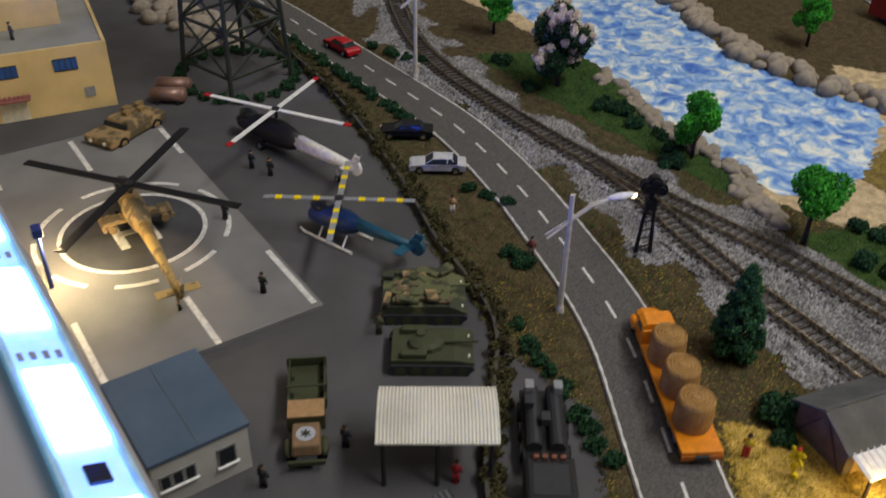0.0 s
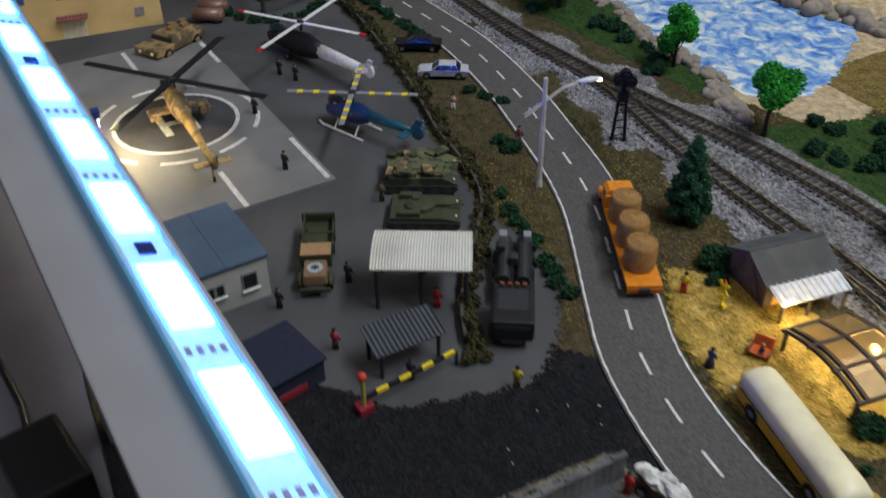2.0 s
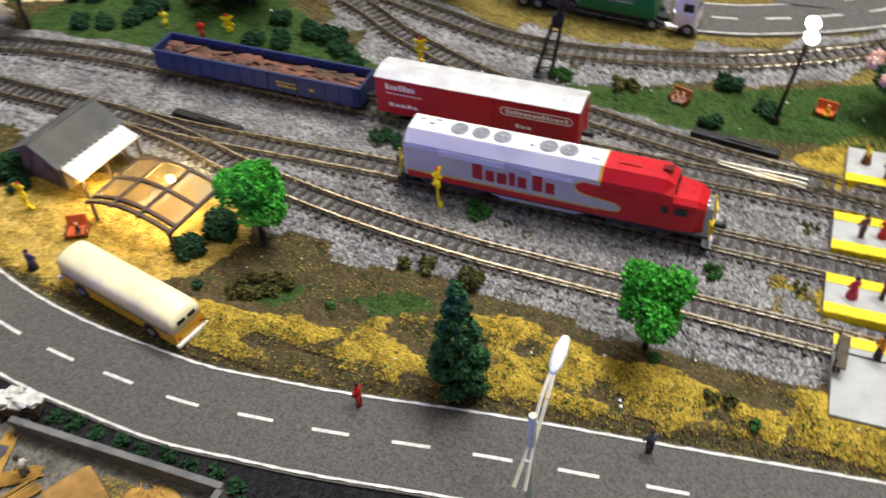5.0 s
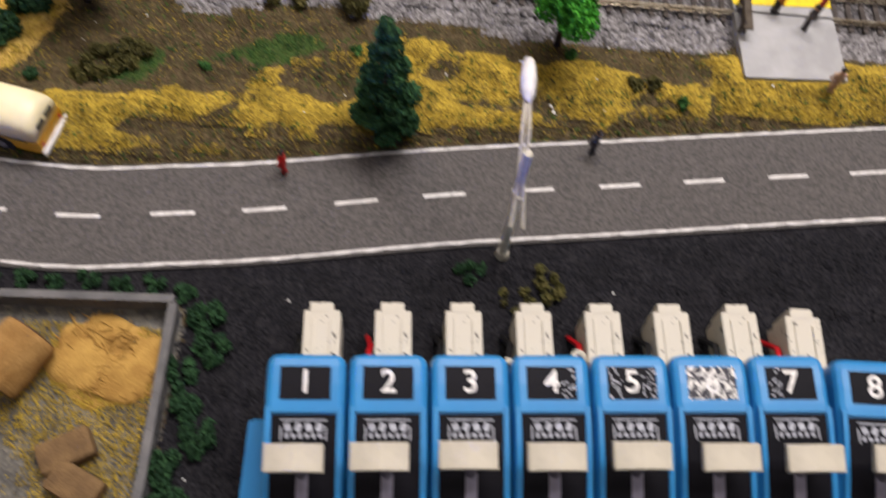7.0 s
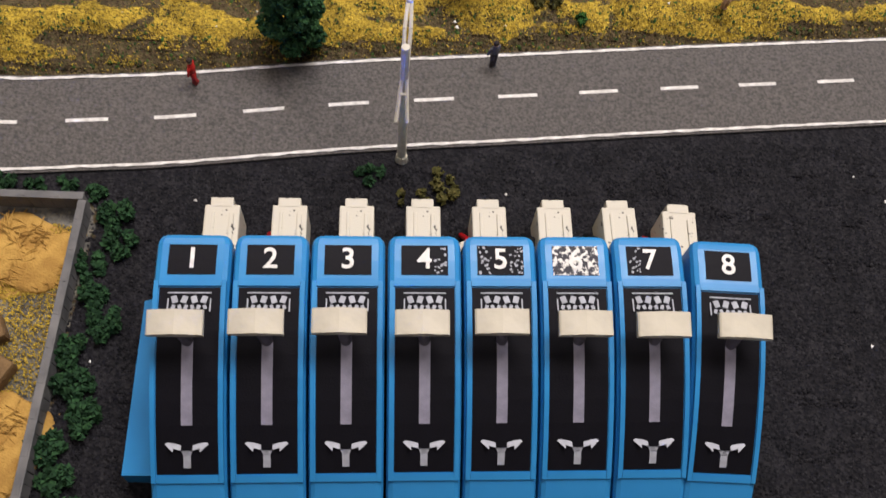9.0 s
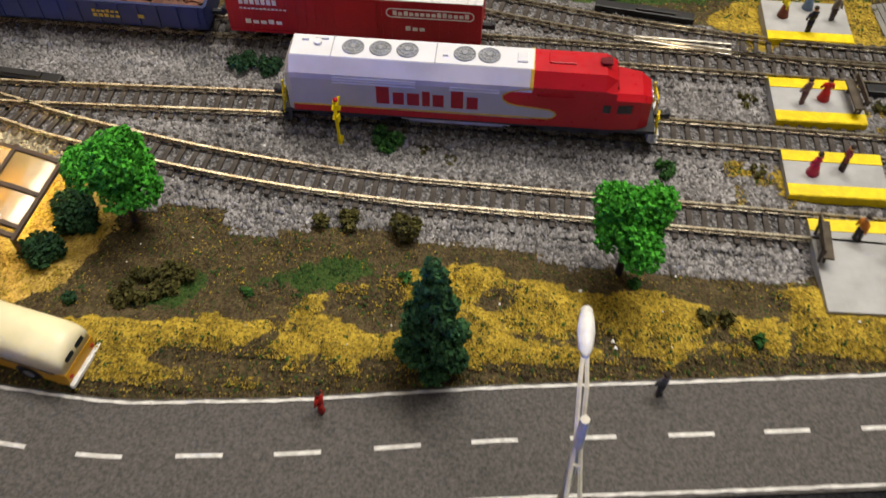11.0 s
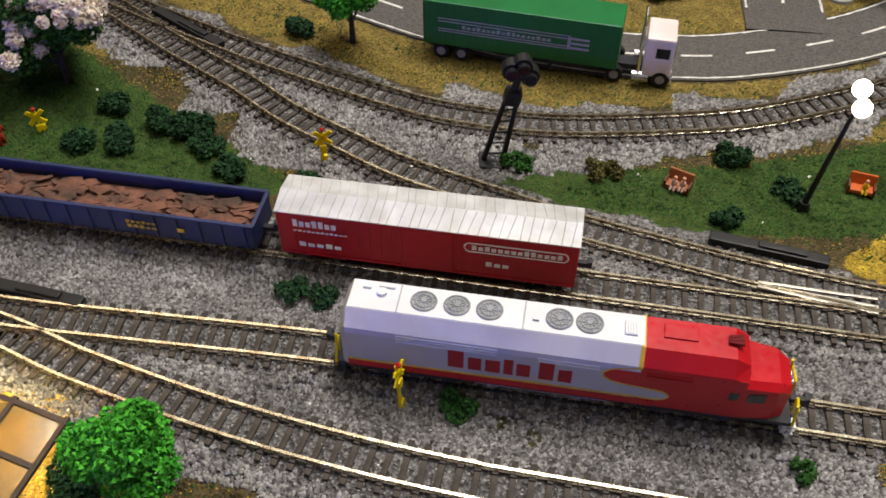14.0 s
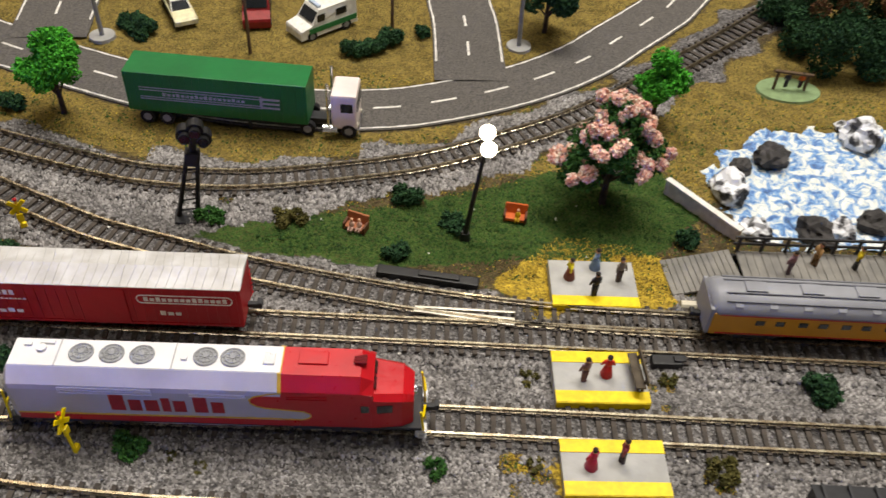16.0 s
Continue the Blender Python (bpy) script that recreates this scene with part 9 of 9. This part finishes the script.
sow("yard_straw", YARD_STRAW, 7000, TUFT_Y, 0.16, 0.42, 0.8, "loose golden straw in the yard corner", 21, (-0.16, -0.10, -0.21, -0.14), 0.0008)
sow("yard_straw", Z_YARD & ~YARD_STRAW, 900, TUFT_Y, 0.15, 0.4, 0.7, "scattered straw bits on the yard floor", 22, (-0.212, -0.106, -0.262, -0.144), 0.0006)
sow("sand_grains", Z_SAND & NOROAD, 14000, TUFT_Y, 0.25, 0.6, 0.9, "coarse golden sand grains", 10, (-0.29, -0.15, -0.10, -0.01))
sow("black_grit", Z_BLACK & NOROAD, 60000, GRIT, 0.35, 0.8, 0.9, "coarse black grit", 11, (-0.31, 0.12, -0.24, -0.08))
sow("white_crumbs", FIELD | (Z_BLACK & NOROAD) | B_OK, 150, WHITE, 0.35, 0.8, 0.9, "scattered white crumbs", 12, (-0.25, 0.15, -0.23, 0.12), 0.0004)

# ---------------------------------------------------------------- the room round the layout
ROOMWALL = pm("room_wall_paint", (0.62, 0.60, 0.56), (0.56, 0.54, 0.50), 2, 0.85, 0, 0.1)
for name, cx, cy, cz, sx, sy, sz in (("wall_north", 0, 2050, -850, 5000, 100, 2600), ("wall_south", 0, -2050, -850, 5000, 100, 2600), ("wall_east", 2450, 0, -850, 100, 4000, 2600), ("wall_west", -2450, 0, -850, 100, 4000, 2600)):
    m = B()
    boxm(m, cx, cy, cz, sx, sy, sz)
    tagged(part(name, m, ROOMWALL), "plain off-white room wall", "wall", kind="structure")
m = B()
boxm(m, 0, 0, -950, 5000, 4200, 100)
tagged(part("floor", m, pm("room_floor", (0.20, 0.19, 0.18), (0.16, 0.15, 0.145), 3, 0.6)), "grey room floor", "floor", kind="structure")
m = B()
boxm(m, 0, 0, 1750, 5000, 4200, 100)
tagged(part("ceiling", m, ROOMWALL), "plain off-white ceiling", "ceiling", kind="structure")
m = B()
boxm(m, -350, 500, -40, 2500, 1600, 32)
tagged(part("table", m, plain("table_board", "8a7458", 0.8, scale=10)), "wooden table board under the layout", "table", kind="structure")
